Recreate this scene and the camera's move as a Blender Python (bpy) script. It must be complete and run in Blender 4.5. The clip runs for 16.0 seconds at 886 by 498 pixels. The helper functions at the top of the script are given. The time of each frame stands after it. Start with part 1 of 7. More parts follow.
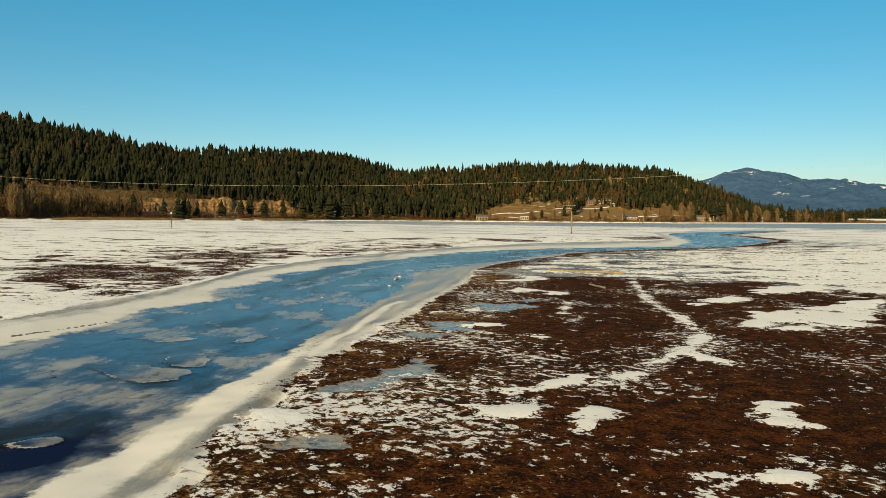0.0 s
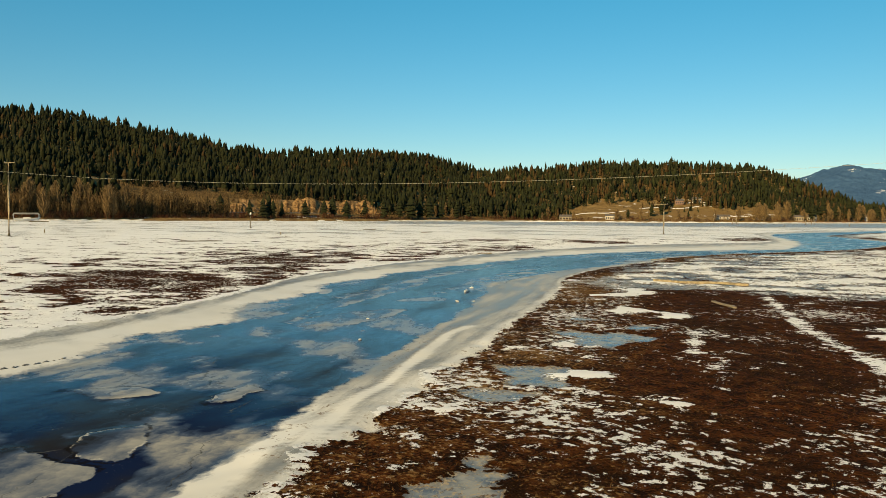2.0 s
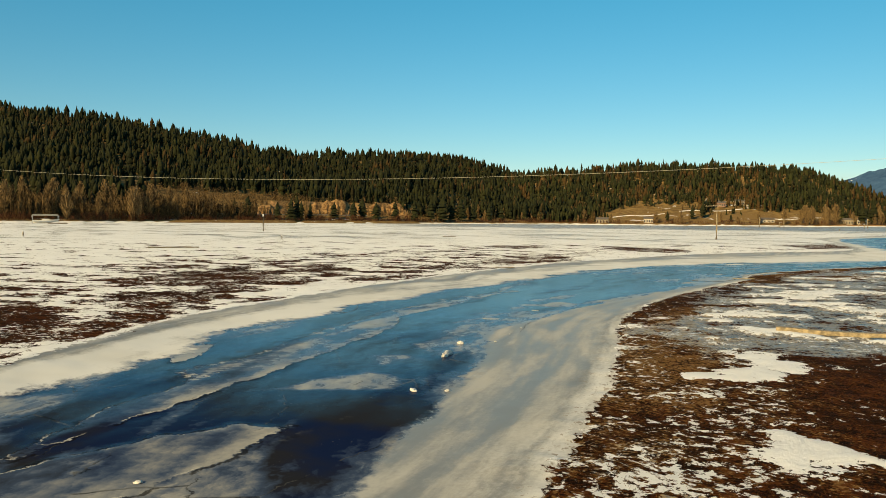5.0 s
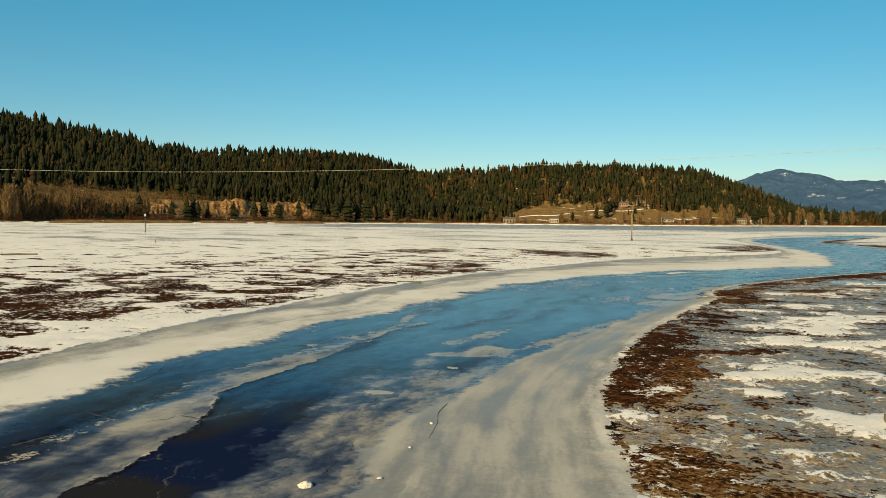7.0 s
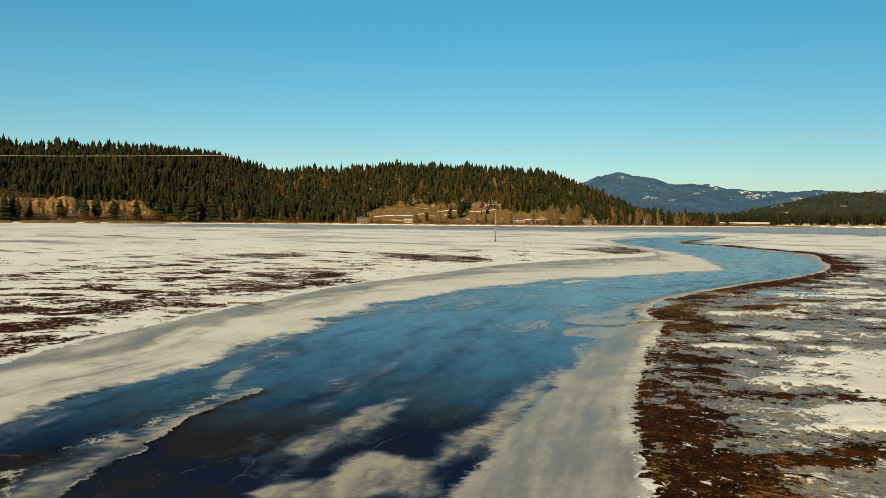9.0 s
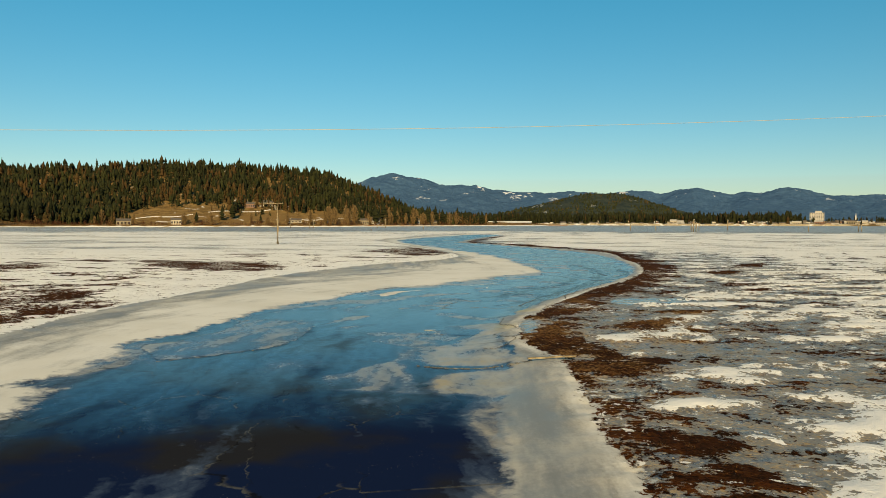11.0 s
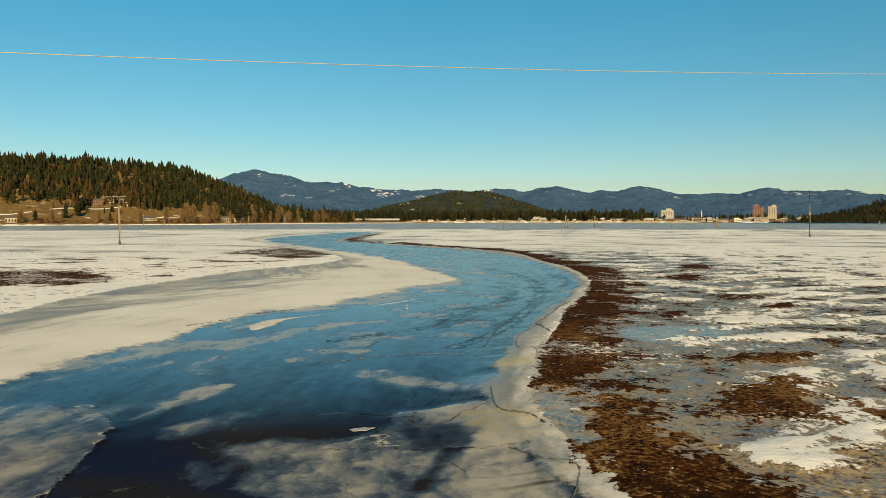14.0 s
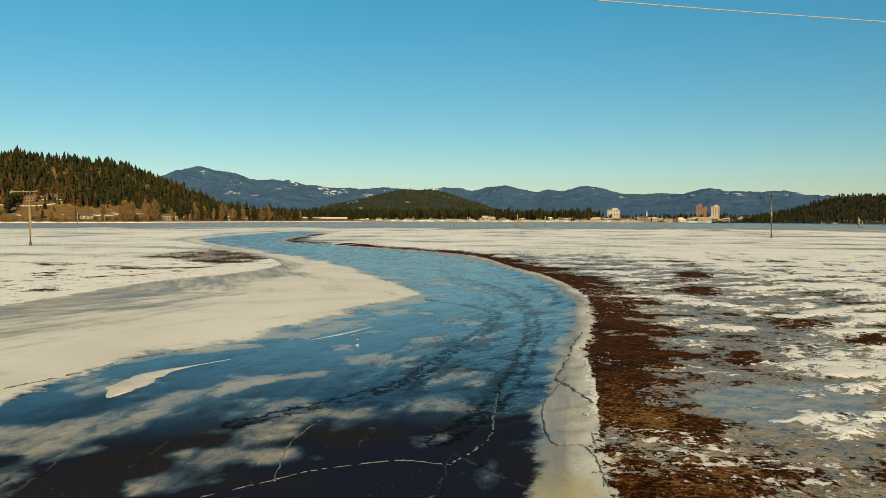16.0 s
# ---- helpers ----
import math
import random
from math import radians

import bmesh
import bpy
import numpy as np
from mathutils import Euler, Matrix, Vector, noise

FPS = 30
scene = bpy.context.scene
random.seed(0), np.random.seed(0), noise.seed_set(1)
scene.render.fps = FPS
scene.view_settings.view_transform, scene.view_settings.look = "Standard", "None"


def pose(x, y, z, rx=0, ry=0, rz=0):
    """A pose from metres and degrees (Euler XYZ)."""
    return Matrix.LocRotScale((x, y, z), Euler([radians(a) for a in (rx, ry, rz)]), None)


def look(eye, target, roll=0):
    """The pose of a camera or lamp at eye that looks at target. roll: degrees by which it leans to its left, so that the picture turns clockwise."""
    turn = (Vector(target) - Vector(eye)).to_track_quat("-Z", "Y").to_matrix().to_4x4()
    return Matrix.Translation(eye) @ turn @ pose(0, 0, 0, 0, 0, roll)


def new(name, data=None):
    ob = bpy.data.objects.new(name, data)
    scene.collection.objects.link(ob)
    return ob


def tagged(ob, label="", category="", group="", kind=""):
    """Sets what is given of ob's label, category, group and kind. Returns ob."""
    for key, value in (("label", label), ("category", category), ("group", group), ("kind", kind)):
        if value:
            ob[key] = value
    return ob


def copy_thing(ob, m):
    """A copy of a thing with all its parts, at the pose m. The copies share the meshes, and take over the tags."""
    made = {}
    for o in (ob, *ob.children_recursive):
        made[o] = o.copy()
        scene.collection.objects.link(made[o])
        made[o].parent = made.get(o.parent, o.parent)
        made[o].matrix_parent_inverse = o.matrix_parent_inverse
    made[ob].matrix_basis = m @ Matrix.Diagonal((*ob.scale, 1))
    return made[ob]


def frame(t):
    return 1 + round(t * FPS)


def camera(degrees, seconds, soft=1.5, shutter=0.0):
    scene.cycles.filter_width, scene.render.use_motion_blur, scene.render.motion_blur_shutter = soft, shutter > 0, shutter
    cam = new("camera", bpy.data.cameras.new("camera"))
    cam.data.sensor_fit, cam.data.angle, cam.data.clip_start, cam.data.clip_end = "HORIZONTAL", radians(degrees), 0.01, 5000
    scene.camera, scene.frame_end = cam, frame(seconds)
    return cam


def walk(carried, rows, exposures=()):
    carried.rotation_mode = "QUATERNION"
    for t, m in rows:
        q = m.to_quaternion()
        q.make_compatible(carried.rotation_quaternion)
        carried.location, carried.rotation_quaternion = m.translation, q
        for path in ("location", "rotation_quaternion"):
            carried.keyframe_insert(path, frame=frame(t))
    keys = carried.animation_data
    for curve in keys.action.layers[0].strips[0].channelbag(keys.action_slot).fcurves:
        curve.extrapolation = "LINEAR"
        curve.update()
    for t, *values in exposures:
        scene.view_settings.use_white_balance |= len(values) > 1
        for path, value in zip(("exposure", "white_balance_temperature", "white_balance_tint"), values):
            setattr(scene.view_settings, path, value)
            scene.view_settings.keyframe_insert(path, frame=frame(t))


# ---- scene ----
cam = camera(59.5, 16.0, soft=0.8)
PATH = [
    (0, (27.949, 2.746, 5.168), (26.458, 4.076, 5.087), 0.5),
    (0.5, (26.12, 4.388, 5.165), (24.583, 5.664, 5.083), 0.5),
    (1, (24.014, 6.352, 5.157), (22.44, 7.583, 5.075), 0.4),
    (1.5, (21.684, 8.47, 5.142), (20.08, 9.662, 5.06), 0.4),
    (2, (19.154, 10.734, 5.093), (17.53, 11.899, 5.011), 0.4),
    (2.5, (16.46, 13.169, 5.073), (14.834, 14.332, 4.991), 0.4),
    (3, (13.599, 15.74, 5.047), (11.968, 16.896, 4.967), 0.4),
    (3.5, (10.635, 18.354, 4.959), (8.983, 19.478, 4.88), 0.7),
    (5.8, (-5.48, 32.674, 5.243), (-7.155, 33.763, 5.167), 0.5),
    (6, (-6.864, 33.716, 5.259), (-8.533, 34.815, 5.182), 0.4),
    (6.5, (-10.274, 36.375, 5.252), (-11.911, 37.522, 5.176), 0.4),
    (7, (-13.558, 38.927, 5.27), (-15.091, 40.21, 5.195), 0.5),
    (7.5, (-16.801, 41.555, 5.234), (-18.263, 42.919, 5.16), 0.5),
    (8, (-19.91, 44.188, 5.206), (-21.342, 45.583, 5.133), 0.5),
    (8.5, (-22.873, 46.778, 5.183), (-24.252, 48.225, 5.111), 0.5),
    (9, (-25.862, 49.483, 5.178), (-27.127, 51.031, 5.107), 0.6),
    (9.5, (-28.854, 52.513, 5.159), (-29.953, 54.183, 5.092), 0.5),
    (9.7, (-29.941, 53.415, 5.224), (-30.971, 55.128, 5.157), 0.6),
    (11.8, (-38.365, 64.227, 5.007), (-39.066, 66.099, 4.938), 0.0),
    (12, (-39.12, 65.372, 4.996), (-39.8, 67.252, 4.926), 0.1),
    (12.5, (-40.789, 68.277, 4.962), (-41.412, 70.176, 4.891), 0.0),
    (13, (-42.317, 71.25, 4.965), (-42.89, 73.165, 4.891), 0.1),
    (13.5, (-43.78, 74.545, 4.833), (-44.277, 76.48, 4.76), 0.0),
    (14, (-45.055, 77.646, 4.783), (-45.503, 79.593, 4.711), 0.0),
    (14.5, (-46.184, 80.757, 4.739), (-46.582, 82.715, 4.667), 0.1),
    (15, (-47.14, 84.038, 4.743), (-47.468, 86.01, 4.671), 0.0),
    (15.5, (-47.874, 87.0, 4.871), (-48.191, 88.973, 4.796), 0.2),
    (16, (-48.694, 90.247, 4.879), (-49.011, 92.22, 4.804), 0.2),
]
walk(cam, [(t, look(eye, target, roll)) for t, eye, target, roll in PATH], [(0, 0.27, 7750, 9), (4, 0.36, 8300, 9), (6.5, 0.29, 8250, 9), (8.5, 0.21, 8100, 9), (12, 0.18, 8200, 9), (16, 0.18, 8250, 9)])


# ---------------------------------------------------------------- world and sun
SUN_AZ, SUN_EL = radians(158), radians(25)      # azimuth clockwise from +y
SUN_DIR = Vector((math.sin(SUN_AZ) * math.cos(SUN_EL), math.cos(SUN_AZ) * math.cos(SUN_EL), math.sin(SUN_EL)))

world = bpy.data.worlds.new("winter_sky")
scene.world = world
world.use_nodes = True
wn, wl = world.node_tree.nodes, world.node_tree.links
wn.clear()
sky = wn.new("ShaderNodeTexSky")
sky.sky_type = "NISHITA"
sky.sun_disc = False
sky.sun_elevation = SUN_EL
sky.sun_rotation = SUN_AZ
sky.altitude = 700
sky.air_density = 1.0
sky.dust_density = 0.2
sky.ozone_density = 3.0
grade = wn.new("ShaderNodeHueSaturation")
grade.inputs["Hue"].default_value = 0.484
grade.inputs["Saturation"].default_value = 1.40
grade.inputs["Value"].default_value = 1.32
bg = wn.new("ShaderNodeBackground")
bg.inputs["Strength"].default_value = 0.10
wo = wn.new("ShaderNodeOutputWorld")
wl.new(sky.outputs[0], grade.inputs["Color"])
coord = wn.new("ShaderNodeTexCoord")
sep = wn.new("ShaderNodeSeparateXYZ")
wl.new(coord.outputs["Generated"], sep.inputs[0])
ramp = wn.new("ShaderNodeMapRange")
ramp.inputs[1].default_value, ramp.inputs[2].default_value, ramp.inputs[3].default_value, ramp.inputs[4].default_value = 0.0, 0.30, 0.50, 0.82
wl.new(sep.outputs[2], ramp.inputs[0])
tone = wn.new("ShaderNodeCombineXYZ")
wl.new(ramp.outputs[0], tone.inputs[1])
for k, low in ((0, 0.440), (2, 0.575)):         # a slightly bluer haze at the horizon
    side = wn.new("ShaderNodeMapRange")
    side.inputs[1].default_value, side.inputs[2].default_value, side.inputs[3].default_value, side.inputs[4].default_value = 0.0, 0.30, low, 0.785 if k == 0 else 0.80
    wl.new(sep.outputs[2], side.inputs[0])
    wl.new(side.outputs[0], tone.inputs[k])
across = wn.new("ShaderNodeMapRange")
across.inputs[1].default_value, across.inputs[2].default_value, across.inputs[3].default_value, across.inputs[4].default_value = -1.0, -0.25, 1.13, 0.96
wl.new(sep.outputs[0], across.inputs[0])
wide_tone = wn.new("ShaderNodeVectorMath")
wide_tone.operation = "SCALE"
wl.new(tone.outputs[0], wide_tone.inputs[0])
wl.new(across.outputs[0], wide_tone.inputs["Scale"])
dim = wn.new("ShaderNodeVectorMath")
dim.operation = "MULTIPLY"
wl.new(grade.outputs[0], dim.inputs[0])
wl.new(wide_tone.outputs[0], dim.inputs[1])
wl.new(dim.outputs[0], bg.inputs["Color"])
wl.new(bg.outputs[0], wo.inputs["Surface"])

lamp = bpy.data.lights.new("sun", "SUN")
lamp.energy = 5.2
lamp.angle = radians(0.53)
lamp.color = (1.0, 0.82, 0.50)
sun = new("sun", lamp)
sun.matrix_world = look(SUN_DIR * 100, (0, 0, 0))


# ---------------------------------------------------------------- noise and plan helpers
def lattice(seed):
    r = np.random.RandomState(seed)
    a = r.rand(256, 256) * 2 * np.pi
    return np.cos(a), np.sin(a)


def perlin(x, y, seed):
    gx, gy = lattice(seed)
    xi, yi = np.floor(x).astype(int), np.floor(y).astype(int)
    xf, yf = x - xi, y - yi
    u, v = xf * xf * xf * (xf * (xf * 6 - 15) + 10), yf * yf * yf * (yf * (yf * 6 - 15) + 10)

    def corner(dx, dy):
        i, j = (xi + dx) & 255, (yi + dy) & 255
        return gx[i, j] * (xf - dx) + gy[i, j] * (yf - dy)

    a = corner(0, 0) * (1 - u) + corner(1, 0) * u
    b = corner(0, 1) * (1 - u) + corner(1, 1) * u
    return (a * (1 - v) + b * v) * 1.4


def fbm(x, y, seed, octaves=4, gain=0.5):
    out, amp, total = 0, 1.0, 0.0
    for k in range(octaves):
        out = out + amp * perlin(x * 2**k + 17.3 * k, y * 2**k - 9.1 * k, seed + k)
        total += amp
        amp *= gain
    return out / total


def sstep(a, b, x):
    t = np.clip((x - a) / (b - a), 0, 1)
    return t * t * (3 - 2 * t)


def smooth_line(points, step=6):
    """A Catmull-Rom line through a few plan points."""
    p = np.array(points, float)
    p = np.vstack([2 * p[0] - p[1], p, 2 * p[-1] - p[-2]])
    out = []
    for k in range(1, len(p) - 2):
        for t in np.linspace(0, 1, step, endpoint=False):
            out.append(0.5 * (2 * p[k] + (p[k + 1] - p[k - 1]) * t + (2 * p[k - 1] - 5 * p[k] + 4 * p[k + 1] - p[k + 2]) * t**2
                              + (3 * p[k] - p[k - 1] - 3 * p[k + 1] + p[k + 2]) * t**3))
    out.append(p[-2])
    return np.array(out)


def line_distance(line, x, y):
    """Distance to a line, the way along it, and the side (positive to its left)."""
    best = np.full(x.shape, 1e9)
    along, side = np.zeros(x.shape), np.zeros(x.shape)
    s0 = 0.0
    for a, b in zip(line[:-1], line[1:]):
        d = b - a
        n = np.hypot(*d)
        if n < 1e-6:
            continue
        d = d / n
        rx, ry = x - a[0], y - a[1]
        t = np.clip(rx * d[0] + ry * d[1], 0, n)
        q = np.hypot(rx - t * d[0], ry - t * d[1])
        hit = q < best
        best = np.where(hit, q, best)
        along = np.where(hit, s0 + t, along)
        side = np.where(hit, d[0] * ry - d[1] * rx, side)
        s0 += n
    return best, along, side


def inside(poly, x, y):
    odd = np.zeros(x.shape, bool)
    for a, b in zip(poly, np.roll(poly, -1, 0)):
        if a[1] == b[1]:
            continue
        cross = (a[1] > y) != (b[1] > y)
        odd ^= cross & (x < (b[0] - a[0]) * (y - a[1]) / (b[1] - a[1]) + a[0])
    return odd


# ---------------------------------------------------------------- plan of the frozen creek
LEFT_WATER = smooth_line([(10, -14), (-2, 3), (-8, 9.5), (-11.2, 14), (-14.6, 18.6), (-18, 22.2), (-24.5, 28), (-32.3, 35.2), (-36.5, 39.6), (-42, 47.7), (-46.6, 56.5), (-49, 61),
                          (-51.6, 68), (-55.3, 73.5), (-58.3, 80), (-61.5, 87), (-63.2, 94), (-64.4, 104), (-64.9, 112), (-63.9, 119), (-61.6, 128), (-59.2, 138), (-59.5, 145),
                          (-68, 164), (-82, 187), (-106, 221), (-136, 265), (-152, 313), (-166, 410)])
LEFT_SHELF = smooth_line([(2, -16), (-8, 2), (-14, 11.5), (-18.8, 16.9), (-22.5, 21.5), (-28, 27.6), (-33.5, 32.6), (-40.3, 38.7), (-45.4, 45.6), (-50, 52), (-55.6, 61.5), (-60, 69),
                          (-66, 81.4), (-70.6, 92), (-74.5, 107), (-78.8, 122), (-80, 135), (-80.2, 147), (-78, 158), (-80, 172), (-91, 191), (-112, 222),
                          (-141, 264), (-157, 313), (-172, 410)])
RIGHT_WATER = smooth_line([(24, -10), (16, 2), (11.7, 6.5), (8.6, 10.2), (5.5, 13.5), (2.4, 17.2), (-1.4, 21.2), (-4.7, 24.8), (-8, 28.4), (-14.2, 35.3), (-19.6, 41.2), (-24.8, 46.2), (-29.5, 50.2),
                           (-32, 55), (-34.6, 59.6), (-37.2, 66), (-40.5, 75.4), (-42.6, 81.5), (-44.2, 87.5), (-46.2, 92.6), (-48.0, 96.4), (-48.8, 99.8), (-49.2, 104.5), (-49.3, 112),
                           (-49.1, 118.5), (-48.4, 129), (-48.5, 143), (-52.2, 162), (-55.4, 172), (-64, 196), (-76, 214), (-101, 244), (-119, 271), (-149, 400)])
RIGHT_BANK = smooth_line([(30, -8), (20, 3), (13.9, 8.6), (11.8, 10.4), (9.2, 12.6), (6.8, 15.4), (3.6, 19), (1.0, 22.4), (-1.3, 25.2), (-4.9, 30.1), (-7.6, 33.2), (-12, 38.9), (-18.6, 47.2),
                          (-24.4, 53.4), (-27.6, 56.8), (-31.2, 62), (-33.7, 66.5), (-36.6, 72.6), (-39.6, 80), (-41.4, 85), (-42.6, 88.4), (-45.0, 91.6), (-46.4, 95.4), (-47.4, 98.6), (-47.8, 104), (-48.0, 111), (-47.8, 121),
                          (-47.3, 134), (-47.9, 145), (-51, 161), (-54.2, 171), (-61.5, 196), (-73.6, 214), (-98, 242.5), (-116, 270), (-146, 400)])
WATER_POLY = np.vstack([LEFT_WATER, RIGHT_WATER[::-1]])
CHANNEL_POLY = np.vstack([LEFT_SHELF, RIGHT_BANK[::-1]])

# outlines in plan of milky ice plates and clouds: whiteness, softness of the edge, corners
PLATES_A = [(0.62, 0.1, [(7.6, 7.2), (7.4, 7.8), (7.5, 8.4), (8.1, 8.2), (8.2, 7.6)]),
    (0.6, 0.12, [(-1.1, 11.5), (-1.1, 13.1), (2.1, 13.8), (3.1, 13.2), (2.6, 12.0)]),
    (0.6, 0.12, [(-1.2, 11.4), (-0.1, 12.7), (0.9, 13.8), (1.7, 14.2), (2.2, 14.0), (2.3, 13.3), (0.9, 12.4)]),
    (0.6, 0.12, [(-3.1, 18.1), (-3.6, 19.8), (-2.6, 19.1), (-2.6, 18.0)]),
    (0.6, 0.12, [(-1.2, 14.7), (-1.5, 16.1), (0.0, 15.8), (1.2, 14.8), (0.6, 14.1)]),
    (0.6, 0.12, [(-7.0, 15.0), (-6.0, 17.0), (-4.8, 17.4), (-4.9, 15.9)]),
    (0.5, 0.12, [(-17.7, 27.6), (-18.6, 28.5), (-22.5, 33.4), (-25.8, 37.9), (-33.7, 47.3), (-37.4, 49.5), (-29.4, 39.1), (-23.0, 31.8)])]
PLATES_B = [(0.62, 0.12, [(-18.6, 29.4), (-19.4, 31.9), (-19.6, 34.4), (-18.6, 35.6), (-16.5, 32.7), (-14.9, 29.7), (-15.7, 27.1), (-17.8, 26.9)]),
    (0.6, 0.12, [(-3.5, 18.5), (-3.9, 19.2), (-4.2, 19.9), (-3.4, 20.0), (-3.1, 19.1), (-3.1, 18.5)]),
    (0.5, 0.8, [(-7.8, 17.8), (-7.2, 19.5), (-7.2, 20.9), (-5.4, 21.7), (-4.4, 21.5), (-5.0, 19.7), (-6.0, 18.3)]),
    (0.5, 0.8, [(-3.3, 17.9), (-4.9, 17.5), (-4.9, 18.1), (-3.4, 18.3)])]
PLATES_C = [(0.68, 0.1, [(-25.4, 34.8), (-26.4, 36.0), (-27.1, 37.3), (-28.7, 39.1), (-30.4, 40.9), (-31.8, 42.4), (-33.8, 45.3), (-36.1, 47.8), (-38.5, 51.9), (-42.9, 59.3), (-45.0, 59.5), (-41.4, 53.6), (-38.7, 49.0), (-35.3, 45.0), (-32.9, 42.0), (-30.6, 39.6), (-28.8, 37.6), (-28.2, 36.2), (-27.6, 35.0)]),
    (0.7, 0.14, [(-29.1, 35.1), (-29.6, 35.9), (-31.3, 37.0), (-32.6, 37.5), (-32.7, 36.5), (-31.0, 35.2)]),
    (0.62, 0.3, [(-23.4, 35.9), (-23.3, 37.2), (-23.9, 38.3), (-24.0, 39.2), (-24.1, 40.6), (-23.3, 41.4), (-22.0, 40.9), (-20.9, 40.0)]),
    (0.55, 0.3, [(-26.9, 42.2), (-26.9, 42.7), (-26.2, 43.7), (-25.6, 43.1), (-24.8, 41.7), (-25.7, 41.8)])]
PLATES_D = [(0.50, 0.22, [(-28.6, 45.0), (-29.1, 46.5), (-30.7, 48.6), (-33.9, 51.4), (-36.5, 57.1), (-34.0, 57.8), (-27.8, 49.0), (-26.0, 45.9), (-25.4, 44.4), (-27.3, 44.9)]),
    (0.24, 0.25, [(-36.5, 53.5), (-36.6, 54.8), (-35.4, 55.6), (-33.8, 55.2), (-31.8, 52.9), (-30.1, 50.5), (-30.2, 49.3), (-31.5, 49.0), (-33.1, 50.0), (-34.6, 51.6)]),
    (0.55, 0.3, [(-40.2, 61.5), (-41.2, 64.5), (-41.6, 67.3), (-40.3, 65.4), (-39.6, 62.7), (-39.5, 61.1)]),
    (0.55, 0.3, [(-36.7, 56.6), (-37.9, 57.9), (-37.6, 58.9), (-36.0, 57.6), (-35.7, 56.5)]),
    (0.55, 0.3, [(-38.6, 60.9), (-38.8, 62.7), (-37.4, 62.8), (-35.3, 61.5), (-36.0, 60.7), (-37.6, 60.9)])]
PLATES_E = [(0.72, 0.1, [(-42.0, 55.9), (-42.2, 57.2), (-42.7, 58.3), (-43.7, 60.3), (-44.8, 61.7), (-45.4, 63.6), (-46.1, 65.4), (-46.9, 64.9), (-46.5, 63.6), (-45.7, 61.9), (-44.7, 59.9), (-43.8, 58.6), (-43.1, 57.2), (-43.6, 56.2)]),
    (0.7, 0.25, [(-47.1, 63.7), (-48.6, 65.0), (-50.0, 67.2), (-49.4, 67.1), (-46.8, 64.5)]),
    (0.62, 0.35, [(-40.4, 61.3), (-40.9, 62.1), (-41.5, 64.1), (-42.1, 66.8), (-41.9, 67.8), (-40.8, 64.3), (-40.2, 62.4), (-40.0, 61.3)]),
    (0.7, 0.2, [(-38.4, 61.3), (-38.4, 62.0), (-37.7, 62.4), (-37.1, 63.1), (-36.4, 61.3), (-36.6, 60.2), (-37.9, 59.0), (-38.7, 58.8), (-38.4, 60.0), (-38.2, 60.9)])]
PLATES_F = [(0.66, 0.5, [(-37.4, 63.2), (-38.6, 66.3), (-39.8, 70.5), (-40.9, 74.9), (-40.3, 74.7), (-38.2, 68.8), (-36.9, 64.6), (-36.9, 63.1)]),
    (0.5, 0.1, [(-60.7, 86.2), (-60.1, 87.2), (-60.4, 90.5), (-62.1, 95.1), (-60.6, 96.1), (-58.4, 94.9), (-56.9, 93.4), (-55.7, 90.5), (-55.2, 88.8), (-55.5, 86.7), (-56.1, 85.2), (-57.0, 83.8), (-57.6, 83.3)]),
    (0.44, 0.22, [(-52.3, 90.9), (-52.2, 92.7), (-51.3, 94.6), (-50.6, 96.7), (-48.7, 96.3), (-48.8, 90.9), (-48.0, 87.5), (-49.0, 86.9), (-49.4, 89.9), (-50.7, 90.3)]),
    (0.72, 0.22, [(-47.8, 87.4), (-48.7, 90.9), (-48.5, 94.9), (-48.9, 99.4), (-47.4, 95.3), (-46.2, 92.6), (-45.7, 91.1), (-44.3, 89.0), (-44.0, 88.2), (-45.3, 87.4), (-46.6, 86.7), (-47.5, 86.7)])]
PLATES_G = [(0.50, 0.3, [(-50.1, 83.3), (-49.7, 84.2), (-49.4, 86.1), (-48.8, 86.9), (-47.9, 86.1), (-46.9, 84.7), (-46.1, 82.9), (-45.6, 82.0), (-48.4, 81.1)]),
    (0.72, 0.4, [(-46.2, 85.4), (-45.1, 86.5), (-43.8, 86.4), (-43.3, 85.0), (-42.6, 84.0), (-42.1, 83.1), (-45.4, 82.1), (-46.1, 83.6)]),
    (0.78, 0.12, [(-50.9, 97.0), (-50.2, 97.9), (-49.5, 98.4), (-48.7, 98.9), (-48.1, 97.4), (-47.2, 95.7), (-46.9, 94.8), (-50.4, 94.1), (-50.6, 95.7)]),
    (0.55, 0.12, [(-51.6, 93.8), (-51.0, 94.7), (-50.7, 95.3), (-50.4, 94.1)]),
    (0.66, 0.3, [(-57.6, 95.1), (-57.7, 96.3), (-58.0, 98.6), (-57.4, 99.7), (-56.5, 100.1), (-56.6, 98.0), (-56.7, 96.0), (-57.1, 94.8)])]
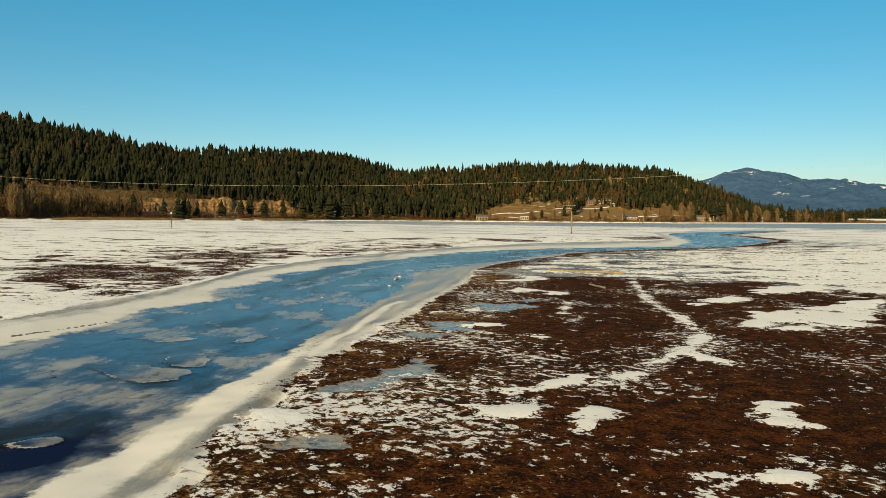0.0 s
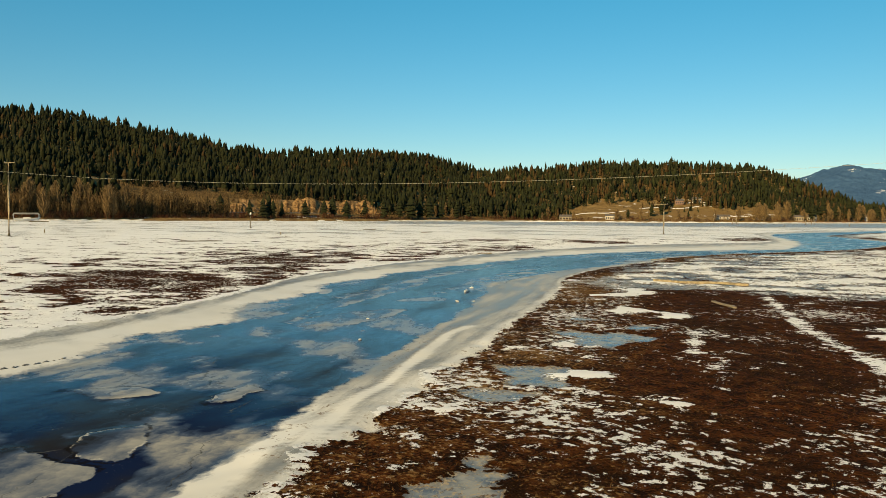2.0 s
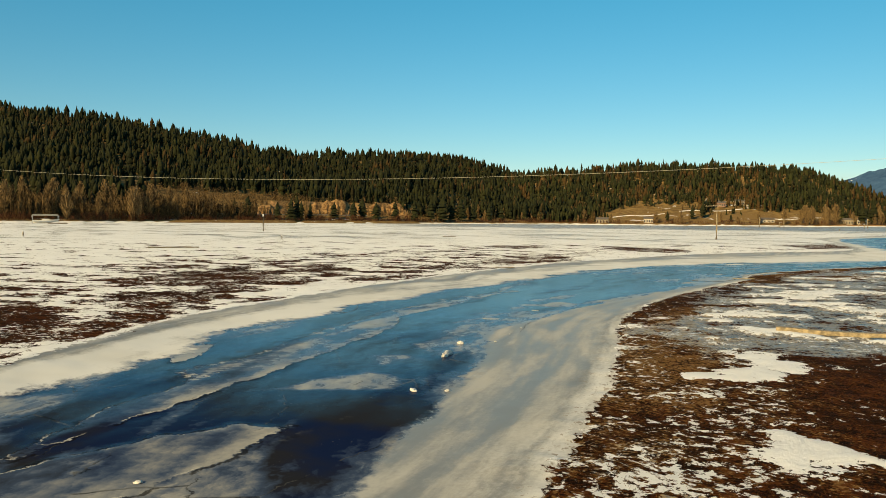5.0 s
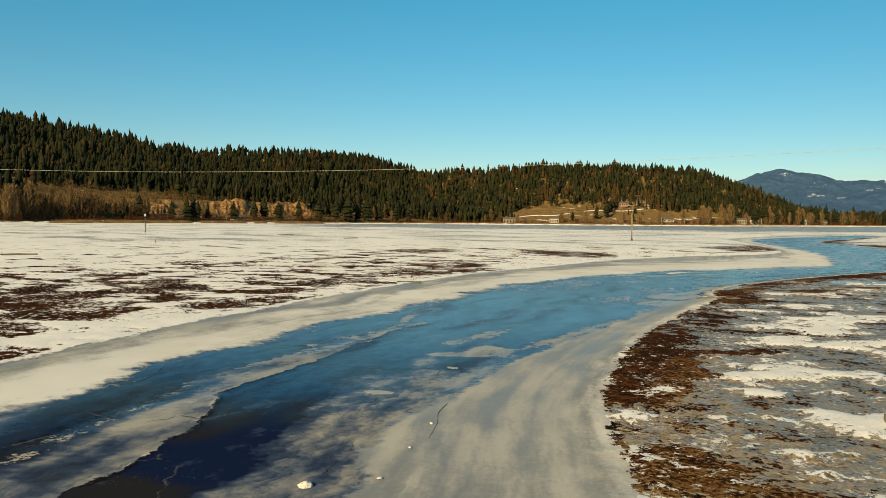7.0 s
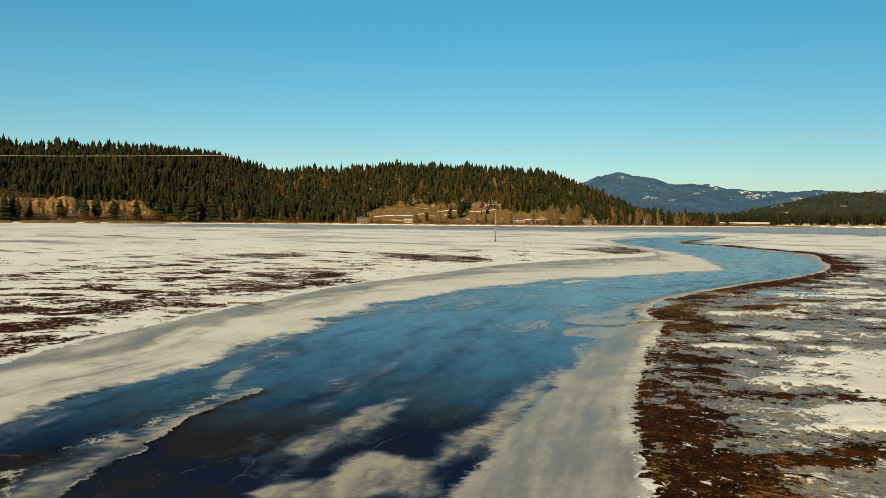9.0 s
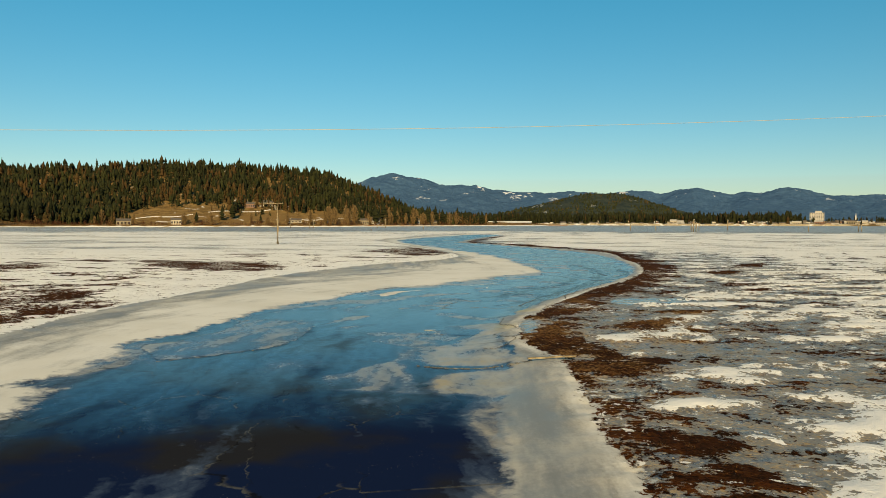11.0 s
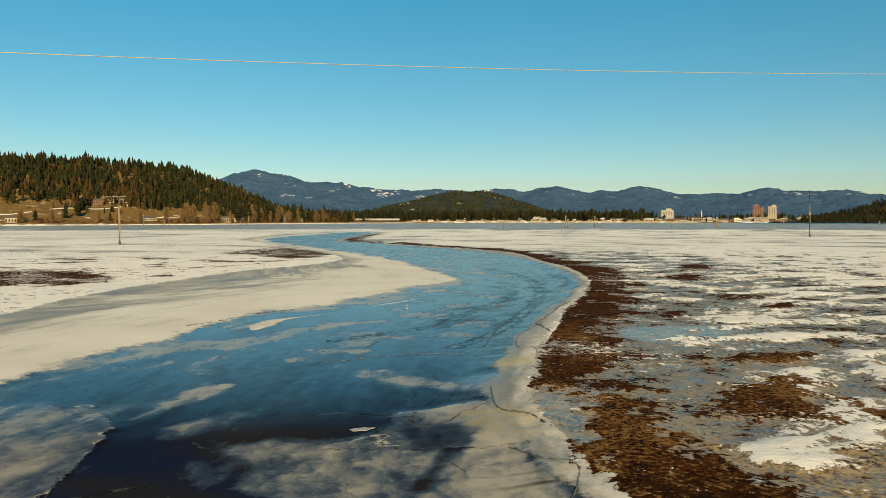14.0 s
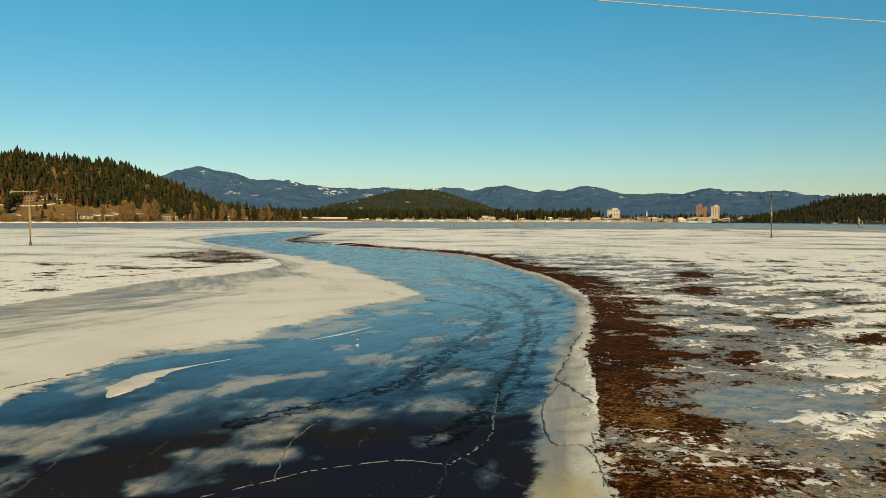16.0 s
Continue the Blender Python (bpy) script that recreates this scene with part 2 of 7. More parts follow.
PLATES_H = [(0.66, 0.15, [(-59.7, 96.1), (-59.3, 96.1), (-58.2, 95.3), (-57.0, 94.1), (-57.4, 93.9), (-57.8, 93.9)]),
    (0.62, 0.6, [(-65.4, 102.6), (-64.6, 104.2), (-63.7, 106.8), (-61.5, 108.2), (-59.9, 112.8), (-57.2, 115.6), (-59.0, 110.6), (-59.5, 105.9), (-61.5, 104.4), (-62.5, 102.3), (-63.5, 100.4)]),
    (0.66, 0.6, [(-61.3, 105.7), (-61.7, 108.3), (-61.0, 109.7), (-60.0, 112.0), (-58.1, 115.0), (-56.0, 116.4), (-56.8, 114.5), (-58.8, 112.1), (-59.4, 109.8), (-60.0, 106.9), (-60.2, 105.5)]),
    (0.55, 0.45, [(-52.2, 108.3), (-51.6, 109.1), (-51.2, 108.3), (-51.5, 107.4), (-52.0, 107.4)]),
    (0.55, 0.45, [(-50.5, 105.7), (-50.2, 107.1), (-49.7, 107.0), (-49.8, 105.1), (-50.2, 104.8)])]
PLATES_I = [(0.55, 0.45, [(-56.9, 103.2), (-57.2, 104.2), (-56.6, 104.7), (-55.5, 104.5), (-55.6, 103.5)])]
PLATES = PLATES_A + PLATES_B + PLATES_C + PLATES_D + PLATES_E + PLATES_F + PLATES_G + PLATES_H + PLATES_I
# pools of clear dark ice: depth, corners
CLEAR_A = [(0.5, [(3.0, 13.3), (1.8, 14.4), (1.2, 14.9), (3.0, 15.9), (3.2, 14.7), (3.7, 13.7)]),
    (0.8, [(-46.5, 59.1), (-48.4, 60.2), (-48.9, 61.5), (-50.1, 64.2), (-51.5, 67.5), (-52.4, 70.4), (-51.2, 68.3), (-48.6, 65.0), (-47.6, 63.5), (-45.3, 60.8), (-45.0, 59.5), (-44.6, 58.3)]),
    (0.7, [(-37.5, 67.0), (-38.2, 69.3), (-38.3, 71.1), (-39.5, 74.6), (-40.3, 75.7), (-39.9, 73.2), (-38.8, 70.1)]),
    (0.5, [(-60.9, 87.4), (-62.5, 90.4), (-60.5, 90.4), (-58.9, 87.6)]),
    (0.6, [(-63.1, 95.3), (-62.7, 98.3), (-60.8, 101.9), (-58.7, 100.5), (-58.2, 98.5), (-58.3, 95.6), (-61.2, 95.9)]),
    (1.0, [(-47.7, 86.3), (-46.5, 86.3), (-45.4, 86.7), (-45.1, 86.5), (-46.2, 85.6), (-46.0, 84.5), (-46.7, 84.5)])]
CLEAR_B = [(0.8, [(-49.1, 82.7), (-48.7, 83.4), (-47.7, 82.4), (-48.1, 81.6), (-48.7, 81.7)]),
    (1.0, [(-50.0, 95.1), (-49.9, 96.4), (-48.8, 96.3), (-48.6, 94.8), (-49.3, 94.3)]),
    (0.8, [(-62.8, 99.6), (-62.5, 100.6), (-60.2, 101.1), (-59.1, 100.5), (-58.1, 98.9), (-57.6, 97.3), (-58.4, 96.9), (-59.1, 96.4), (-59.8, 96.2)]),
    (0.5, [(-51.6, 125.5), (-51.2, 118.3), (-50.7, 111.5), (-50.2, 107.3), (-49.7, 104.5), (-49.3, 104.5), (-49.4, 108.4), (-49.6, 113.1), (-49.6, 118.6), (-49.2, 127.8), (-50.0, 132.1)])]
CLEAR = CLEAR_A + CLEAR_B
# snow patches on the marsh
SNOWS_A = [[(9.4, 37.8), (7.2, 45.1), (8.2, 49.5), (9.0, 59.7), (14.1, 44.4), (11.8, 39.2)],
    [(17.6, 24.2), (18.0, 24.4), (18.9, 23.3), (19.5, 22.6), (19.5, 21.9), (18.6, 22.0), (18.7, 23.0)],
    [(20.9, 18.0), (20.9, 19.1), (21.3, 19.0), (21.8, 19.1), (21.9, 18.5), (21.5, 17.9), (21.5, 17.3)],
    [(19.8, 17.1), (19.9, 17.7), (20.6, 17.3), (21.3, 16.7), (21.0, 16.3), (20.3, 17.0)],
    [(12.8, 17.9), (13.1, 19.3), (14.1, 19.4), (15.0, 17.7), (14.9, 16.8), (14.0, 16.9)],
    [(15.3, 18.5), (14.4, 20.4), (15.1, 20.6), (16.2, 19.5), (16.8, 18.2), (16.6, 17.3), (16.1, 17.4)],
    [(16.3, 15.5), (16.3, 16.2), (16.8, 16.5), (17.0, 16.0)]]
SNOWS_B = [[(14.8, 9.6), (15.6, 11.1), (16.1, 12.1), (15.8, 13.6), (15.6, 14.6), (16.0, 13.9), (16.6, 12.0), (16.4, 10.9), (15.1, 9.4)],
    [(1.7, 47.2), (1.5, 53.5), (4.2, 50.5), (3.5, 45.4)],
    [(0.1, 58.7), (1.2, 67.9), (4.9, 60.9), (2.5, 55.5)],
    [(9.9, 11.9), (8.9, 13.2), (10.4, 13.9), (11.7, 14.1), (11.4, 13.3), (11.2, 11.4)],
    [(11.8, 21.7), (12.0, 22.9), (13.0, 22.5), (13.1, 21.0), (12.5, 19.1), (11.8, 18.9)],
    [(-4.2, 29.9), (-4.4, 31.0), (-3.7, 31.4), (-3.3, 30.7), (-3.7, 29.9)],
    [(-3.1, 32.0), (-3.2, 33.2), (-2.1, 33.4), (-1.5, 32.2), (-2.2, 32.1)],
    [(-0.7, 30.8), (-0.9, 31.8), (-0.4, 31.2)],
    [(1.2, 28.2), (1.0, 29.6), (1.3, 30.6), (2.2, 30.3), (2.2, 29.5), (1.7, 28.5)]]
SNOWS_C = [[(3.8, 26.1), (3.5, 27.2), (3.4, 28.2), (3.9, 28.4), (4.4, 27.6), (4.4, 26.7), (3.9, 26.0)],
    [(-10.7, 42.3), (-11.1, 45.6), (-8.4, 44.0), (-9.1, 42.4)],
    [(-7.0, 42.1), (-7.3, 46.4), (-6.1, 43.0)],
    [(-17.0, 48.7), (-18.6, 56.2), (-14.6, 52.5), (-14.6, 48.9)],
    [(-0.2, 37.2), (0.4, 36.8), (1.4, 35.4), (1.1, 35.4)],
    [(5.1, 30.9), (5.2, 31.3), (5.5, 30.8), (5.4, 30.6)],
    [(5.0, 28.6), (5.2, 28.8), (5.5, 28.3)],
    [(-28.5, 58.8), (-27.8, 59.5), (-27.9, 58.8)],
    [(-26.1, 60.3), (-26.0, 61.4), (-26.0, 63.1), (-25.6, 64.4), (-24.8, 61.6), (-25.4, 60.6)],
    [(-27.9, 67.2), (-26.4, 67.3), (-25.9, 65.1), (-26.8, 64.9)],
    [(-34.3, 70.6), (-33.3, 71.2), (-33.5, 69.8)]]
SNOWS_D = [[(-33.4, 78.0), (-31.9, 86.3), (-29.1, 76.8), (-30.1, 72.3), (-31.8, 75.6)],
    [(-38.6, 95.8), (-36.2, 97.0), (-36.6, 95.4), (-38.5, 95.0)],
    [(-40.3, 111.0), (-36.5, 114.5), (-34.7, 113.2), (-31.7, 116.5), (-32.8, 111.7), (-37.6, 110.2)],
    [(-37.8, 105.0), (-33.7, 107.8), (-34.2, 105.8), (-37.2, 103.5)],
    [(-42.6, 135.7), (-40.4, 138.6), (-39.2, 137.2), (-41.4, 134.8)],
    [(-39.2, 132.3), (-36.5, 135.5), (-34.0, 135.9), (-35.2, 132.6), (-37.6, 131.2)],
    [(-41.3, 122.0), (-39.7, 121.9), (-38.6, 120.8), (-40.7, 119.6)],
    [(-40.9, 116.3), (-39.6, 117.3), (-38.0, 118.3), (-38.6, 116.9), (-40.4, 115.8)]]
SNOWS = SNOWS_A + SNOWS_B + SNOWS_C + SNOWS_D
# bare brown sod
SODS_A = [[(-29.9, 59.6), (-31.9, 63.0), (-34.3, 67.7), (-33.9, 69.7), (-31.4, 66.9), (-28.1, 62.9), (-27.1, 60.2), (-26.8, 57.9), (-27.9, 56.7)],
    [(-30.8, 67.6), (-30.1, 70.2), (-29.3, 70.1), (-29.2, 68.1), (-30.0, 67.0)],
    [(-46.8, 95.0), (-49.3, 102.9), (-47.8, 104.8), (-44.9, 94.2), (-41.4, 85.9), (-39.5, 80.7), (-41.5, 83.7)],
    [(-45.8, 97.4), (-45.0, 98.8), (-43.8, 95.2), (-42.9, 92.5), (-42.4, 88.9), (-43.3, 88.6), (-44.0, 90.4), (-45.2, 92.5), (-45.7, 93.8)],
    [(-42.4, 86.9), (-41.4, 87.9), (-39.4, 88.7), (-39.4, 87.5), (-40.1, 86.2), (-42.2, 85.6)],
    [(-42.2, 99.7), (-40.3, 102.8), (-39.4, 100.0), (-40.4, 98.1), (-42.0, 98.1)],
    [(-38.6, 99.2), (-37.2, 99.9), (-37.7, 98.2), (-38.5, 98.1)]]
SODS_B = [[(-40.0, 94.6), (-39.1, 95.2), (-38.1, 95.0), (-39.5, 94.1)],
    [(-42.6, 106.4), (-38.5, 108.0), (-38.8, 106.2), (-42.1, 105.2)],
    [(-48.1, 116.8), (-46.3, 115.2), (-46.3, 110.5), (-46.5, 107.4), (-47.2, 108.2), (-47.9, 109.6), (-48.3, 112.1)],
    [(-47.3, 106.5), (-45.9, 106.3), (-44.7, 106.8), (-44.5, 105.5), (-45.7, 104.7), (-47.4, 104.1)],
    [(-47.4, 122.7), (-44.2, 124.9), (-45.7, 120.8), (-45.1, 117.4), (-47.3, 115.5), (-47.9, 117.4)],
    [(-42.3, 145.3), (-39.1, 151.2), (-37.9, 148.0), (-39.2, 143.5)],
    [(-38.6, 166.3), (-36.2, 170.2), (-35.9, 160.8), (-39.5, 154.4)],
    [(-47.4, 134.2), (-45.8, 138.2), (-44.9, 136.1), (-45.8, 132.3)],
    [(-43.8, 119.5), (-41.9, 121.2), (-41.6, 118.7), (-43.1, 118.6)],
    [(-39.1, 130.7), (-36.7, 132.3), (-36.3, 128.5), (-38.6, 127.3)]]
SODS_C = [[(-37.4, 124.5), (-34.9, 126.6), (-36.3, 122.9), (-37.6, 122.7)]]
SODS = SODS_A + SODS_B + SODS_C
# frozen puddles
PUDDLES_A = [[(-9.2, 38.1), (-9.5, 40.0), (-7.5, 40.2), (-7.0, 37.7)],
    [(-6.6, 35.5), (-5.1, 36.2), (-4.4, 35.9), (-4.3, 34.8), (-5.2, 34.2)],
    [(-5.2, 38.8), (-5.4, 40.3), (-4.2, 40.0), (-4.4, 38.4)],
    [(-1.6, 27.7), (-1.3, 28.8), (-0.3, 29.4), (-0.4, 30.2), (0.9, 28.8), (1.9, 27.2), (0.9, 26.5), (-0.4, 26.8)],
    [(1.4, 24.9), (2.0, 25.6), (2.5, 25.7), (3.0, 24.7), (2.5, 23.9)],
    [(12.1, 10.9), (12.1, 12.2), (13.0, 12.9), (13.3, 12.2), (13.2, 11.1)],
    [(8.5, 15.5), (6.8, 18.9), (7.0, 20.8), (8.9, 19.2), (9.4, 16.5)],
    [(-4.0, 33.7), (-4.8, 37.5), (-2.7, 37.7), (-1.5, 33.9)]]
PUDDLES_B = [[(-45.2, 113.3), (-41.8, 115.6), (-39.5, 114.3), (-41.3, 109.7), (-43.6, 108.8), (-45.3, 110.1)]]
PUDDLES = PUDDLES_A + PUDDLES_B + [[(-47.6, 98.3), (-47.0, 100.1), (-46.2, 100.0), (-45.8, 97.3), (-45.5, 95.1), (-45.9, 94.5), (-46.2, 95.1), (-46.6, 94.1), (-47.2, 95.5), (-47.7, 97.0)]]
# ochre dead grass
STRAWS = [[(-3.5, 29.0), (-2.8, 31.3), (-0.6, 29.9), (-2.0, 28.2)],
    [(-1.3, 26.4), (-1.7, 27.8), (0.9, 26.5), (1.3, 25.0), (-0.2, 24.9)],
    [(-24.2, 52.6), (-27.2, 60.4), (-17.1, 51.2), (-13.0, 43.7), (-14.6, 43.3)],
    [(-30.6, 64.4), (-30.8, 67.6), (-28.6, 65.7), (-27.3, 61.7), (-26.7, 59.6), (-27.4, 58.8)],
    [(-42.5, 94.0), (-40.6, 95.4), (-40.3, 91.0), (-41.0, 88.9), (-42.2, 88.9)],
    [(-46.5, 109.9), (-43.7, 110.9), (-43.9, 107.9), (-45.2, 107.2), (-46.5, 107.4)]]
# sod showing through the snowfield west of the creek
BARE_A = [[(-30.5, 26.7), (-31.0, 28.7), (-25.5, 25.4), (-25.7, 21.6), (-28.2, 21.7)],
    [(-26.3, 20.9), (-30.5, 23.6), (-29.5, 27.1), (-26.3, 26.7), (-23.7, 23.3), (-24.2, 20.9)],
    [(-43.2, 21.2), (-57.5, 25.1), (-54.9, 29.7), (-44.0, 32.1), (-36.6, 32.2), (-33.5, 27.5), (-34.5, 23.1), (-34.6, 20.4)],
    [(-37.9, 32.2), (-39.8, 34.8), (-35.5, 35.4), (-33.4, 32.5)],
    [(-70.2, 43.8), (-78.7, 53.8), (-60.1, 51.7), (-54.4, 44.3)],
    [(-49.9, 36.4), (-51.1, 38.5), (-47.2, 39.0), (-43.8, 37.9), (-44.9, 36.1)],
    [(-44.0, 36.0), (-42.1, 38.3), (-39.2, 38.7), (-38.5, 37.1), (-39.1, 35.9)],
    [(-51.6, 39.9), (-52.7, 42.0), (-48.2, 43.4), (-46.9, 41.5)],
    [(-47.3, 43.7), (-47.9, 45.3), (-45.1, 45.6), (-44.9, 43.9)]]
BARE_B = [[(-44.1, 40.7), (-45.0, 42.6), (-42.8, 43.5), (-41.5, 40.9)],
    [(-65.7, 44.4), (-61.7, 47.3), (-66.0, 53.5), (-59.0, 52.0), (-52.3, 46.5), (-52.1, 44.0), (-59.1, 44.2)],
    [(-59.7, 57.9), (-60.9, 60.0), (-57.3, 59.9), (-56.7, 58.1)],
    [(-68.2, 71.8), (-69.3, 76.2), (-64.8, 76.1), (-64.2, 72.4)],
    [(-78.4, 59.3), (-78.7, 62.2), (-71.3, 62.0), (-68.1, 58.3), (-69.3, 56.9)],
    [(-63.4, 63.9), (-65.7, 67.2), (-60.4, 66.2), (-58.5, 63.6)],
    [(-77.0, 87.2), (-84.1, 98.7), (-73.8, 95.0), (-71.8, 88.3)],
    [(-68.8, 72.0), (-68.1, 74.8), (-64.5, 76.2), (-63.0, 73.8), (-64.7, 71.1)],
    [(-59.6, 62.4), (-58.8, 64.1), (-56.1, 63.7), (-55.9, 62.1), (-57.8, 61.7)],
    [(-82.7, 93.7), (-87.0, 103.5), (-81.1, 101.2), (-74.5, 88.9), (-71.0, 82.2), (-71.8, 81.3)]]
BARE_C = [[(-112.4, 140.1), (-104.3, 140.5), (-91.9, 136.5), (-87.8, 128.1), (-95.6, 129.3)],
    [(-104.3, 186.1), (-107.1, 209.4), (-85.2, 185.5), (-85.6, 171.0)],
    [(-104.1, 185.0), (-106.2, 203.9), (-85.5, 185.6), (-86.0, 170.3)],
    [(-94.7, 136.0), (-94.4, 139.5), (-87.6, 135.7), (-85.9, 128.0), (-87.4, 127.7)]]
BARE = BARE_A + BARE_B + BARE_C
# dark sod rim round the bend
RIM = [[(-102.4, 231.3), (-92.0, 244.7), (-63.6, 195.3), (-51.9, 168.0), (-48.9, 148.8), (-46.8, 134.9), (-48.7, 140.8), (-54.7, 163.0), (-66.6, 187.4), (-80.0, 202.8)]]
ISLANDS_26 = [(-84.0, 138.0, 1.2, 1.4), (-98.0, 136.0, 5.5, 7.0), (-117.0, 121.0, 6.0, 6.0)]
TRAIL = smooth_line([(-9.7, 57.8), (-5.8, 52.5), (-0.5, 45.9), (2.7, 42.4), (6.3, 38.9), (9.5, 34.9), (10.9, 32.1), (11.9, 28.7), (12.8, 25.5), (13.2, 23.4), (13.4, 21.0)])
BRANCH = smooth_line([(11.6, 29.7), (12.8, 29.4), (14.0, 29.0)])
CHAIN = smooth_line([(-2.6, 40.5), (0.3, 36.6), (1.4, 35.1), (2.3, 35.2), (3.4, 33.5), (4.6, 32.0), (5.3, 31.0)])
GROOVE = smooth_line([(15.5, 5.2), (13.0, 8.1), (11.5, 9.9), (9.9, 11.6), (7.4, 14.3), (3.5, 18.0), (-0.5, 22.6)])
RIDGE_LINE = smooth_line([(3.4, 18.2), (1.2, 20.2), (-0.1, 21.5), (-1.2, 23.0), (-2.1, 24.1), (-3.9, 25.9), (-6.5, 28.6), (-9.0, 31.4), (-10.4, 33.5)])


def patches(rows, bearing, x, y, warp):
    """How deep a point lies inside the nearest of the patches: 0 at the edge, 1 in the middle, below 0 outside."""
    c, s = math.cos(radians(bearing)), math.sin(radians(bearing))
    out = np.full(x.shape, -3.0)
    for px, py, w, d in rows:
        dx, dy = x - px, y - py
        a, b = (dx * c + dy * s) / w, (-dx * s + dy * c) / d
        out = np.maximum(out, 1 - np.sqrt(a * a + b * b))
    return out + warp


# ---------------------------------------------------------------- ground sheet
def axis(lo, hi, step, reach, grow):
    mid = np.arange(lo, hi, step)
    out, d = [], step
    v = hi
    up = []
    while v < reach:
        up.append(v)
        d = min(d * grow, 160)
        v += d
    v, d = lo, step
    down = []
    while v > -reach:
        d = min(d * grow, 160)
        v -= d
        down.append(v)
    return np.array(down[::-1] + list(mid) + up)


GX = axis(-96, 30, 0.25, 4900, 1.055)
GY = axis(5, 156, 0.25, 4900, 1.055)
XX, YY = np.meshgrid(GX, GY)
X, Y = XX.ravel(), YY.ravel()

near = (X > -260) & (X < 80) & (Y > -40) & (Y < 430)
xn, yn = X[near], Y[near]


def full(values, outside):
    out = np.full(X.shape, outside, float)
    out[near] = values
    return out


in_water, in_channel = inside(WATER_POLY, xn, yn), inside(CHANNEL_POLY, xn, yn)
dl, sl, _ = line_distance(LEFT_WATER, xn, yn)
dr, srr, _ = line_distance(RIGHT_WATER, xn, yn)
db, sb, sideb = line_distance(RIGHT_BANK, xn, yn)
ds, _, sides = line_distance(LEFT_SHELF, xn, yn)
wobble = 0.55 * fbm(xn / 2.6, yn / 2.6, 11, 4)
lobes = 2.6 * fbm(xn / 8, yn / 8, 13, 3) * (dl < dr)
sd_water = full((np.where(in_water, 1, -1) * np.minimum(dl, dr) + wobble + lobes) * np.where(dl < dr, 0.42, 1.0), -50)
open_lake = sstep(1250, 1400, np.hypot(X + 20, Y - 50)) * (np.degrees(np.arctan2(X + 20, Y - 50)) > 7)
sd_water = np.where(open_lake > 0.5, 2.0, sd_water)
sd_channel = full(np.where(in_channel, 1, -1) * np.minimum(db, ds) + wobble + 1.3 * sstep(34, 24, yn) * (db < ds) * fbm(xn / 3.2, yn / 3.2, 15, 4), -50)
DL, DR, DB, DS = full(dl, 99), full(dr, 99), full(db, 99), full(ds, 99)
SL = full(sl, 0)
right_side = full((sideb < 0).astype(float), 0)
right_side = np.where(near, right_side, (X + 60 > -(Y - 130) * 0.9).astype(float))

def outlines(rows, x, y):
    """Depth in metres inside the nearest of some outlines, below 0 outside."""
    out = np.full(x.shape, -3.0)
    for row in rows:
        o = np.array(row, float)
        near_by = (x > o[:, 0].min() - 3) & (x < o[:, 0].max() + 3) & (y > o[:, 1].min() - 3) & (y < o[:, 1].max() + 3)
        xo, yo = x[near_by], y[near_by]
        d = np.where(inside(o, xo, yo), 1, -1) * line_distance(np.vstack([o, o[:1]]), xo, yo)[0]
        out[near_by] = np.maximum(out[near_by], d)
    return out


def band(line, half, x, y):
    """Depth in metres inside a strip along a line."""
    return half - full(line_distance(line, x[near], y[near])[0], 3.0)


warp = 1.5 * fbm(X / 1.7, Y / 1.7, 21, 4) + 0.7 * fbm(X / 0.6, Y / 0.6, 25, 2)
big = fbm(X / 13, Y / 13, 31, 4)
mid = fbm(X / 4.2, Y / 4.2, 35, 4)
small = fbm(X / 1.1, Y / 1.1, 39, 3)
streak = fbm((X * 0.77 + Y * 0.64) / 7, (-X * 0.64 + Y * 0.77) / 2.2, 43, 4)
fray = 0.55 * mid + 0.55 * small
tatter = 1.1 * fbm(X / 2.4, Y / 2.4, 23, 5, 0.62) + 0.6 * streak

# where the marsh turns from brown sod to sheet ice
ice_zone = sstep(54, 64, Y + 5 * big + 4 * mid - 0.25 * np.maximum(X + 10, 0) + 0.8 * np.maximum(-X - 13, 0)) * right_side
rdist = np.where(right_side > 0, DB, 0)

# ---- snow cover
bare_left = sstep(-3.4, 1.2, outlines(BARE, X, Y) + 2.6 * tatter)
speckle = 1.5 * mid + 1.5 * streak + 1.2 * small
snow_left = 0.42 + 0.6 * big + speckle + 0.20 * sstep(30, 60, DS) - 0.26 * sstep(2, 9, DS) * sstep(48, 30, DS) * sstep(125, 95, Y)
snow_left = np.where(DS < 6, np.maximum(snow_left, 0.30 + 0.4 * small), snow_left)
snow_left = np.where(DS > 0.6, snow_left - 0.95 * bare_left, snow_left)
snow_sod = -0.76 + 0.9 * mid + 0.9 * small + 0.4 * big + 0.22 * sstep(8, 2, rdist) + 0.25 * sstep(20, 45, rdist)
snow_ice = -0.24 + 1.2 * mid + 0.8 * small + 1.3 * streak + 0.60 * sstep(9, 34, rdist) - 0.35 * sstep(6, 1, rdist)
snow_ice = snow_ice - 0.22 * sstep(13, 6, rdist) * sstep(84, 94, Y) * sstep(138, 120, Y)
snow_right = snow_sod * (1 - ice_zone) + snow_ice * ice_zone
bare_right = np.clip(outlines(SODS, X, Y), -1.6, 0.8) + 1.8 * tatter + 1.3 * small
snow_right = np.minimum(snow_right, np.where(right_side > 0, -0.7 * bare_right - 0.05, 9))
snow_right = np.maximum(snow_right, np.clip(outlines(SNOWS, X, Y), -1.5, 0.8) * (1 - 0.35 * ice_zone) + 1.8 * tatter + 0.9 * small - 0.22)
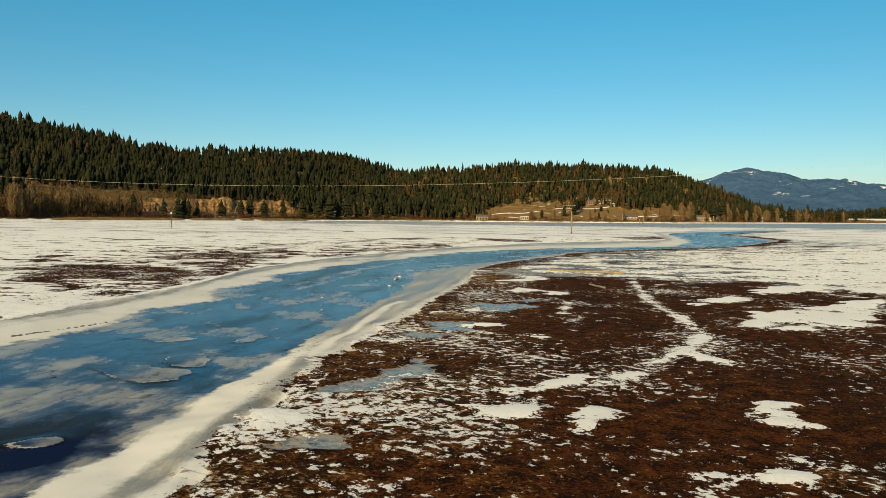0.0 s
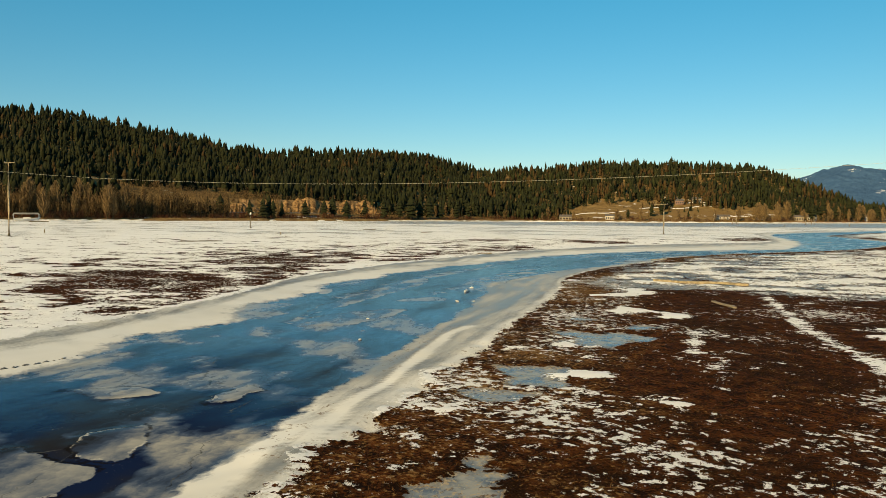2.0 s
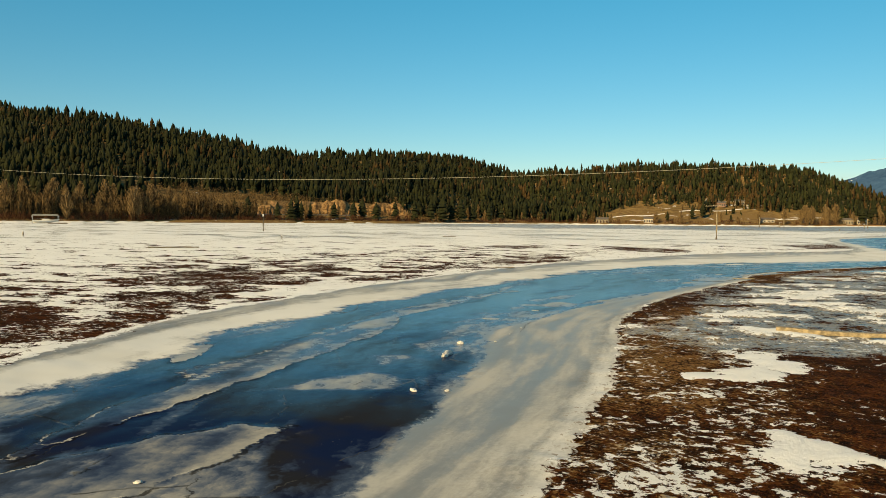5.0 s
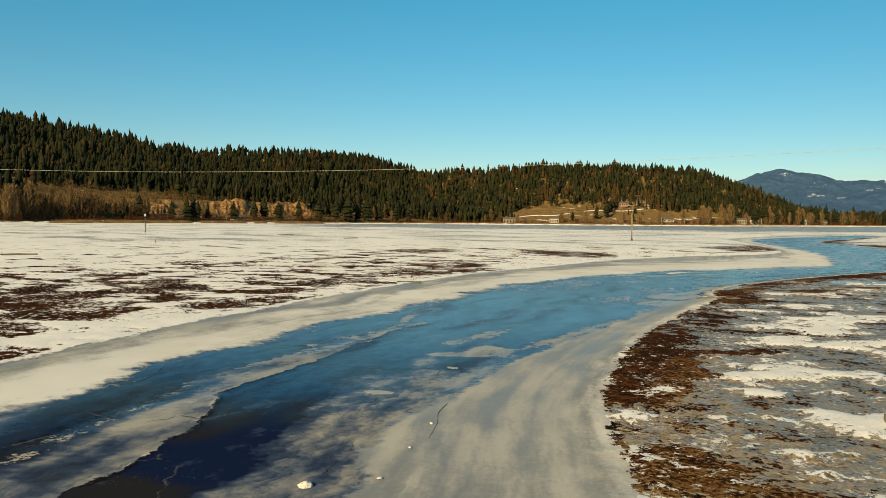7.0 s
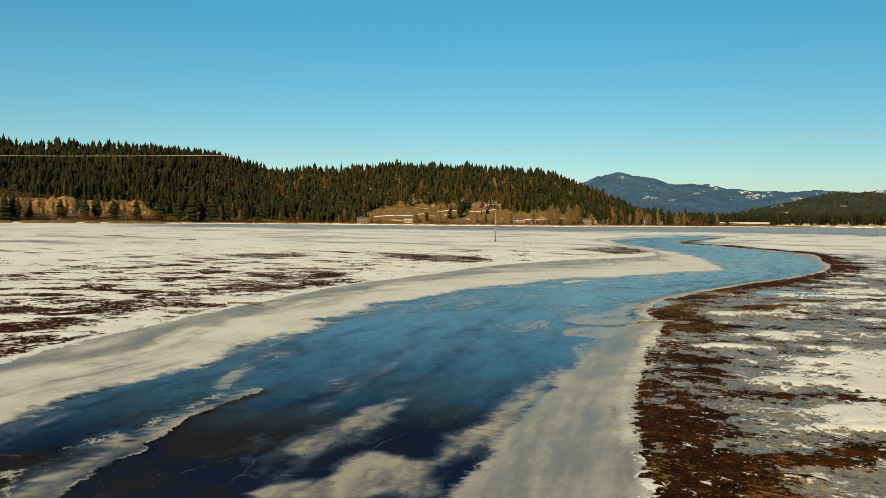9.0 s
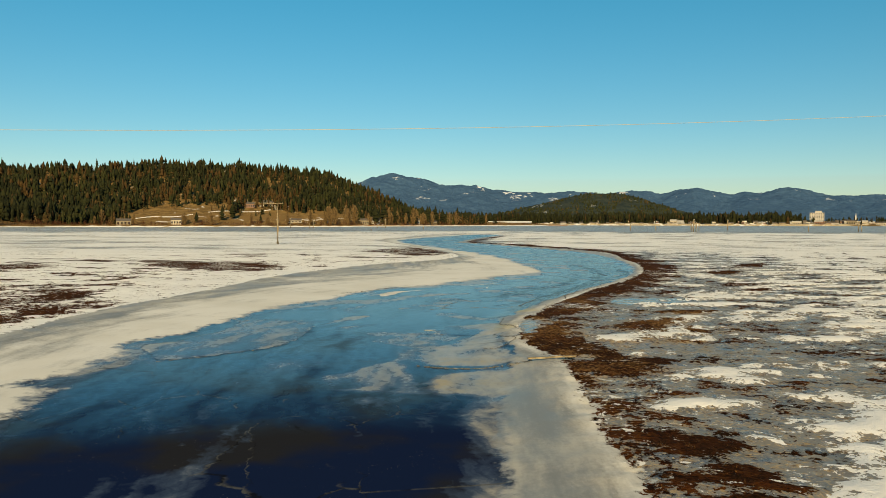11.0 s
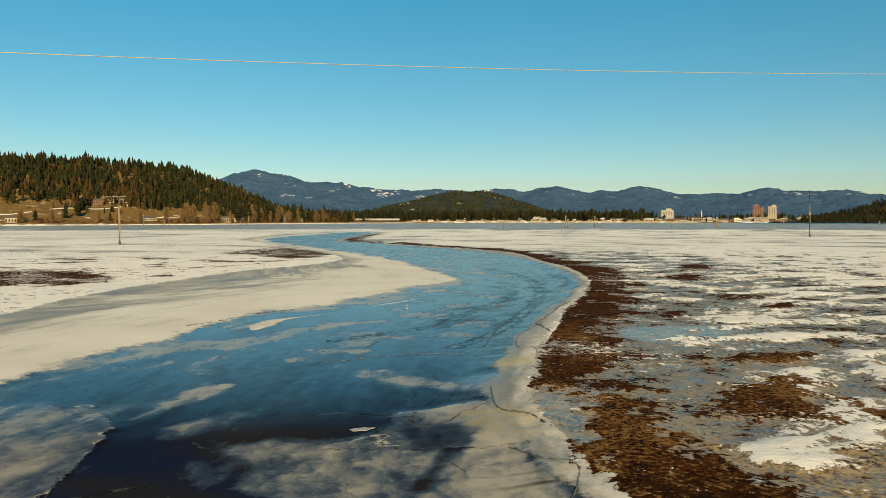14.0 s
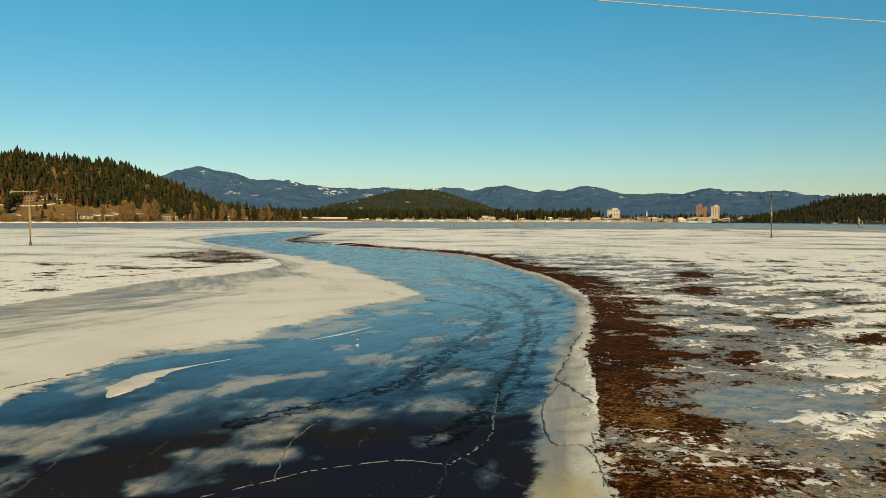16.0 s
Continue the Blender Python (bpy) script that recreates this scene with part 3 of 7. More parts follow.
snow_right = np.maximum(snow_right, np.maximum(band(TRAIL, 0.26 - 0.12 * sstep(40, 50, Y), X, Y) + 0.9 * tatter, band(BRANCH, 0.35, X, Y) + 0.7 * tatter))
snow_right = np.maximum(snow_right, band(CHAIN, 0.10, X, Y) + 1.3 * fray - 0.05)
snow = np.where(right_side > 0, snow_right, snow_left)
# far field: snow with grey ice lanes, then bare lake ice before the far shores
R = np.hypot(X + 20, Y - 50)
AZ = np.degrees(np.arctan2(X + 20, Y - 50))
far_snow = 0.20 + 0.7 * fbm(X / 45, Y / 28, 51, 4) + 0.9 * fbm(X / 14, Y / 9, 55, 4)
lake = sstep(430, 640, R + 110 * fbm(X / 150, Y / 60, 57, 4)) * sstep(-66, -50, AZ)
far_snow = far_snow - 1.3 * lake + 0.5 * lake * fbm(X / 90, Y / 40, 59, 4)
f_mix = sstep(120, 190, R)
snow = snow * (1 - f_mix) + far_snow * f_mix
far_isle = np.clip(outlines(BARE + RIM, X, Y), -2, 0.5) + 3.2 * tatter + 1.2 * small - 0.2
snow = np.minimum(snow, np.where(R > 80, -0.8 * far_isle, 9))
patchy = sstep(-0.20, 0.22, fbm(X / 2.8, Y / 2.8, 87, 4))
bank_sod = patchy * right_side * sstep(4.6, 0.8, DB + 3.2 * mid + 2.6 * small + 1.2 * big) * sstep(50, 75, Y)
far_bank = sstep(112, 140, Y) * right_side * sstep(4.6, 2.0, DB + 4.5 * mid + 3 * small) * sstep(-0.25, 0.0, fbm(X / 3.5, Y / 3.5, 89, 4))
island = patches(ISLANDS_26, 26, X, Y, 0.6 * warp + 0.6 * streak)
snow = np.minimum(snow, np.where(R > 60, -1.2 * island, 9))
snow = snow - 0.45 * bank_sod
snow = snow - 1.3 * far_bank
snow = np.where(sd_channel > 0.9, -1.0, snow)

# ---- sheet ice between the sods
puddle = outlines(PUDDLES, X, Y) + 1.5 * tatter
ice = -0.62 + 0.55 * mid + 0.4 * small + 0.35 * sstep(7, 1, rdist) * right_side
ice = np.where(right_side > 0, ice * (1 - ice_zone) + ice_zone * (0.36 + 0.8 * mid + 0.6 * small + 0.5 * streak - 0.20 * sstep(4.0, 1.2, rdist)), ice - 0.4)
ice = np.minimum(ice, np.where(right_side > 0, -0.9 * bare_right, 9))
ice = np.maximum(ice, np.minimum(2 * puddle, 1.2))
ice = np.where(R > 150, np.maximum(ice, 0.5 * f_mix), ice)
ice = ice - 0.50 * bank_sod * (puddle < 0) + 0.35 * small * bank_sod
ice = np.where(R > 60, np.minimum(ice, -1.2 * np.maximum(island, far_isle)), ice) - 1.4 * far_bank

# ---- straw and reddish sod
straw = 0.05 + 0.6 * mid + 0.5 * small + 0.42 * sstep(9, 2, rdist) * right_side * sstep(75, 50, Y) + 0.45 * sstep(-0.8, 1.0, outlines(STRAWS, X, Y) + 2 * tatter) - 0.15 * far_bank + 0.55 * ice_zone * sstep(-1.5, -0.2, bare_right) * sstep(120, 100, Y) * sstep(76, 88, Y)
# how thickly flecks of snow lie on the sod
flecks = 0.12 - 0.17 * sstep(45, 60, Y) + 3.4 * fbm(X / 7, Y / 7, 47, 5, 0.6) + 0.45 * sstep(7, 1.5, rdist) * right_side * sstep(75, 50, Y) * sstep(19, 27, Y) - 0.3 * ice_zone
flecks = np.where(right_side > 0, flecks + 0.80 * sstep(24, 17, Y) * sstep(17.5, 14, X), 0.75 + 2.0 * mid)

flecks = flecks - 1.6 * sstep(-0.2, 0.4, puddle)

# ---- creek ice: milky bands that follow the flow, clear dark lanes between, older plates with sharp edges
flow = fbm(SL / 9, DL / 2.6 + 0.5 * mid, 61, 4)
flow2 = fbm(SL / 4.5, DL / 0.9, 65, 3)
late = sstep(80, 105, Y)
early = sstep(38, 25, Y)
milk = -0.36 + 1.3 * flow + 0.6 * flow2 + 0.3 * mid
milk += 0.75 * sstep(2.4 + 1.8 * late, 0.1, DL + 1.5 * flow2 + 1.5 * mid)
milk += (0.70 - 0.30 * late) * sstep(2.4 - 1.4 * late, 0.1, DR + 1.2 * mid + 0.8 * flow2) * (1 - 0.5 * early)
milk += early * (2.4 * fbm(X / 4.5, Y / 3.0, 68, 4) + 0.45)
milk += late * (2.7 * fbm(X / 3.6 + 0.5 * mid, Y / 3.2 + 0.5 * mid, 93, 3) + 0.06)
milk = np.where(milk > 0.15, 0.15 + 0.40 * np.tanh((milk - 0.15) / 0.40), milk)
soft = 1.6 * fbm(X / 2.6, Y / 2.6, 81, 4)
wisp = 0.6 * fbm(SL / 5 + 0.4 * mid, DL / 1.3 + 0.4 * mid, 91, 3)
plated = np.full(X.shape, -3.0)
platew = np.zeros(X.shape)
for white, edge_, outline in PLATES:
    o = np.array(outline, float)
    box_ = (X > o[:, 0].min() - 4) & (X < o[:, 0].max() + 4) & (Y > o[:, 1].min() - 4) & (Y < o[:, 1].max() + 4)
    xo, yo = X[box_], Y[box_]
    d = np.where(inside(o, xo, yo), 1, -1) * line_distance(np.vstack([o, o[:1]]), xo, yo)[0]
    if edge_ < 0.2:
        d = d + 0.45 * mid[box_] + 0.30 * small[box_]
        lit = (xo - o[:, 0].mean()) * 0.6 + (yo - o[:, 1].mean()) * 0.8
        lit = lit / max(np.ptp(o[:, 0] * 0.6 + o[:, 1] * 0.8), 1.0) if len(o) < 12 else 0.10
        if len(o) >= 14:
            # a drawn-out strip: crisp where it overhangs the open lane, fading away on the bank side
            way = line_distance(np.vstack([o, o[:1]]), xo, yo)[1]
            lane_side = way < 0.5 * np.hypot(*np.diff(np.vstack([o, o[:1]]), axis=0).T).sum()
            lit = np.where(lane_side, 0.24, -0.5 + 0.75 * sstep(0.0, 1.6, d))
            d = np.where(lane_side, d, np.minimum(d, 0.5) * 0.2 + 0.02 * (d > 0))
        body = white * (0.15 + 0.70 * sstep(-0.45, 0.15, lit + 0.35 * mid[box_])) + 0.06 * (1 - sstep(0, 0.5, d)) + 0.9 * wisp[box_] + 0.22 * soft[box_]
        own = d > plated[box_]
        platew[box_] = np.where(own, body, platew[box_])
        plated[box_] = np.maximum(plated[box_], d)
    else:
        d = d + (0.25 + edge_) * 0.9 * (0.5 * mid[box_] + 0.6 * small[box_])
        k = sstep(-edge_, edge_, d)
        body = 0.92 * white + 0.50 * wisp[box_] + 0.12 * soft[box_]
        milk[box_] = np.maximum(milk[box_], milk[box_] * (1 - k) + k * body)
for deep, outline in CLEAR:
    edge_ = 0.45 if deep > 0.6 else 0.9
    k = 0.85 * deep * sstep(-edge_, edge_, outlines([outline], X, Y) + 0.7 * fray)
    milk = milk * (1 - k) - 0.35 * k
    platew = platew * (1 - k)
# dark lanes of running water round the bend
SR = full(srr, 0)
lane = fbm(SR / 6 + 0.6 * mid, DR / 0.65 + 0.5 * mid, 95, 3)
bend = 0.85 * sstep(8.5, 4.5, DR) * sstep(0.3, 0.9, DR) * sstep(106, 116, Y) * sstep(175, 150, Y)
run = sstep(0.10, 0.24, lane) * bend
run = np.maximum(run, sstep(-0.3, 0.3, outlines([CLEAR[-1][1]], X, Y) + 0.4 * fray))
STREAM_OUTER = smooth_line([(-59.5, 159.7), (-54.8, 151.4), (-51.4, 137.5), (-50.3, 127.7), (-50.3, 118.6), (-50.6, 112.3), (-51.6, 108)])
STREAM_INNER = smooth_line([(-57.5, 139.7), (-53.0, 134.2), (-52.5, 127.2), (-53.2, 120.5), (-54.0, 113.9), (-57, 108.5)])
stream = np.minimum(full(line_distance(STREAM_OUTER, xn, yn)[0], 99), full(line_distance(STREAM_INNER, xn, yn)[0], 99) + 0.05)
milk = milk * (1 - run) - 0.4 * run
milk += 0.24 * sstep(112, 125, Y) * (1 - run)
gloss = np.clip(0.62 + 1.5 * fbm(SL / 11, DL / 1.9 + 0.6 * mid, 99, 4) + 0.5 * flow2 + 0.55 * late, 0.08, 1.9) * (1 - 0.3 * run)
shelf = 1.2 * fbm(full(sb, 0) / 9, DB / 1.1, 75, 4) + 0.25 * mid + 0.4 * small
near_right = (DR < DL).astype(float)

# ---- whiteness of the shelf ice: a snowy band beside the water, greyer ice towards the banks
groove_d = full(line_distance(GROOVE, xn, yn)[0], 99)
ridge_d = full(line_distance(RIDGE_LINE, xn, yn)[0], 99)
part_way = DL / np.maximum(DL + DS, 0.5)
white_bank = sstep(25, 17, Y)
inner = sstep(0.95, 0.38, part_way + 0.35 * mid + 0.30 * flow)
rim_left = np.clip(0.10 + 0.25 * early + 0.12 * late + 0.62 * inner + 0.45 * fbm(SL / 9, DL / 3.4 + 0.4 * mid, 97, 4) + 0.30 * mid + 0.15 * small, 0, 1)
rim_right = white_bank * (0.85 + 0.4 * shelf) * (1 - 0.80 * sstep(0.62, 0.12, groove_d + 0.2 * mid)) + (1 - white_bank) * (0.45 * sstep(1.1, 0.2, DB + 0.5 * mid) + 0.10 * sstep(0.5, 0.0, np.abs(DR - 0.9)) + 0.25 * sstep(60, 30, Y) * sstep(2.6, 1.0, DB))
rim_right = np.maximum(rim_right, 0.95 * sstep(0.50, 0.12, ridge_d + 0.2 * mid))
rim = np.where(near_right > 0, rim_right, rim_left)
litter = near_right * sstep(60, 38, Y) * np.maximum(sstep(0.7, 0.2, np.abs(ridge_d - 0.75)) * full((line_distance(RIDGE_LINE, xn, yn)[2] > 0).astype(float), 0), 0.8 * sstep(1.2, 0.2, DB + mid))
stain = sstep(-0.4, 0.7, patches([(-46.0, 88.2, 1.3, 1.0), (-48.2, 97.0, 0.9, 1.6), (-48.9, 104.5, 0.7, 2.5), (-45.4, 84.1, 1.4, 1.6)], 14, X, Y, 0.8 * warp))

# ---- height
bank = np.where(right_side > 0, sstep(-0.5, 0.35, -sd_channel), sstep(-3.0, 0.6, -sd_channel))
height = -0.28 + 0.28 * bank
height += bank * (0.035 * mid + 0.03 * small)
height += bank * 0.045 * sstep(-0.1, 0.5, snow)
height -= bank * 0.05 * sstep(-0.05, 0.2, ice) * (snow < 0)
height += (1 - bank) * np.where(sd_water > 0, -0.03 + 0.02 * sstep(-0.05, 0.1, plated), 0.05 * sstep(0, -1.2, sd_water) + 0.05 * near_right * sstep(0.7, 0.0, ridge_d))
height = np.where(R > 400, np.minimum(height, 0.0), height)


def sheet(name, xs, ys, z, attrs, mat):
    nx, ny = len(xs), len(ys)
    gx, gy = np.meshgrid(xs, ys)
    co = np.stack([gx.ravel(), gy.ravel(), z], 1).astype(np.float32)
    i = (np.arange(ny - 1)[:, None] * nx + np.arange(nx - 1)[None]).ravel()
    quads = np.stack([i, i + 1, i + nx + 1, i + nx], 1)
    return raw_mesh(name, co, quads, attrs, mat)


def raw_mesh(name, co, faces, attrs=None, mat=None, smooth=True):
    """A mesh object from arrays: faces all with the same number of corners."""
    me = bpy.data.meshes.new(name)
    k = faces.shape[1]
    me.vertices.add(len(co))
    me.vertices.foreach_set("co", np.asarray(co, np.float32).ravel())
    me.loops.add(faces.size)
    me.loops.foreach_set("vertex_index", faces.ravel().astype(np.int32))
    me.polygons.add(len(faces))
    me.polygons.foreach_set("loop_start", (np.arange(len(faces)) * k).astype(np.int32))
    me.polygons.foreach_set("use_smooth", np.full(len(faces), smooth))
    me.update(calc_edges=True)
    for key, values in (attrs or {}).items():
        at = me.attributes.new(key, "FLOAT", "POINT")
        at.data.foreach_set("value", np.asarray(values, np.float32))
    if mat:
        me.materials.append(mat)
    return new(name, me)


# ---------------------------------------------------------------- materials
class Mat:
    """A small builder of node materials."""

    def __init__(self, name):
        self.m = bpy.data.materials.new(name)
        self.m.use_nodes = True
        self.n, self.l = self.m.node_tree.nodes, self.m.node_tree.links
        self.b = self.n["Principled BSDF"]
        self.pos = self.n.new("ShaderNodeNewGeometry").outputs["Position"]

    def sock(self, s, v):
        if isinstance(v, bpy.types.NodeSocket):
            self.l.new(v, s)
        else:
            s.default_value = v if not isinstance(v, tuple) or len(v) != 3 or s.type == "VECTOR" else (*v, 1)

    def math(self, op, a, b=0.0, c=None):
        n = self.n.new("ShaderNodeMath")
        n.operation = op
        self.sock(n.inputs[0], a), self.sock(n.inputs[1], b)
        if c is not None:
            self.sock(n.inputs[2], c)
        return n.outputs[0]

    def mapr(self, v, lo, hi, a=0.0, b=1.0, smooth=True):
        n = self.n.new("ShaderNodeMapRange")
        n.interpolation_type = "SMOOTHSTEP" if smooth else "LINEAR"
        self.sock(n.inputs[0], v)
        for k, q in enumerate((lo, hi, a, b)):
            n.inputs[k + 1].default_value = q
        return n.outputs[0]

    def noise(self, scale, detail=4, rough=0.55, stretch=None, vec=None):
        n = self.n.new("ShaderNodeTexNoise")
        n.inputs["Scale"].default_value, n.inputs["Detail"].default_value, n.inputs["Roughness"].default_value = scale, detail, rough
        v = vec or self.pos
        if stretch:
            mp = self.n.new("ShaderNodeMapping")
            mp.inputs["Scale"].default_value = stretch[:3]
            if len(stretch) > 3:
                mp.inputs["Rotation"].default_value = (0, 0, radians(stretch[3]))
            self.l.new(v, mp.inputs[0])
            v = mp.outputs[0]
        self.l.new(v, n.inputs["Vector"])
        return n.outputs[0]

    def voronoi(self, scale, feature="F1", vec=None, out="Distance"):
        n = self.n.new("ShaderNodeTexVoronoi")
        n.feature = feature
        n.inputs["Scale"].default_value = scale
        self.l.new(vec or self.pos, n.inputs["Vector"])
        return n.outputs[out]

    def attr(self, name):
        n = self.n.new("ShaderNodeAttribute")
        n.attribute_name = name
        return n.outputs["Fac"]

    def mix(self, f, a, b):
        n = self.n.new("ShaderNodeMix")
        n.data_type = "RGBA"
        self.sock(n.inputs[0], f), self.sock(n.inputs[6], a), self.sock(n.inputs[7], b)
        return n.outputs[2]

    def lerp(self, f, a, b):
        n = self.n.new("ShaderNodeMix")
        self.sock(n.inputs[0], f), self.sock(n.inputs[2], a), self.sock(n.inputs[3], b)
        return n.outputs[0]

    def graze(self):
        return self.n.new("ShaderNodeLayerWeight").outputs["Facing"]

    def island(self):
        return self.n.new("ShaderNodeNewGeometry").outputs["Random Per Island"]

    def random(self):
        return self.n.new("ShaderNodeObjectInfo").outputs["Random"]

    def slope(self):
        s = self.n.new("ShaderNodeSeparateXYZ")
        self.l.new(self.n.new("ShaderNodeNewGeometry").outputs["True Normal"], s.inputs[0])
        return s.outputs[2]

    def bump(self, h, strength=0.5, distance=0.05):
        n = self.n.new("ShaderNodeBump")
        n.inputs["Strength"].default_value, n.inputs["Distance"].default_value = strength, distance
        self.l.new(h, n.inputs["Height"])
        self.l.new(n.outputs[0], self.b.inputs["Normal"])

    def set(self, colour=None, rough=None, metal=None, spec=None):
        for key, v in (("Base Color", colour), ("Roughness", rough), ("Metallic", metal), ("Specular IOR Level", spec)):
            if v is not None:
                self.sock(self.b.inputs[key], v)
        return self.m


def ground_material():
    m = Mat("marsh_snow_and_ice")
    fine = m.noise(7.0, 6, 0.65)
    coarse = m.noise(1.6, 5, 0.6)
    grit = m.noise(38.0, 3, 0.6)
    wide = m.noise(0.16, 4, 0.55)
    ragged = m.math("SUBTRACT", m.noise(2.4, 9, 0.72), 0.5)
    fade = m.math("SUBTRACT", fine, 0.5)
    fade2 = m.math("SUBTRACT", coarse, 0.5)
    # sod: dark peat, red-brown stubble, ochre straw
    sod = m.mix(m.mapr(m.math("ADD", m.math("MULTIPLY", coarse, 0.35), m.math("MULTIPLY", m.noise(9.0, 8, 0.78), 0.65)), 0.45, 0.58), (0.0080, 0.0030, 0.0012), (0.092, 0.0265, 0.0060))
    sod = m.mix(m.math("MULTIPLY", m.attr("rust"), m.mapr(fine, 0.47, 0.58, 0.0, 0.7)), sod, m.mix(m.mapr(m.noise(3.3, 5, 0.65), 0.40, 0.64), (0.020, 0.007, 0.0026), (0.17, 0.060, 0.015)))
    sod = m.mix(m.mapr(wide, 0.46, 0.66, 0, 0.65), sod, (0.014, 0.0056, 0.0018))
    strawm = m.mapr(m.math("ADD", m.attr("straw"), m.math("ADD", m.math("MULTIPLY", fade, 4.2), m.math("MULTIPLY", fade2, 1.6))), 0.50, 1.0)
    sod = m.mix(m.math("MULTIPLY", strawm, 0.8), sod, m.mix(fine, (0.085, 0.032, 0.010), (0.33, 0.19, 0.070)))
    sod = m.mix(m.mapr(m.noise(24.0, 4, 0.7), 0.60, 0.70, 0, 0.55), sod, (0.21, 0.115, 0.042))
    # sheet ice with frozen-in litter
    icem = m.mapr(m.math("ADD", m.attr("ice"), m.math("ADD", m.math("MULTIPLY", ragged, 2.3), m.math("MULTIPLY", fade, 1.5))), -0.03, 0.04)
    icec = m.mix(m.mapr(coarse, 0.3, 0.7), (0.110, 0.104, 0.094), (0.245, 0.230, 0.198))
    icec = m.mix(m.mapr(m.noise(0.7, 5, 0.6), 0.52, 0.62, 0, 0.6), icec, (0.060, 0.064, 0.070))
    icec = m.mix(m.mapr(fine, 0.57, 0.70, 0, 0.8), icec, (0.07, 0.042, 0.02))
    pool = m.mapr(m.math("ADD", m.attr("puddle"), m.math("MULTIPLY", fade2, 0.8)), -0.05, 0.35)
    icec = m.mix(pool, icec, m.mix(m.mapr(coarse, 0.35, 0.65), (0.105, 0.104, 0.100), (0.290, 0.272, 0.228)))
    litter = m.math("SUBTRACT", m.math("ADD", m.noise(9, 5, 0.7), m.math("MULTIPLY", m.attr("straw"), 0.10)), m.math("MULTIPLY", pool, 0.05))
    icec = m.mix(m.mapr(litter, 0.550, 0.580, 0, 0.85), icec, (0.40, 0.29, 0.15))
    snowm = m.mapr(m.math("ADD", m.attr("snow"), m.math("ADD", m.math("MULTIPLY", ragged, 2.8), m.math("MULTIPLY", fade, 1.2))), -0.02, 0.03)
    dust = m.math("ADD", m.noise(2.6, 8, 0.70), m.math("MULTIPLY", m.attr("flecks"), 0.085))
    snowm = m.math("MAXIMUM", snowm, m.mapr(dust, 0.625, 0.645, 0, 0.92))
    clump = m.math("SUBTRACT", m.math("ADD", m.noise(3.0, 7, 0.72), m.math("MULTIPLY", m.attr("straw"), 0.10)), m.math("MULTIPLY", pool, 0.035))
    icec = m.mix(m.mapr(clump, 0.562, 0.585, 0, 0.85), icec, m.mix(m.mapr(fine, 0.42, 0.58), (0.060, 0.026, 0.010), (0.36, 0.25, 0.12)))
    icec = m.mix(m.attr("lake"), icec, m.mix(m.mapr(m.noise(0.05, 4, 0.6), 0.35, 0.65), (0.19, 0.19, 0.185), (0.34, 0.335, 0.32)))
    snowc = m.mix(m.mapr(wide, 0.3, 0.7), (0.75, 0.745, 0.73), (0.82, 0.815, 0.80))
    snowc = m.mix(m.mapr(fine, 0.6, 0.85, 0, 0.25), snowc, (0.55, 0.50, 0.42))
    land = m.mix(snowm, m.mix(icem, sod, icec), snowc)
    land_r = m.lerp(snowm, m.lerp(icem, 0.9, m.lerp(pool, m.mapr(coarse, 0.3, 0.7, 0.22, 0.55), 0.14)), 0.7)
    # shelf ice along both banks
    along_bank = m.n.new("ShaderNodeCombineXYZ")
    m.sock(along_bank.inputs[0], m.math("MULTIPLY", m.attr("bankside"), 0.16))
    m.sock(along_bank.inputs[1], m.math("ADD", m.math("MULTIPLY", m.attr("bankward"), 1.05), m.math("MULTIPLY", fade2, 0.35)))
    bands = m.math("SUBTRACT", m.noise(1.0, 8, 0.66, vec=along_bank.outputs[0]), 0.5)
    sn = m.math("ADD", m.math("MULTIPLY", m.attr("shelf"), 0.35), m.math("ADD", m.math("MULTIPLY", bands, 2.3), m.math("MULTIPLY", fade, 0.5)))
    shelfc = m.mix(m.mapr(sn, -0.35, 0.40), (0.20, 0.198, 0.185), (0.41, 0.395, 0.355))
    rimm = m.mapr(m.math("ADD", m.attr("rim"), m.math("ADD", m.math("MULTIPLY", fade2, 0.15), m.math("ADD", m.math("MULTIPLY", bands, 0.9), m.math("MULTIPLY", fade, 0.35)))), 0.15, 0.80)
    shelfc = m.mix(rimm, shelfc, m.mix(m.mapr(wide, 0.35, 0.65), (0.61, 0.60, 0.56), (0.68, 0.675, 0.645)))
    litter_line = m.math("MULTIPLY", m.attr("litter"), m.mapr(m.math("ADD", m.math("MULTIPLY", fine, 0.6), m.math("MULTIPLY", coarse, 0.4)), 0.55, 0.60))
    shelfc = m.mix(m.math("MULTIPLY", litter_line, 0.85), shelfc, m.mix(grit, (0.035, 0.015, 0.006), (0.22, 0.13, 0.05)))
    shelfc = m.mix(m.math("MULTIPLY", m.attr("stain"), m.mapr(coarse, 0.3, 0.6, 0.2, 0.7)), shelfc, (0.46, 0.38, 0.17))
    chanm = m.mapr(m.math("ADD", m.attr("channel"), m.math("ADD", m.math("MULTIPLY", ragged, 1.8), m.math("MULTIPLY", fade, 0.5))), -0.06, 0.02)
    col = m.mix(chanm, land, shelfc)
    rgh = m.lerp(chanm, land_r, m.lerp(m.attr("rim"), m.mapr(sn, -0.3, 0.4, 0.30, 0.55), 0.8))
    # clear and milky creek ice
    flowing = m.n.new("ShaderNodeCombineXYZ")
    m.sock(flowing.inputs[0], m.math("MULTIPLY", m.attr("along"), 0.34))
    m.sock(flowing.inputs[1], m.math("ADD", m.math("MULTIPLY", m.attr("across"), 1.0), m.math("MULTIPLY", fade2, 0.8)))
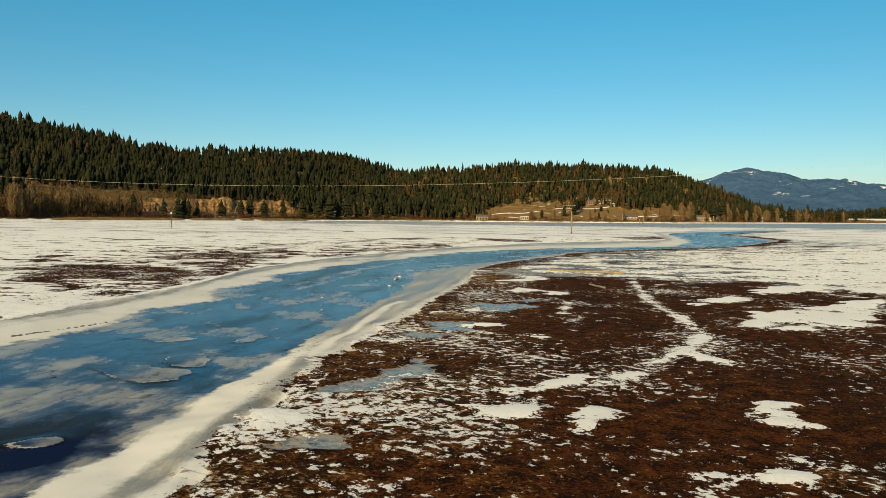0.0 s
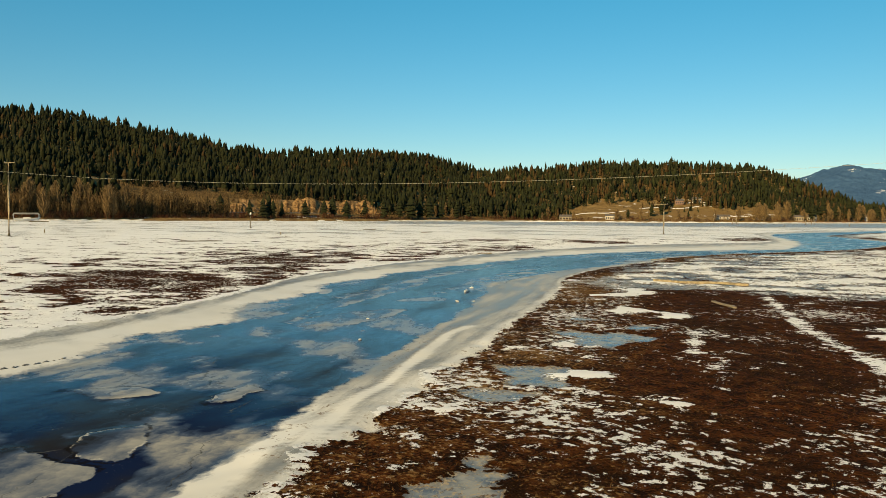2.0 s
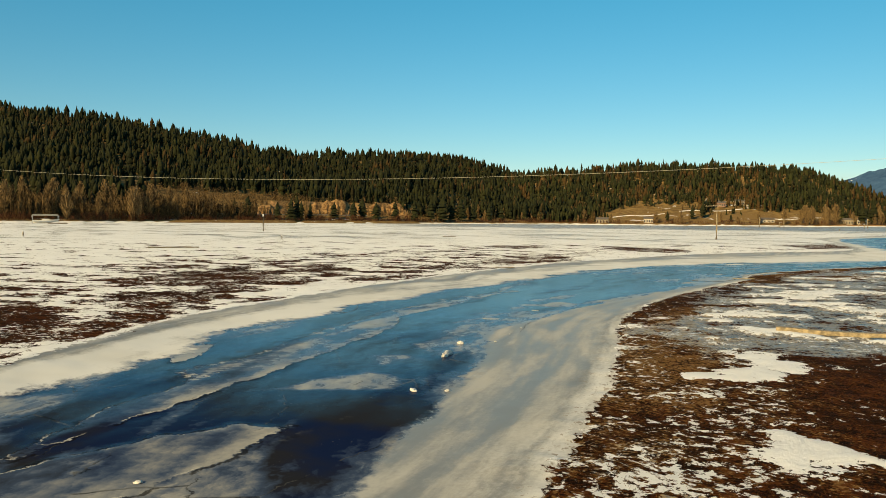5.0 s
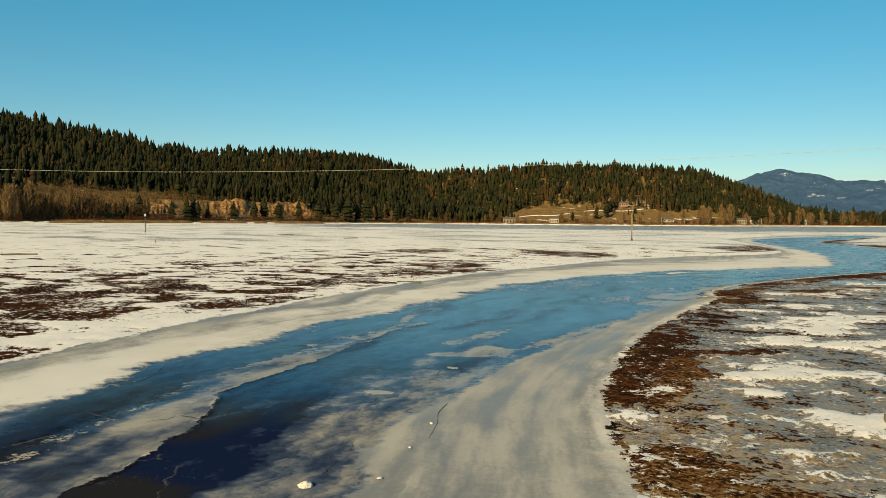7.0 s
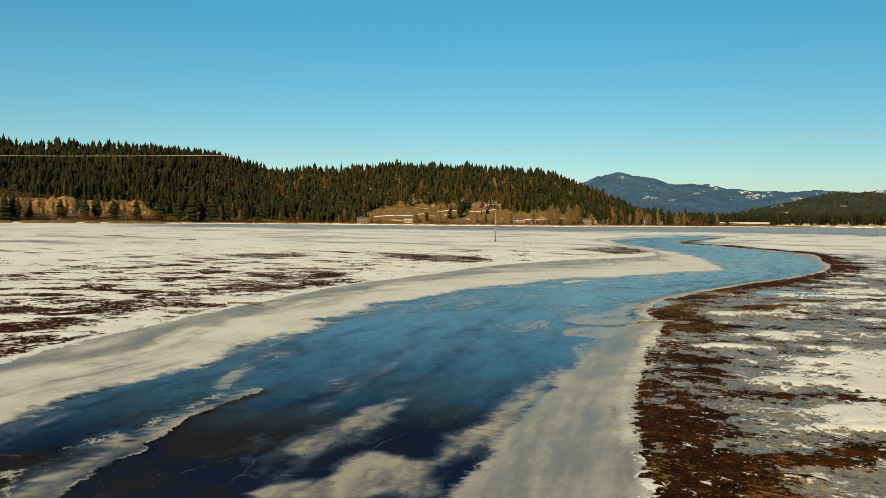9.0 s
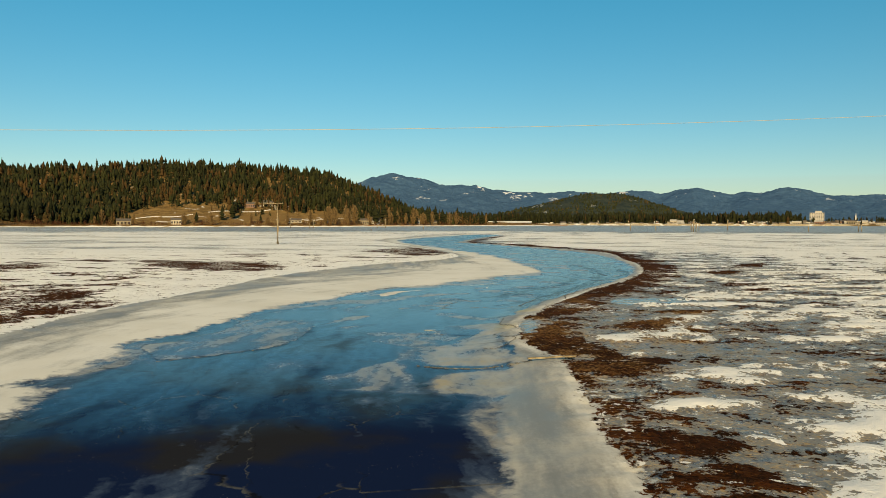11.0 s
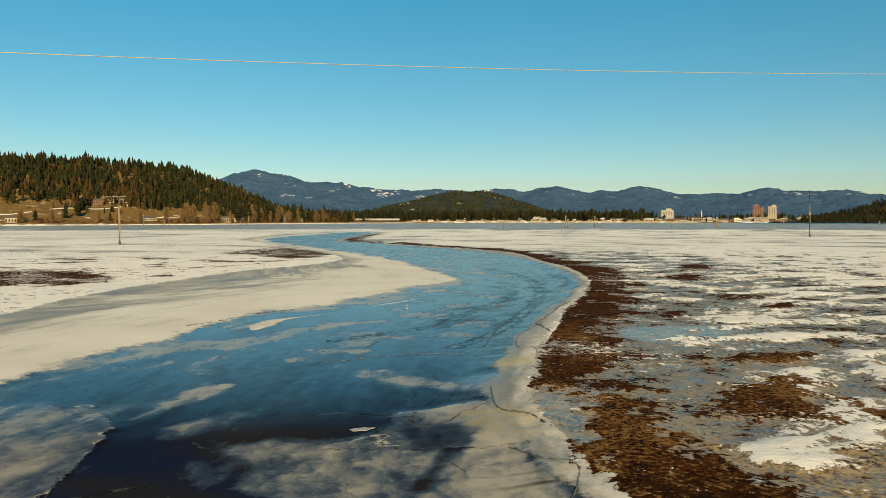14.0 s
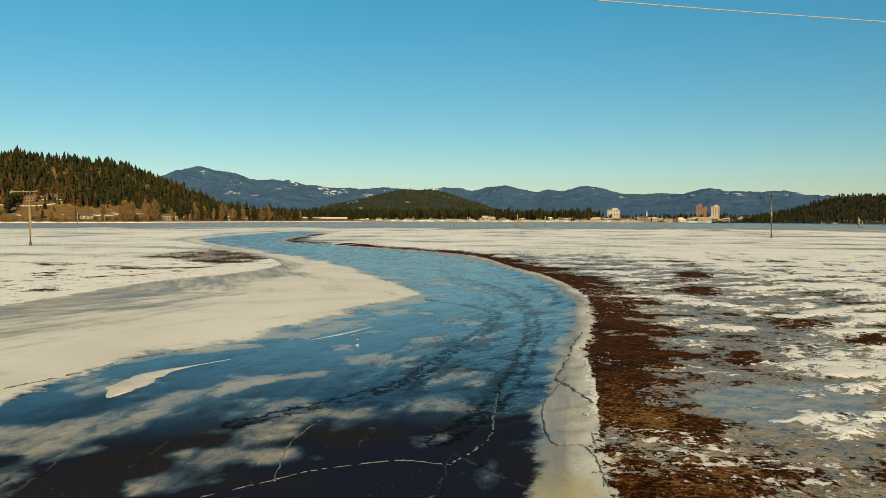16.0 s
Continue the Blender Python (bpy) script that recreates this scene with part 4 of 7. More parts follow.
    drift = m.noise(1.0, 6, 0.62, vec=flowing.outputs[0])
    drift_fine = m.noise(2.6, 6, 0.66, vec=flowing.outputs[0])
    lanes = m.math("MULTIPLY", m.attr("bend"), m.mapr(drift, 0.520, 0.540))
    thread = m.mapr(m.math("ABSOLUTE", m.math("ADD", m.math("SUBTRACT", m.attr("stream"), 0.28), m.math("ADD", m.math("MULTIPLY", fade2, 1.3), m.math("MULTIPLY", fade, 0.8)))), 0.06, 0.20, 1, 0)
    lanes = m.math("MAXIMUM", lanes, m.math("MULTIPLY", thread, m.mapr(coarse, 0.36, 0.46)))
    mk = m.math("ADD", m.attr("milk"), m.math("MULTIPLY", fade2, 0.55))
    mk = m.math("ADD", mk, m.math("MULTIPLY", m.math("SUBTRACT", drift, 0.5), 1.3))
    mk = m.math("ADD", mk, m.math("MULTIPLY", m.math("SUBTRACT", drift_fine, 0.5), 0.7))
    torn = m.math("ADD", m.attr("plated"), m.math("ADD", m.math("MULTIPLY", fade, 0.30), m.math("MULTIPLY", ragged, 0.45)))
    platem = m.mapr(torn, -0.02, 0.05)
    mk = m.lerp(platem, mk, m.math("MAXIMUM", mk, m.math("ADD", m.attr("platew"), m.math("ADD", m.math("MULTIPLY", fade2, 0.5), m.math("MULTIPLY", m.math("SUBTRACT", drift_fine, 0.5), 0.6)))))
    milkm = m.mapr(mk, -0.05, 0.88, smooth=False)
    clear = m.mix(m.mapr(m.noise(0.20, 4, 0.55), 0.40, 0.56), (0.0170, 0.0185, 0.0235), m.mix(m.attr("late"), (0.0060, 0.0140, 0.0450), (0.0105, 0.0155, 0.0320)))
    wcol = m.mix(m.mapr(milkm, 0.0, 0.45, smooth=False), clear, m.mix(m.attr("late"), (0.048, 0.076, 0.128), (0.044, 0.082, 0.122)))
    wcol = m.mix(m.mapr(milkm, 0.30, 1.0), wcol, (0.350, 0.338, 0.300))
    brink = m.math("MULTIPLY", m.mapr(m.math("ABSOLUTE", m.math("ADD", torn, 0.07)), 0.02, 0.09, 1, 0), m.mapr(coarse, 0.46, 0.56, 0.0, 0.8))
    wcol = m.mix(brink, wcol, (0.008, 0.007, 0.006))
    crust = m.math("MULTIPLY", m.mapr(m.math("ABSOLUTE", m.math("SUBTRACT", torn, 0.05)), 0.0, 0.05, 1, 0), m.mapr(m.noise(0.9, 4, 0.6), 0.50, 0.60, 0, 0.8))
    wcol = m.mix(crust, wcol, (0.52, 0.49, 0.43))
    cell = m.voronoi(0.42, "DISTANCE_TO_EDGE", flowing.outputs[0])
    crackm = m.math("MULTIPLY", m.mapr(cell, 0.0, 0.011, 1, 0), m.mapr(m.noise(0.35, 3, 0.5), 0.47, 0.57))
    wcol = m.mix(m.math("MULTIPLY", crackm, 0.8), wcol, m.mix(m.mapr(coarse, 0.42, 0.58), (0.006, 0.007, 0.008), (0.085, 0.088, 0.088)))
    fleck = m.math("MULTIPLY", m.mapr(m.noise(14, 3, 0.55), 0.66, 0.76), m.mapr(m.noise(0.7, 3, 0.5), 0.46, 0.66, 0, 0.3))
    wcol = m.mix(fleck, wcol, (0.42, 0.41, 0.38))
    wcol = m.mix(m.math("MULTIPLY", lanes, 0.9), wcol, (0.006, 0.007, 0.008))
    wcol = m.mix(m.math("MULTIPLY", m.attr("stain"), m.math("MULTIPLY", milkm, m.mapr(coarse, 0.35, 0.6, 0.1, 0.6))), wcol, (0.36, 0.26, 0.10))
    wr = m.lerp(milkm, 0.17, 0.36)
    waterm = m.mapr(m.math("ADD", m.attr("water"), m.math("ADD", m.math("MULTIPLY", fade2, 0.9), m.math("MULTIPLY", ragged, 0.8))), -0.16, 0.20)
    col = m.mix(waterm, col, wcol)
    rgh = m.lerp(waterm, rgh, wr)
    spec = m.lerp(snowm, m.lerp(icem, 0.04, m.lerp(pool, m.mapr(coarse, 0.35, 0.65, 0.26, 0.12), m.mapr(coarse, 0.38, 0.58, 0.34, 0.06))), 0.10)
    matt = m.math("MAXIMUM", m.math("MULTIPLY", crackm, 0.7), m.math("MAXIMUM", m.math("MULTIPLY", lanes, 0.96), m.math("MULTIPLY", brink, 0.8)))
    glassy = m.math("MULTIPLY", m.math("MULTIPLY", m.attr("gloss"), m.mapr(drift_fine, 0.38, 0.62, 0.55, 1.3)), m.math("MULTIPLY", m.math("SUBTRACT", 1.0, matt), m.mapr(m.graze(), 0.735, 0.965, 0.0, 0.70)))
    spec = m.lerp(m.math("MAXIMUM", chanm, waterm), spec, m.lerp(waterm, m.mapr(m.attr("rim"), 0.1, 0.8, 0.20, 0.05), glassy))
    h = m.math("ADD", m.math("MULTIPLY", snowm, 0.5), m.math("MULTIPLY", fine, 0.9))
    h = m.math("ADD", h, m.math("MULTIPLY", grit, 0.35))
    dry = m.math("SUBTRACT", 1.0, m.math("MAXIMUM", chanm, waterm))
    h = m.math("MULTIPLY", h, m.lerp(m.math("MULTIPLY", icem, m.math("SUBTRACT", 1.0, snowm)), dry, m.math("MULTIPLY", dry, 0.15)))
    ripple = m.math("MULTIPLY", m.noise(6.0, 3, 0.5, (1.0, 0.35, 1.0, 60)), m.math("MULTIPLY", waterm, m.math("ADD", m.mapr(mk, -0.3, 0.1, 0.05, 0.0), m.math("MULTIPLY", m.attr("run"), 0.5))))
    h = m.math("ADD", m.math("ADD", h, ripple), m.math("MULTIPLY", m.noise(2.2, 4, 0.5), 0.05))
    h = m.math("ADD", h, m.math("MULTIPLY", m.math("MULTIPLY", platem, waterm), 0.10))
    m.bump(h, 0.6, 0.09)
    m.b.inputs["IOR"].default_value = 1.33
    m.sock(m.b.inputs["Specular Tint"], m.mix(waterm, (1.0, 1.0, 1.0), m.mix(m.attr("late"), (0.36, 0.58, 1.0), (0.52, 0.72, 1.0))))
    return m.set(col, rgh, spec=spec)


ground = sheet("ground", GX, GY, height, {"snow": snow, "ice": ice, "straw": straw, "milk": milk, "water": sd_water, "channel": sd_channel, "rim": rim, "shelf": shelf, "lake": lake, "stain": stain, "plated": plated, "platew": platew, "flecks": flecks, "puddle": puddle, "late": late, "run": run, "gloss": gloss, "along": SL, "across": DL, "bend": bend, "litter": litter, "stream": stream, "rust": sstep(45, 100, Y), "bankside": np.where(near_right > 0, full(sb, 0), SL), "bankward": np.where(near_right > 0, DB, DL)},
               ground_material())
tagged(ground, "flat frozen marsh with patchy snow, brown sod and a winding icy creek", "ground", kind="structure")


# ---------------------------------------------------------------- hills
def profile(rows):
    a = np.array(rows, float)
    return lambda az: np.interp(az, a[:, 0], a[:, 1])


class Hill:
    """Rising ground in polar form round a viewpoint: shore and crest distance, and the crest's height, by bearing."""

    def __init__(self, view, shore, crest, top, seed, rough=0.05, foot=1.3, cliff=None, fine=0.0):
        self.fine = fine
        self.view, self.shore, self.crest, self.top = view, profile(shore), profile(crest), profile(top)
        self.seed, self.rough, self.foot, self.cliff = seed, rough, foot, cliff

    def height(self, x, y):
        dx, dy = x - self.view[0], y - self.view[1]
        az, r = np.degrees(np.arctan2(dx, dy)), np.hypot(dx, dy)
        s, c, h = self.shore(az), self.crest(az), self.top(az)
        u = (r - s) / (c - s)
        rise = np.where(u < 1, np.clip(u, 0, 1) ** self.foot, 1 - 0.35 * np.clip(u - 1, 0, 2))
        rise = np.where(u < 1, rise * (1.0 - 0.0 * u), rise)
        n = fbm(x / 170, y / 170, self.seed, 4)
        z = h * rise * (1 + 0.9 * self.rough * n * sstep(0.1, 0.5, u) * sstep(1.6, 0.8, u) * 4) + np.clip(u, 0, 1) * 4 * n
        if self.fine:
            z = z + self.fine * (fbm(x / 120, y / 120, self.seed + 5, 4) + 0.5 * fbm(x / 28, y / 28, self.seed + 7, 2)) * sstep(0.05, 0.3, u)
        if self.cliff:
            a0, a1, d, top = self.cliff
            k = sstep(a0 - 4, a0, az) * sstep(a1 + 4, a1, az)
            step = top * sstep(d, d + 22, r - s + 14 * fbm(az * 1.3, az * 0 + 3, self.seed + 9, 3))
            z = z * (1 - k) + k * np.maximum(np.where(r - s < d, 2.5 + 6.0 * sstep(6, 60, r - s), z), step)
        return np.where(u < 0, -2.0 + 0 * z, np.maximum(z, 0.4 * np.clip((r - s) / 6, -2, 1) + 0.5 * np.clip(r - s, 0, 4)))

    def mesh(self, name, az0, az1, daz, steps, mat, back=0.6):
        az = np.arange(az0, az1 + daz / 2, daz)
        u = np.concatenate([[-0.03], np.linspace(0, 1, steps) ** 1.15, 1 + np.linspace(0.06, back, 8)])
        A, U = np.meshgrid(az, u)
        r = self.shore(A) + U * (self.crest(A) - self.shore(A))
        x = self.view[0] + r * np.sin(np.radians(A))
        y = self.view[1] + r * np.cos(np.radians(A))
        z = self.height(x, y)
        nx, ny = len(az), len(u)
        i = (np.arange(ny - 1)[:, None] * nx + np.arange(nx - 1)[None]).ravel()
        q = np.stack([i, i + 1, i + nx + 1, i + nx], 1)[:, ::-1]
        return raw_mesh(name, np.stack([x.ravel(), y.ravel(), z.ravel()], 1), q, None, mat)


def hill_material():
    m = Mat("dry_grass_and_clay")
    wide = m.noise(0.012, 5, 0.6)
    mid_n = m.noise(0.11, 5, 0.65)
    grass = m.mix(m.mapr(mid_n, 0.35, 0.7), (0.115, 0.070, 0.026), (0.275, 0.175, 0.068))
    grass = m.mix(m.mapr(wide, 0.45, 0.62), grass, (0.19, 0.115, 0.044))
    snowy = m.mapr(m.noise(0.035, 5, 0.7), 0.63, 0.67)
    grass = m.mix(m.math("MULTIPLY", snowy, 0.8), grass, (0.75, 0.73, 0.70))
    clay = m.mix(mid_n, (0.26, 0.12, 0.05), (0.52, 0.33, 0.17))
    col = m.mix(m.mapr(m.slope(), 0.62, 0.80, 1, 0), grass, clay)
    col = m.mix(m.mapr(m.noise(0.5, 5, 0.7), 0.55, 0.70, 0, 0.3), col, (0.06, 0.036, 0.016))
    m.bump(mid_n, 0.6, 2.0)
    return m.set(col, 0.95, spec=0.1)


HILL = hill_material()


# bearings and skyline elevations of the two wooded hills; a stand of trees tops each crest
WEST = Hill((10, 18), [(-130, 600), (-90, 660), (-82, 690), (-70, 800), (-60, 900), (-48, 1050)],
            [(-130, 1500), (-85, 1550), (-70, 1600), (-55, 1700), (-48, 1750)],
            [(-130, 214), (-100, 206), (-85.5, 180), (-78.8, 175), (-75, 160), (-71.4, 143), (-67.5, 125), (-63.5, 126), (-59.5, 135), (-56.6, 132), (-54.5, 122), (-52.3, 104), (-49, 66), (-46, 28)],
            seed=101, rough=0.02, foot=1.05, cliff=(-74, -60, 92, 25))
EAST = Hill((-14, 39), [(-60, 1020), (-50, 1010), (-40, 1000), (-30, 1100), (-22, 1500), (-14, 2100)],
            [(-60, 1500), (-50, 1480), (-40, 1420), (-30, 1480), (-22, 1800), (-14, 2300)],
            [(-60, 66), (-55, 73), (-51, 86), (-47, 91), (-43.3, 97), (-38.8, 95), (-35.2, 94), (-31.4, 87), (-29.2, 69), (-27, 43), (-25, 20), (-22, 10), (-14, 3)],
            seed=131, rough=0.02, foot=1.25)
tagged(WEST.mesh("hill_west", -130, -46, 0.35, 60, HILL), "long wooded hillside with dry grass and a clay cut at its foot", "hill", kind="structure")
tagged(EAST.mesh("hill_east", -60, -14, 0.3, 50, HILL), "wooded headland with tan grass slopes above the lake shore", "hill", kind="structure")


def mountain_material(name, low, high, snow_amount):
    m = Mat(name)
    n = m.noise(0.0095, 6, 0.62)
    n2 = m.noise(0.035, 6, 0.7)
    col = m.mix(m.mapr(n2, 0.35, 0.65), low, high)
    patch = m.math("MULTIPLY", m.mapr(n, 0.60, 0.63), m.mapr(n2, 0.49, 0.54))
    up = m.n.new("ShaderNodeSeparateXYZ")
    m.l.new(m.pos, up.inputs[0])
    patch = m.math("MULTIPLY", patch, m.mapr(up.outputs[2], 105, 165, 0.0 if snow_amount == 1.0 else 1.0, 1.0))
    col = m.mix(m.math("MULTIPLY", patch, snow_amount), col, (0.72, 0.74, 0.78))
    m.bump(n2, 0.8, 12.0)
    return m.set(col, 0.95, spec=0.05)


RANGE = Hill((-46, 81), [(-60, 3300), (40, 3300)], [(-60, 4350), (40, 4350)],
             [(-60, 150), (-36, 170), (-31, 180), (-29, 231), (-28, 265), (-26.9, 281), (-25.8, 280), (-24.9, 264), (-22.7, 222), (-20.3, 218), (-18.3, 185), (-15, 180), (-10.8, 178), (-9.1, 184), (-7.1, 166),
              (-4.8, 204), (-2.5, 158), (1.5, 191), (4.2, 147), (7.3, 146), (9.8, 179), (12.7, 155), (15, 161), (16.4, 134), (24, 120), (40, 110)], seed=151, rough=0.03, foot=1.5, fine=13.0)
# the blue of distance haze is mixed into this forest's base colours
tagged(RANGE.mesh("mountain_range", -60, 40, 0.14, 60, mountain_material("far_forest_in_haze", (0.036, 0.086, 0.168), (0.056, 0.118, 0.210), 1.0), 0.1),
             "distant forested mountains tinted with blue haze, with snowy clearings", "mountains", kind="structure")
MIDHILL = Hill((-46, 81), [(-24, 2700), (6, 2700)], [(-24, 3150), (6, 3150)],
               [(-24, 10), (-20, 28), (-17.5, 60), (-15, 92), (-13, 121), (-11, 123), (-9.6, 126), (-7.9, 99), (-6, 62), (-4.2, 36), (-0.1, 22), (6, 12)], seed=171, rough=0.03, foot=1.2, fine=7.0)
tagged(MIDHILL.mesh("wooded_knoll", -24, 6, 0.12, 40, mountain_material("far_dark_forest", (0.020, 0.032, 0.032), (0.045, 0.055, 0.045), 0.35), 0.3),
              "dark wooded knoll behind the far lake shore", "hill", kind="structure")
RIGHTHILL = Hill((-49, 90), [(10, 2000), (50, 1600)], [(10, 2500), (50, 2300)],
                 [(10, 4), (12.2, 12), (15, 32), (16.4, 52), (18.1, 70), (20.6, 72), (26, 95), (35, 120), (50, 130)], seed=191, rough=0.04, foot=1.1, fine=5.0)
tagged(RIGHTHILL.mesh("hill_right", 10, 50, 0.25, 30, mountain_material("near_dark_forest", (0.022, 0.022, 0.014), (0.06, 0.045, 0.03), 0.9), 0.3),
                "dark wooded hill with snowy clearings across the lake", "hill", kind="structure")


# ---------------------------------------------------------------- forests
def conifer_template(rng_, tiers, fullness):
    """A conifer one unit tall: ragged skirts of needles round a hidden stem, drawn in between; fullness rounds the head."""
    co, tri = [], []
    sides = 6
    for k in range(tiers):
        f = k / tiers
        girth = (1 - 0.78 * f) * (1 - fullness) + fullness * (0.60 + 1.05 * f - 1.30 * f * f)
        a0 = rng_.uniform(0, 6.28)
        lean = rng_.uniform(-0.012, 0.012, 2)
        for ring, (grow, z) in enumerate(((1.0, 0.10 + 0.74 * f), (0.52, 0.10 + 0.74 * f + 0.62 / tiers))):
            for j in range(sides):
                q = 0.165 * girth * grow * rng_.uniform(0.72, 1.28)
                a = a0 + 2 * math.pi * j / sides
                co.append((lean[0] + q * math.cos(a), lean[1] + q * math.sin(a), z + rng_.uniform(-0.035, 0.03) * (1 - ring)))
        if k == tiers - 1:
            co.append((0, 0, 1.0))
    rings = [[sides * r + j for j in range(sides)] for r in range(2 * tiers)]
    for lo, hi in zip(rings, rings[1:]):
        for j in range(sides):
            q = (j + 1) % sides
            tri += [(lo[j], lo[q], hi[q]), (lo[j], hi[q], hi[j])]
    for j in range(sides):
        tri.append((rings[-1][j], rings[-1][(j + 1) % sides], len(co) - 1))
    return np.array(co), np.array(tri)


def scatter(name, templates, places, mat, label, category):
    """One mesh of many small copies: places are rows of x, y, z, height, spread, turn."""
    cos, tris, n = [], [], 0
    for k, (x, y, z, h, w, a) in enumerate(places):
        c, t = templates[k % len(templates)]
        ca, sa = math.cos(a), math.sin(a)
        p = np.stack([(c[:, 0] * ca - c[:, 1] * sa) * h * w + x, (c[:, 0] * sa + c[:, 1] * ca) * h * w + y, c[:, 2] * h + z], 1)
        cos.append(p)
        tris.append(t + n)
        n += len(c)
    ob = raw_mesh(name, np.vstack(cos), np.vstack(tris), None, mat, smooth=True)
    return tagged(ob, label, category, kind="stuff")


def needle_material(name, k, rust):
    m = Mat(name)
    i = m.island()
    col = m.mix(m.mapr(i, 0, 1, smooth=False), (0.0050 * k, 0.0085 * k, 0.0032 * k), (0.027 * k, 0.030 * k, 0.0085 * k))
    col = m.mix(m.mapr(m.noise(0.02, 3), 0.42, 0.66, 0, 0.6), col, (0.012 * k, 0.016 * k, 0.006 * k))
    larch = m.math("MULTIPLY", m.mapr(m.math("FRACT", m.math("MULTIPLY", i, 7.3)), 0.62 - rust * 3, 0.72 - rust * 3), m.mapr(m.noise(0.014, 4, 0.6), 0.52 - rust, 0.60 - rust, 0, 0.8))
    col = m.mix(larch, col, (0.070 * k, 0.036 * k, 0.013 * k))
    grain = m.noise(0.55, 4, 0.65)
    col = m.mix(m.mapr(grain, 0.45, 0.72, 0, 0.7), col, (0.042 * k, 0.040 * k, 0.014 * k))
    m.bump(grain, 0.9, 1.2)
    return m.set(col, 0.9, spec=0.15)


NEEDLES = needle_material("conifer_needles", 0.80, 0.0)
MIXED = needle_material("conifer_and_larch", 1.06, 0.045)
rs = np.random.RandomState(5)
CONIFERS = [conifer_template(rs, 2 + k % 2, (0.15, 0.55, 0.85, 0.4)[k % 4]) for k in range(16)]


def forest(hill, name, az0, az1, count, umin, umax, keep, label, tall=(13, 18), seed=1, mat=None):
    r_ = np.random.RandomState(seed)
    az = r_.uniform(az0, az1, count)
    u = r_.uniform(umin, umax, count)
    r = hill.shore(az) + u * (hill.crest(az) - hill.shore(az))
    x = hill.view[0] + r * np.sin(np.radians(az))
    y = hill.view[1] + r * np.cos(np.radians(az))
    ok = keep(az, u, x, y) > r_.uniform(0, 1, count)
    x, y, u = x[ok], y[ok], u[ok]
    z = hill.height(x, y)
    h = r_.uniform(*tall, len(x)) * r_.choice([0.5, 0.65, 0.8, 0.95, 1, 1.15, 1.35, 1.6], len(x)) * (0.9 + 0.5 * fbm(x / 45, y / 45, 209, 3))
    return scatter(name, CONIFERS, np.stack([x, y, z - 0.5, h, r_.uniform(0.8, 1.8, len(x)), r_.uniform(0, 6.28, len(x))], 1), mat or NEEDLES, label, "forest")


def keep_west(az, u, x, y):
    d = WEST.shore(az) + u * (WEST.crest(az) - WEST.shore(az)) - WEST.shore(az)
    open_ = sstep(0.16, 0.22, fbm(x / 90, y / 90, 205, 3)) * sstep(0.45, 0.2, u)
    line = 112 + 95 * sstep(-64, -70, az) * sstep(-79, -75, az) - 34 * sstep(-75, -79, az) - 100 * sstep(-61, -57, az)
    return sstep(line - 12, line + 12, d) * (1 - 0.8 * open_)


def keep_east(az, u, x, y):
    n = fbm(x / 80, y / 80, 211, 3)
    line = 0.30 - 0.28 * sstep(-43.5, -46.5, az) - 0.12 * sstep(-31, -27, az)
    return sstep(line, line + 0.12, u + 0.25 * n) * (1 - 0.55 * sstep(0.12, 0.24, fbm(x / 60, y / 60, 221, 3)))


forest(WEST, "west_forest", -108, -47, 17500, 0.06, 1.15, keep_west, "dense dark green conifer forest covering the hillside", seed=3)
forest(EAST, "east_forest", -58, -20, 12500, 0.0, 1.15, keep_east, "conifer forest on the headland with open grassy gaps", (10, 15), seed=4, mat=MIXED)


# ---------------------------------------------------------------- builders for things
def simple(name, colour, rough=0.7, vary=0.25, scale=6.0, metal=0.0, dark=0.5):
    m = Mat(name)
    n = m.noise(scale, 5, 0.6)
    low = tuple(c * (1 - vary) * (dark if vary > 0.3 else 1) for c in colour)
    col = m.mix(m.mapr(n, 0.3, 0.7), low, colour)
    m.bump(n, 0.3, 0.02)
    return m.set(col, rough, metal)


WOOD = simple("weathered_pole_wood", (0.36, 0.28, 0.17), 0.85, 0.4, 3.0)
OLDWOOD = simple("dark_old_wood", (0.16, 0.13, 0.08), 0.9, 0.4, 4.0)
BOARD = simple("bleached_board", (0.37, 0.285, 0.165), 0.8, 0.4, 5.0)
WIRE = simple("bright_aluminium_wire", (0.44, 0.41, 0.33), 0.6, 0.1, 2.0, 0.2)
SNOW = simple("drift_snow", (0.85, 0.84, 0.82), 0.6, 0.08, 3.0)
DRIFT = simple("wind_packed_snow", (0.60, 0.58, 0.54), 0.7, 0.2, 1.5)
RIDGE = simple("refrozen_ice", (0.15, 0.15, 0.145), 0.5, 0.35, 6.0)
ICEW = simple("milky_ice_plate", (0.34, 0.32, 0.27), 0.3, 0.2, 3.0)
WHITE = simple("white_paint", (0.66, 0.65, 0.62), 0.5, 0.1, 1.0)
GLASS = simple("dark_window_glass", (0.03, 0.035, 0.04), 0.1, 0.1, 1.0)
GREY = simple("grey_cladding", (0.42, 0.40, 0.37), 0.7, 0.15, 0.5)
BEIGE = simple("beige_stucco", (0.44, 0.385, 0.31), 0.8, 0.15, 0.3)
TAN = simple("tan_cladding", (0.26, 0.215, 0.15), 0.8, 0.2, 0.5)
BRICK = simple("brown_brick", (0.22, 0.125, 0.09), 0.85, 0.15, 0.4)
ROOF = simple("dark_shingle", (0.10, 0.085, 0.075), 0.9, 0.2, 1.5)
BARK = simple("grey_bark", (0.22, 0.17, 0.12), 0.95, 0.35, 2.0)
BLACK = simple("black_rubber", (0.02, 0.02, 0.02), 0.8, 0.1, 3.0)
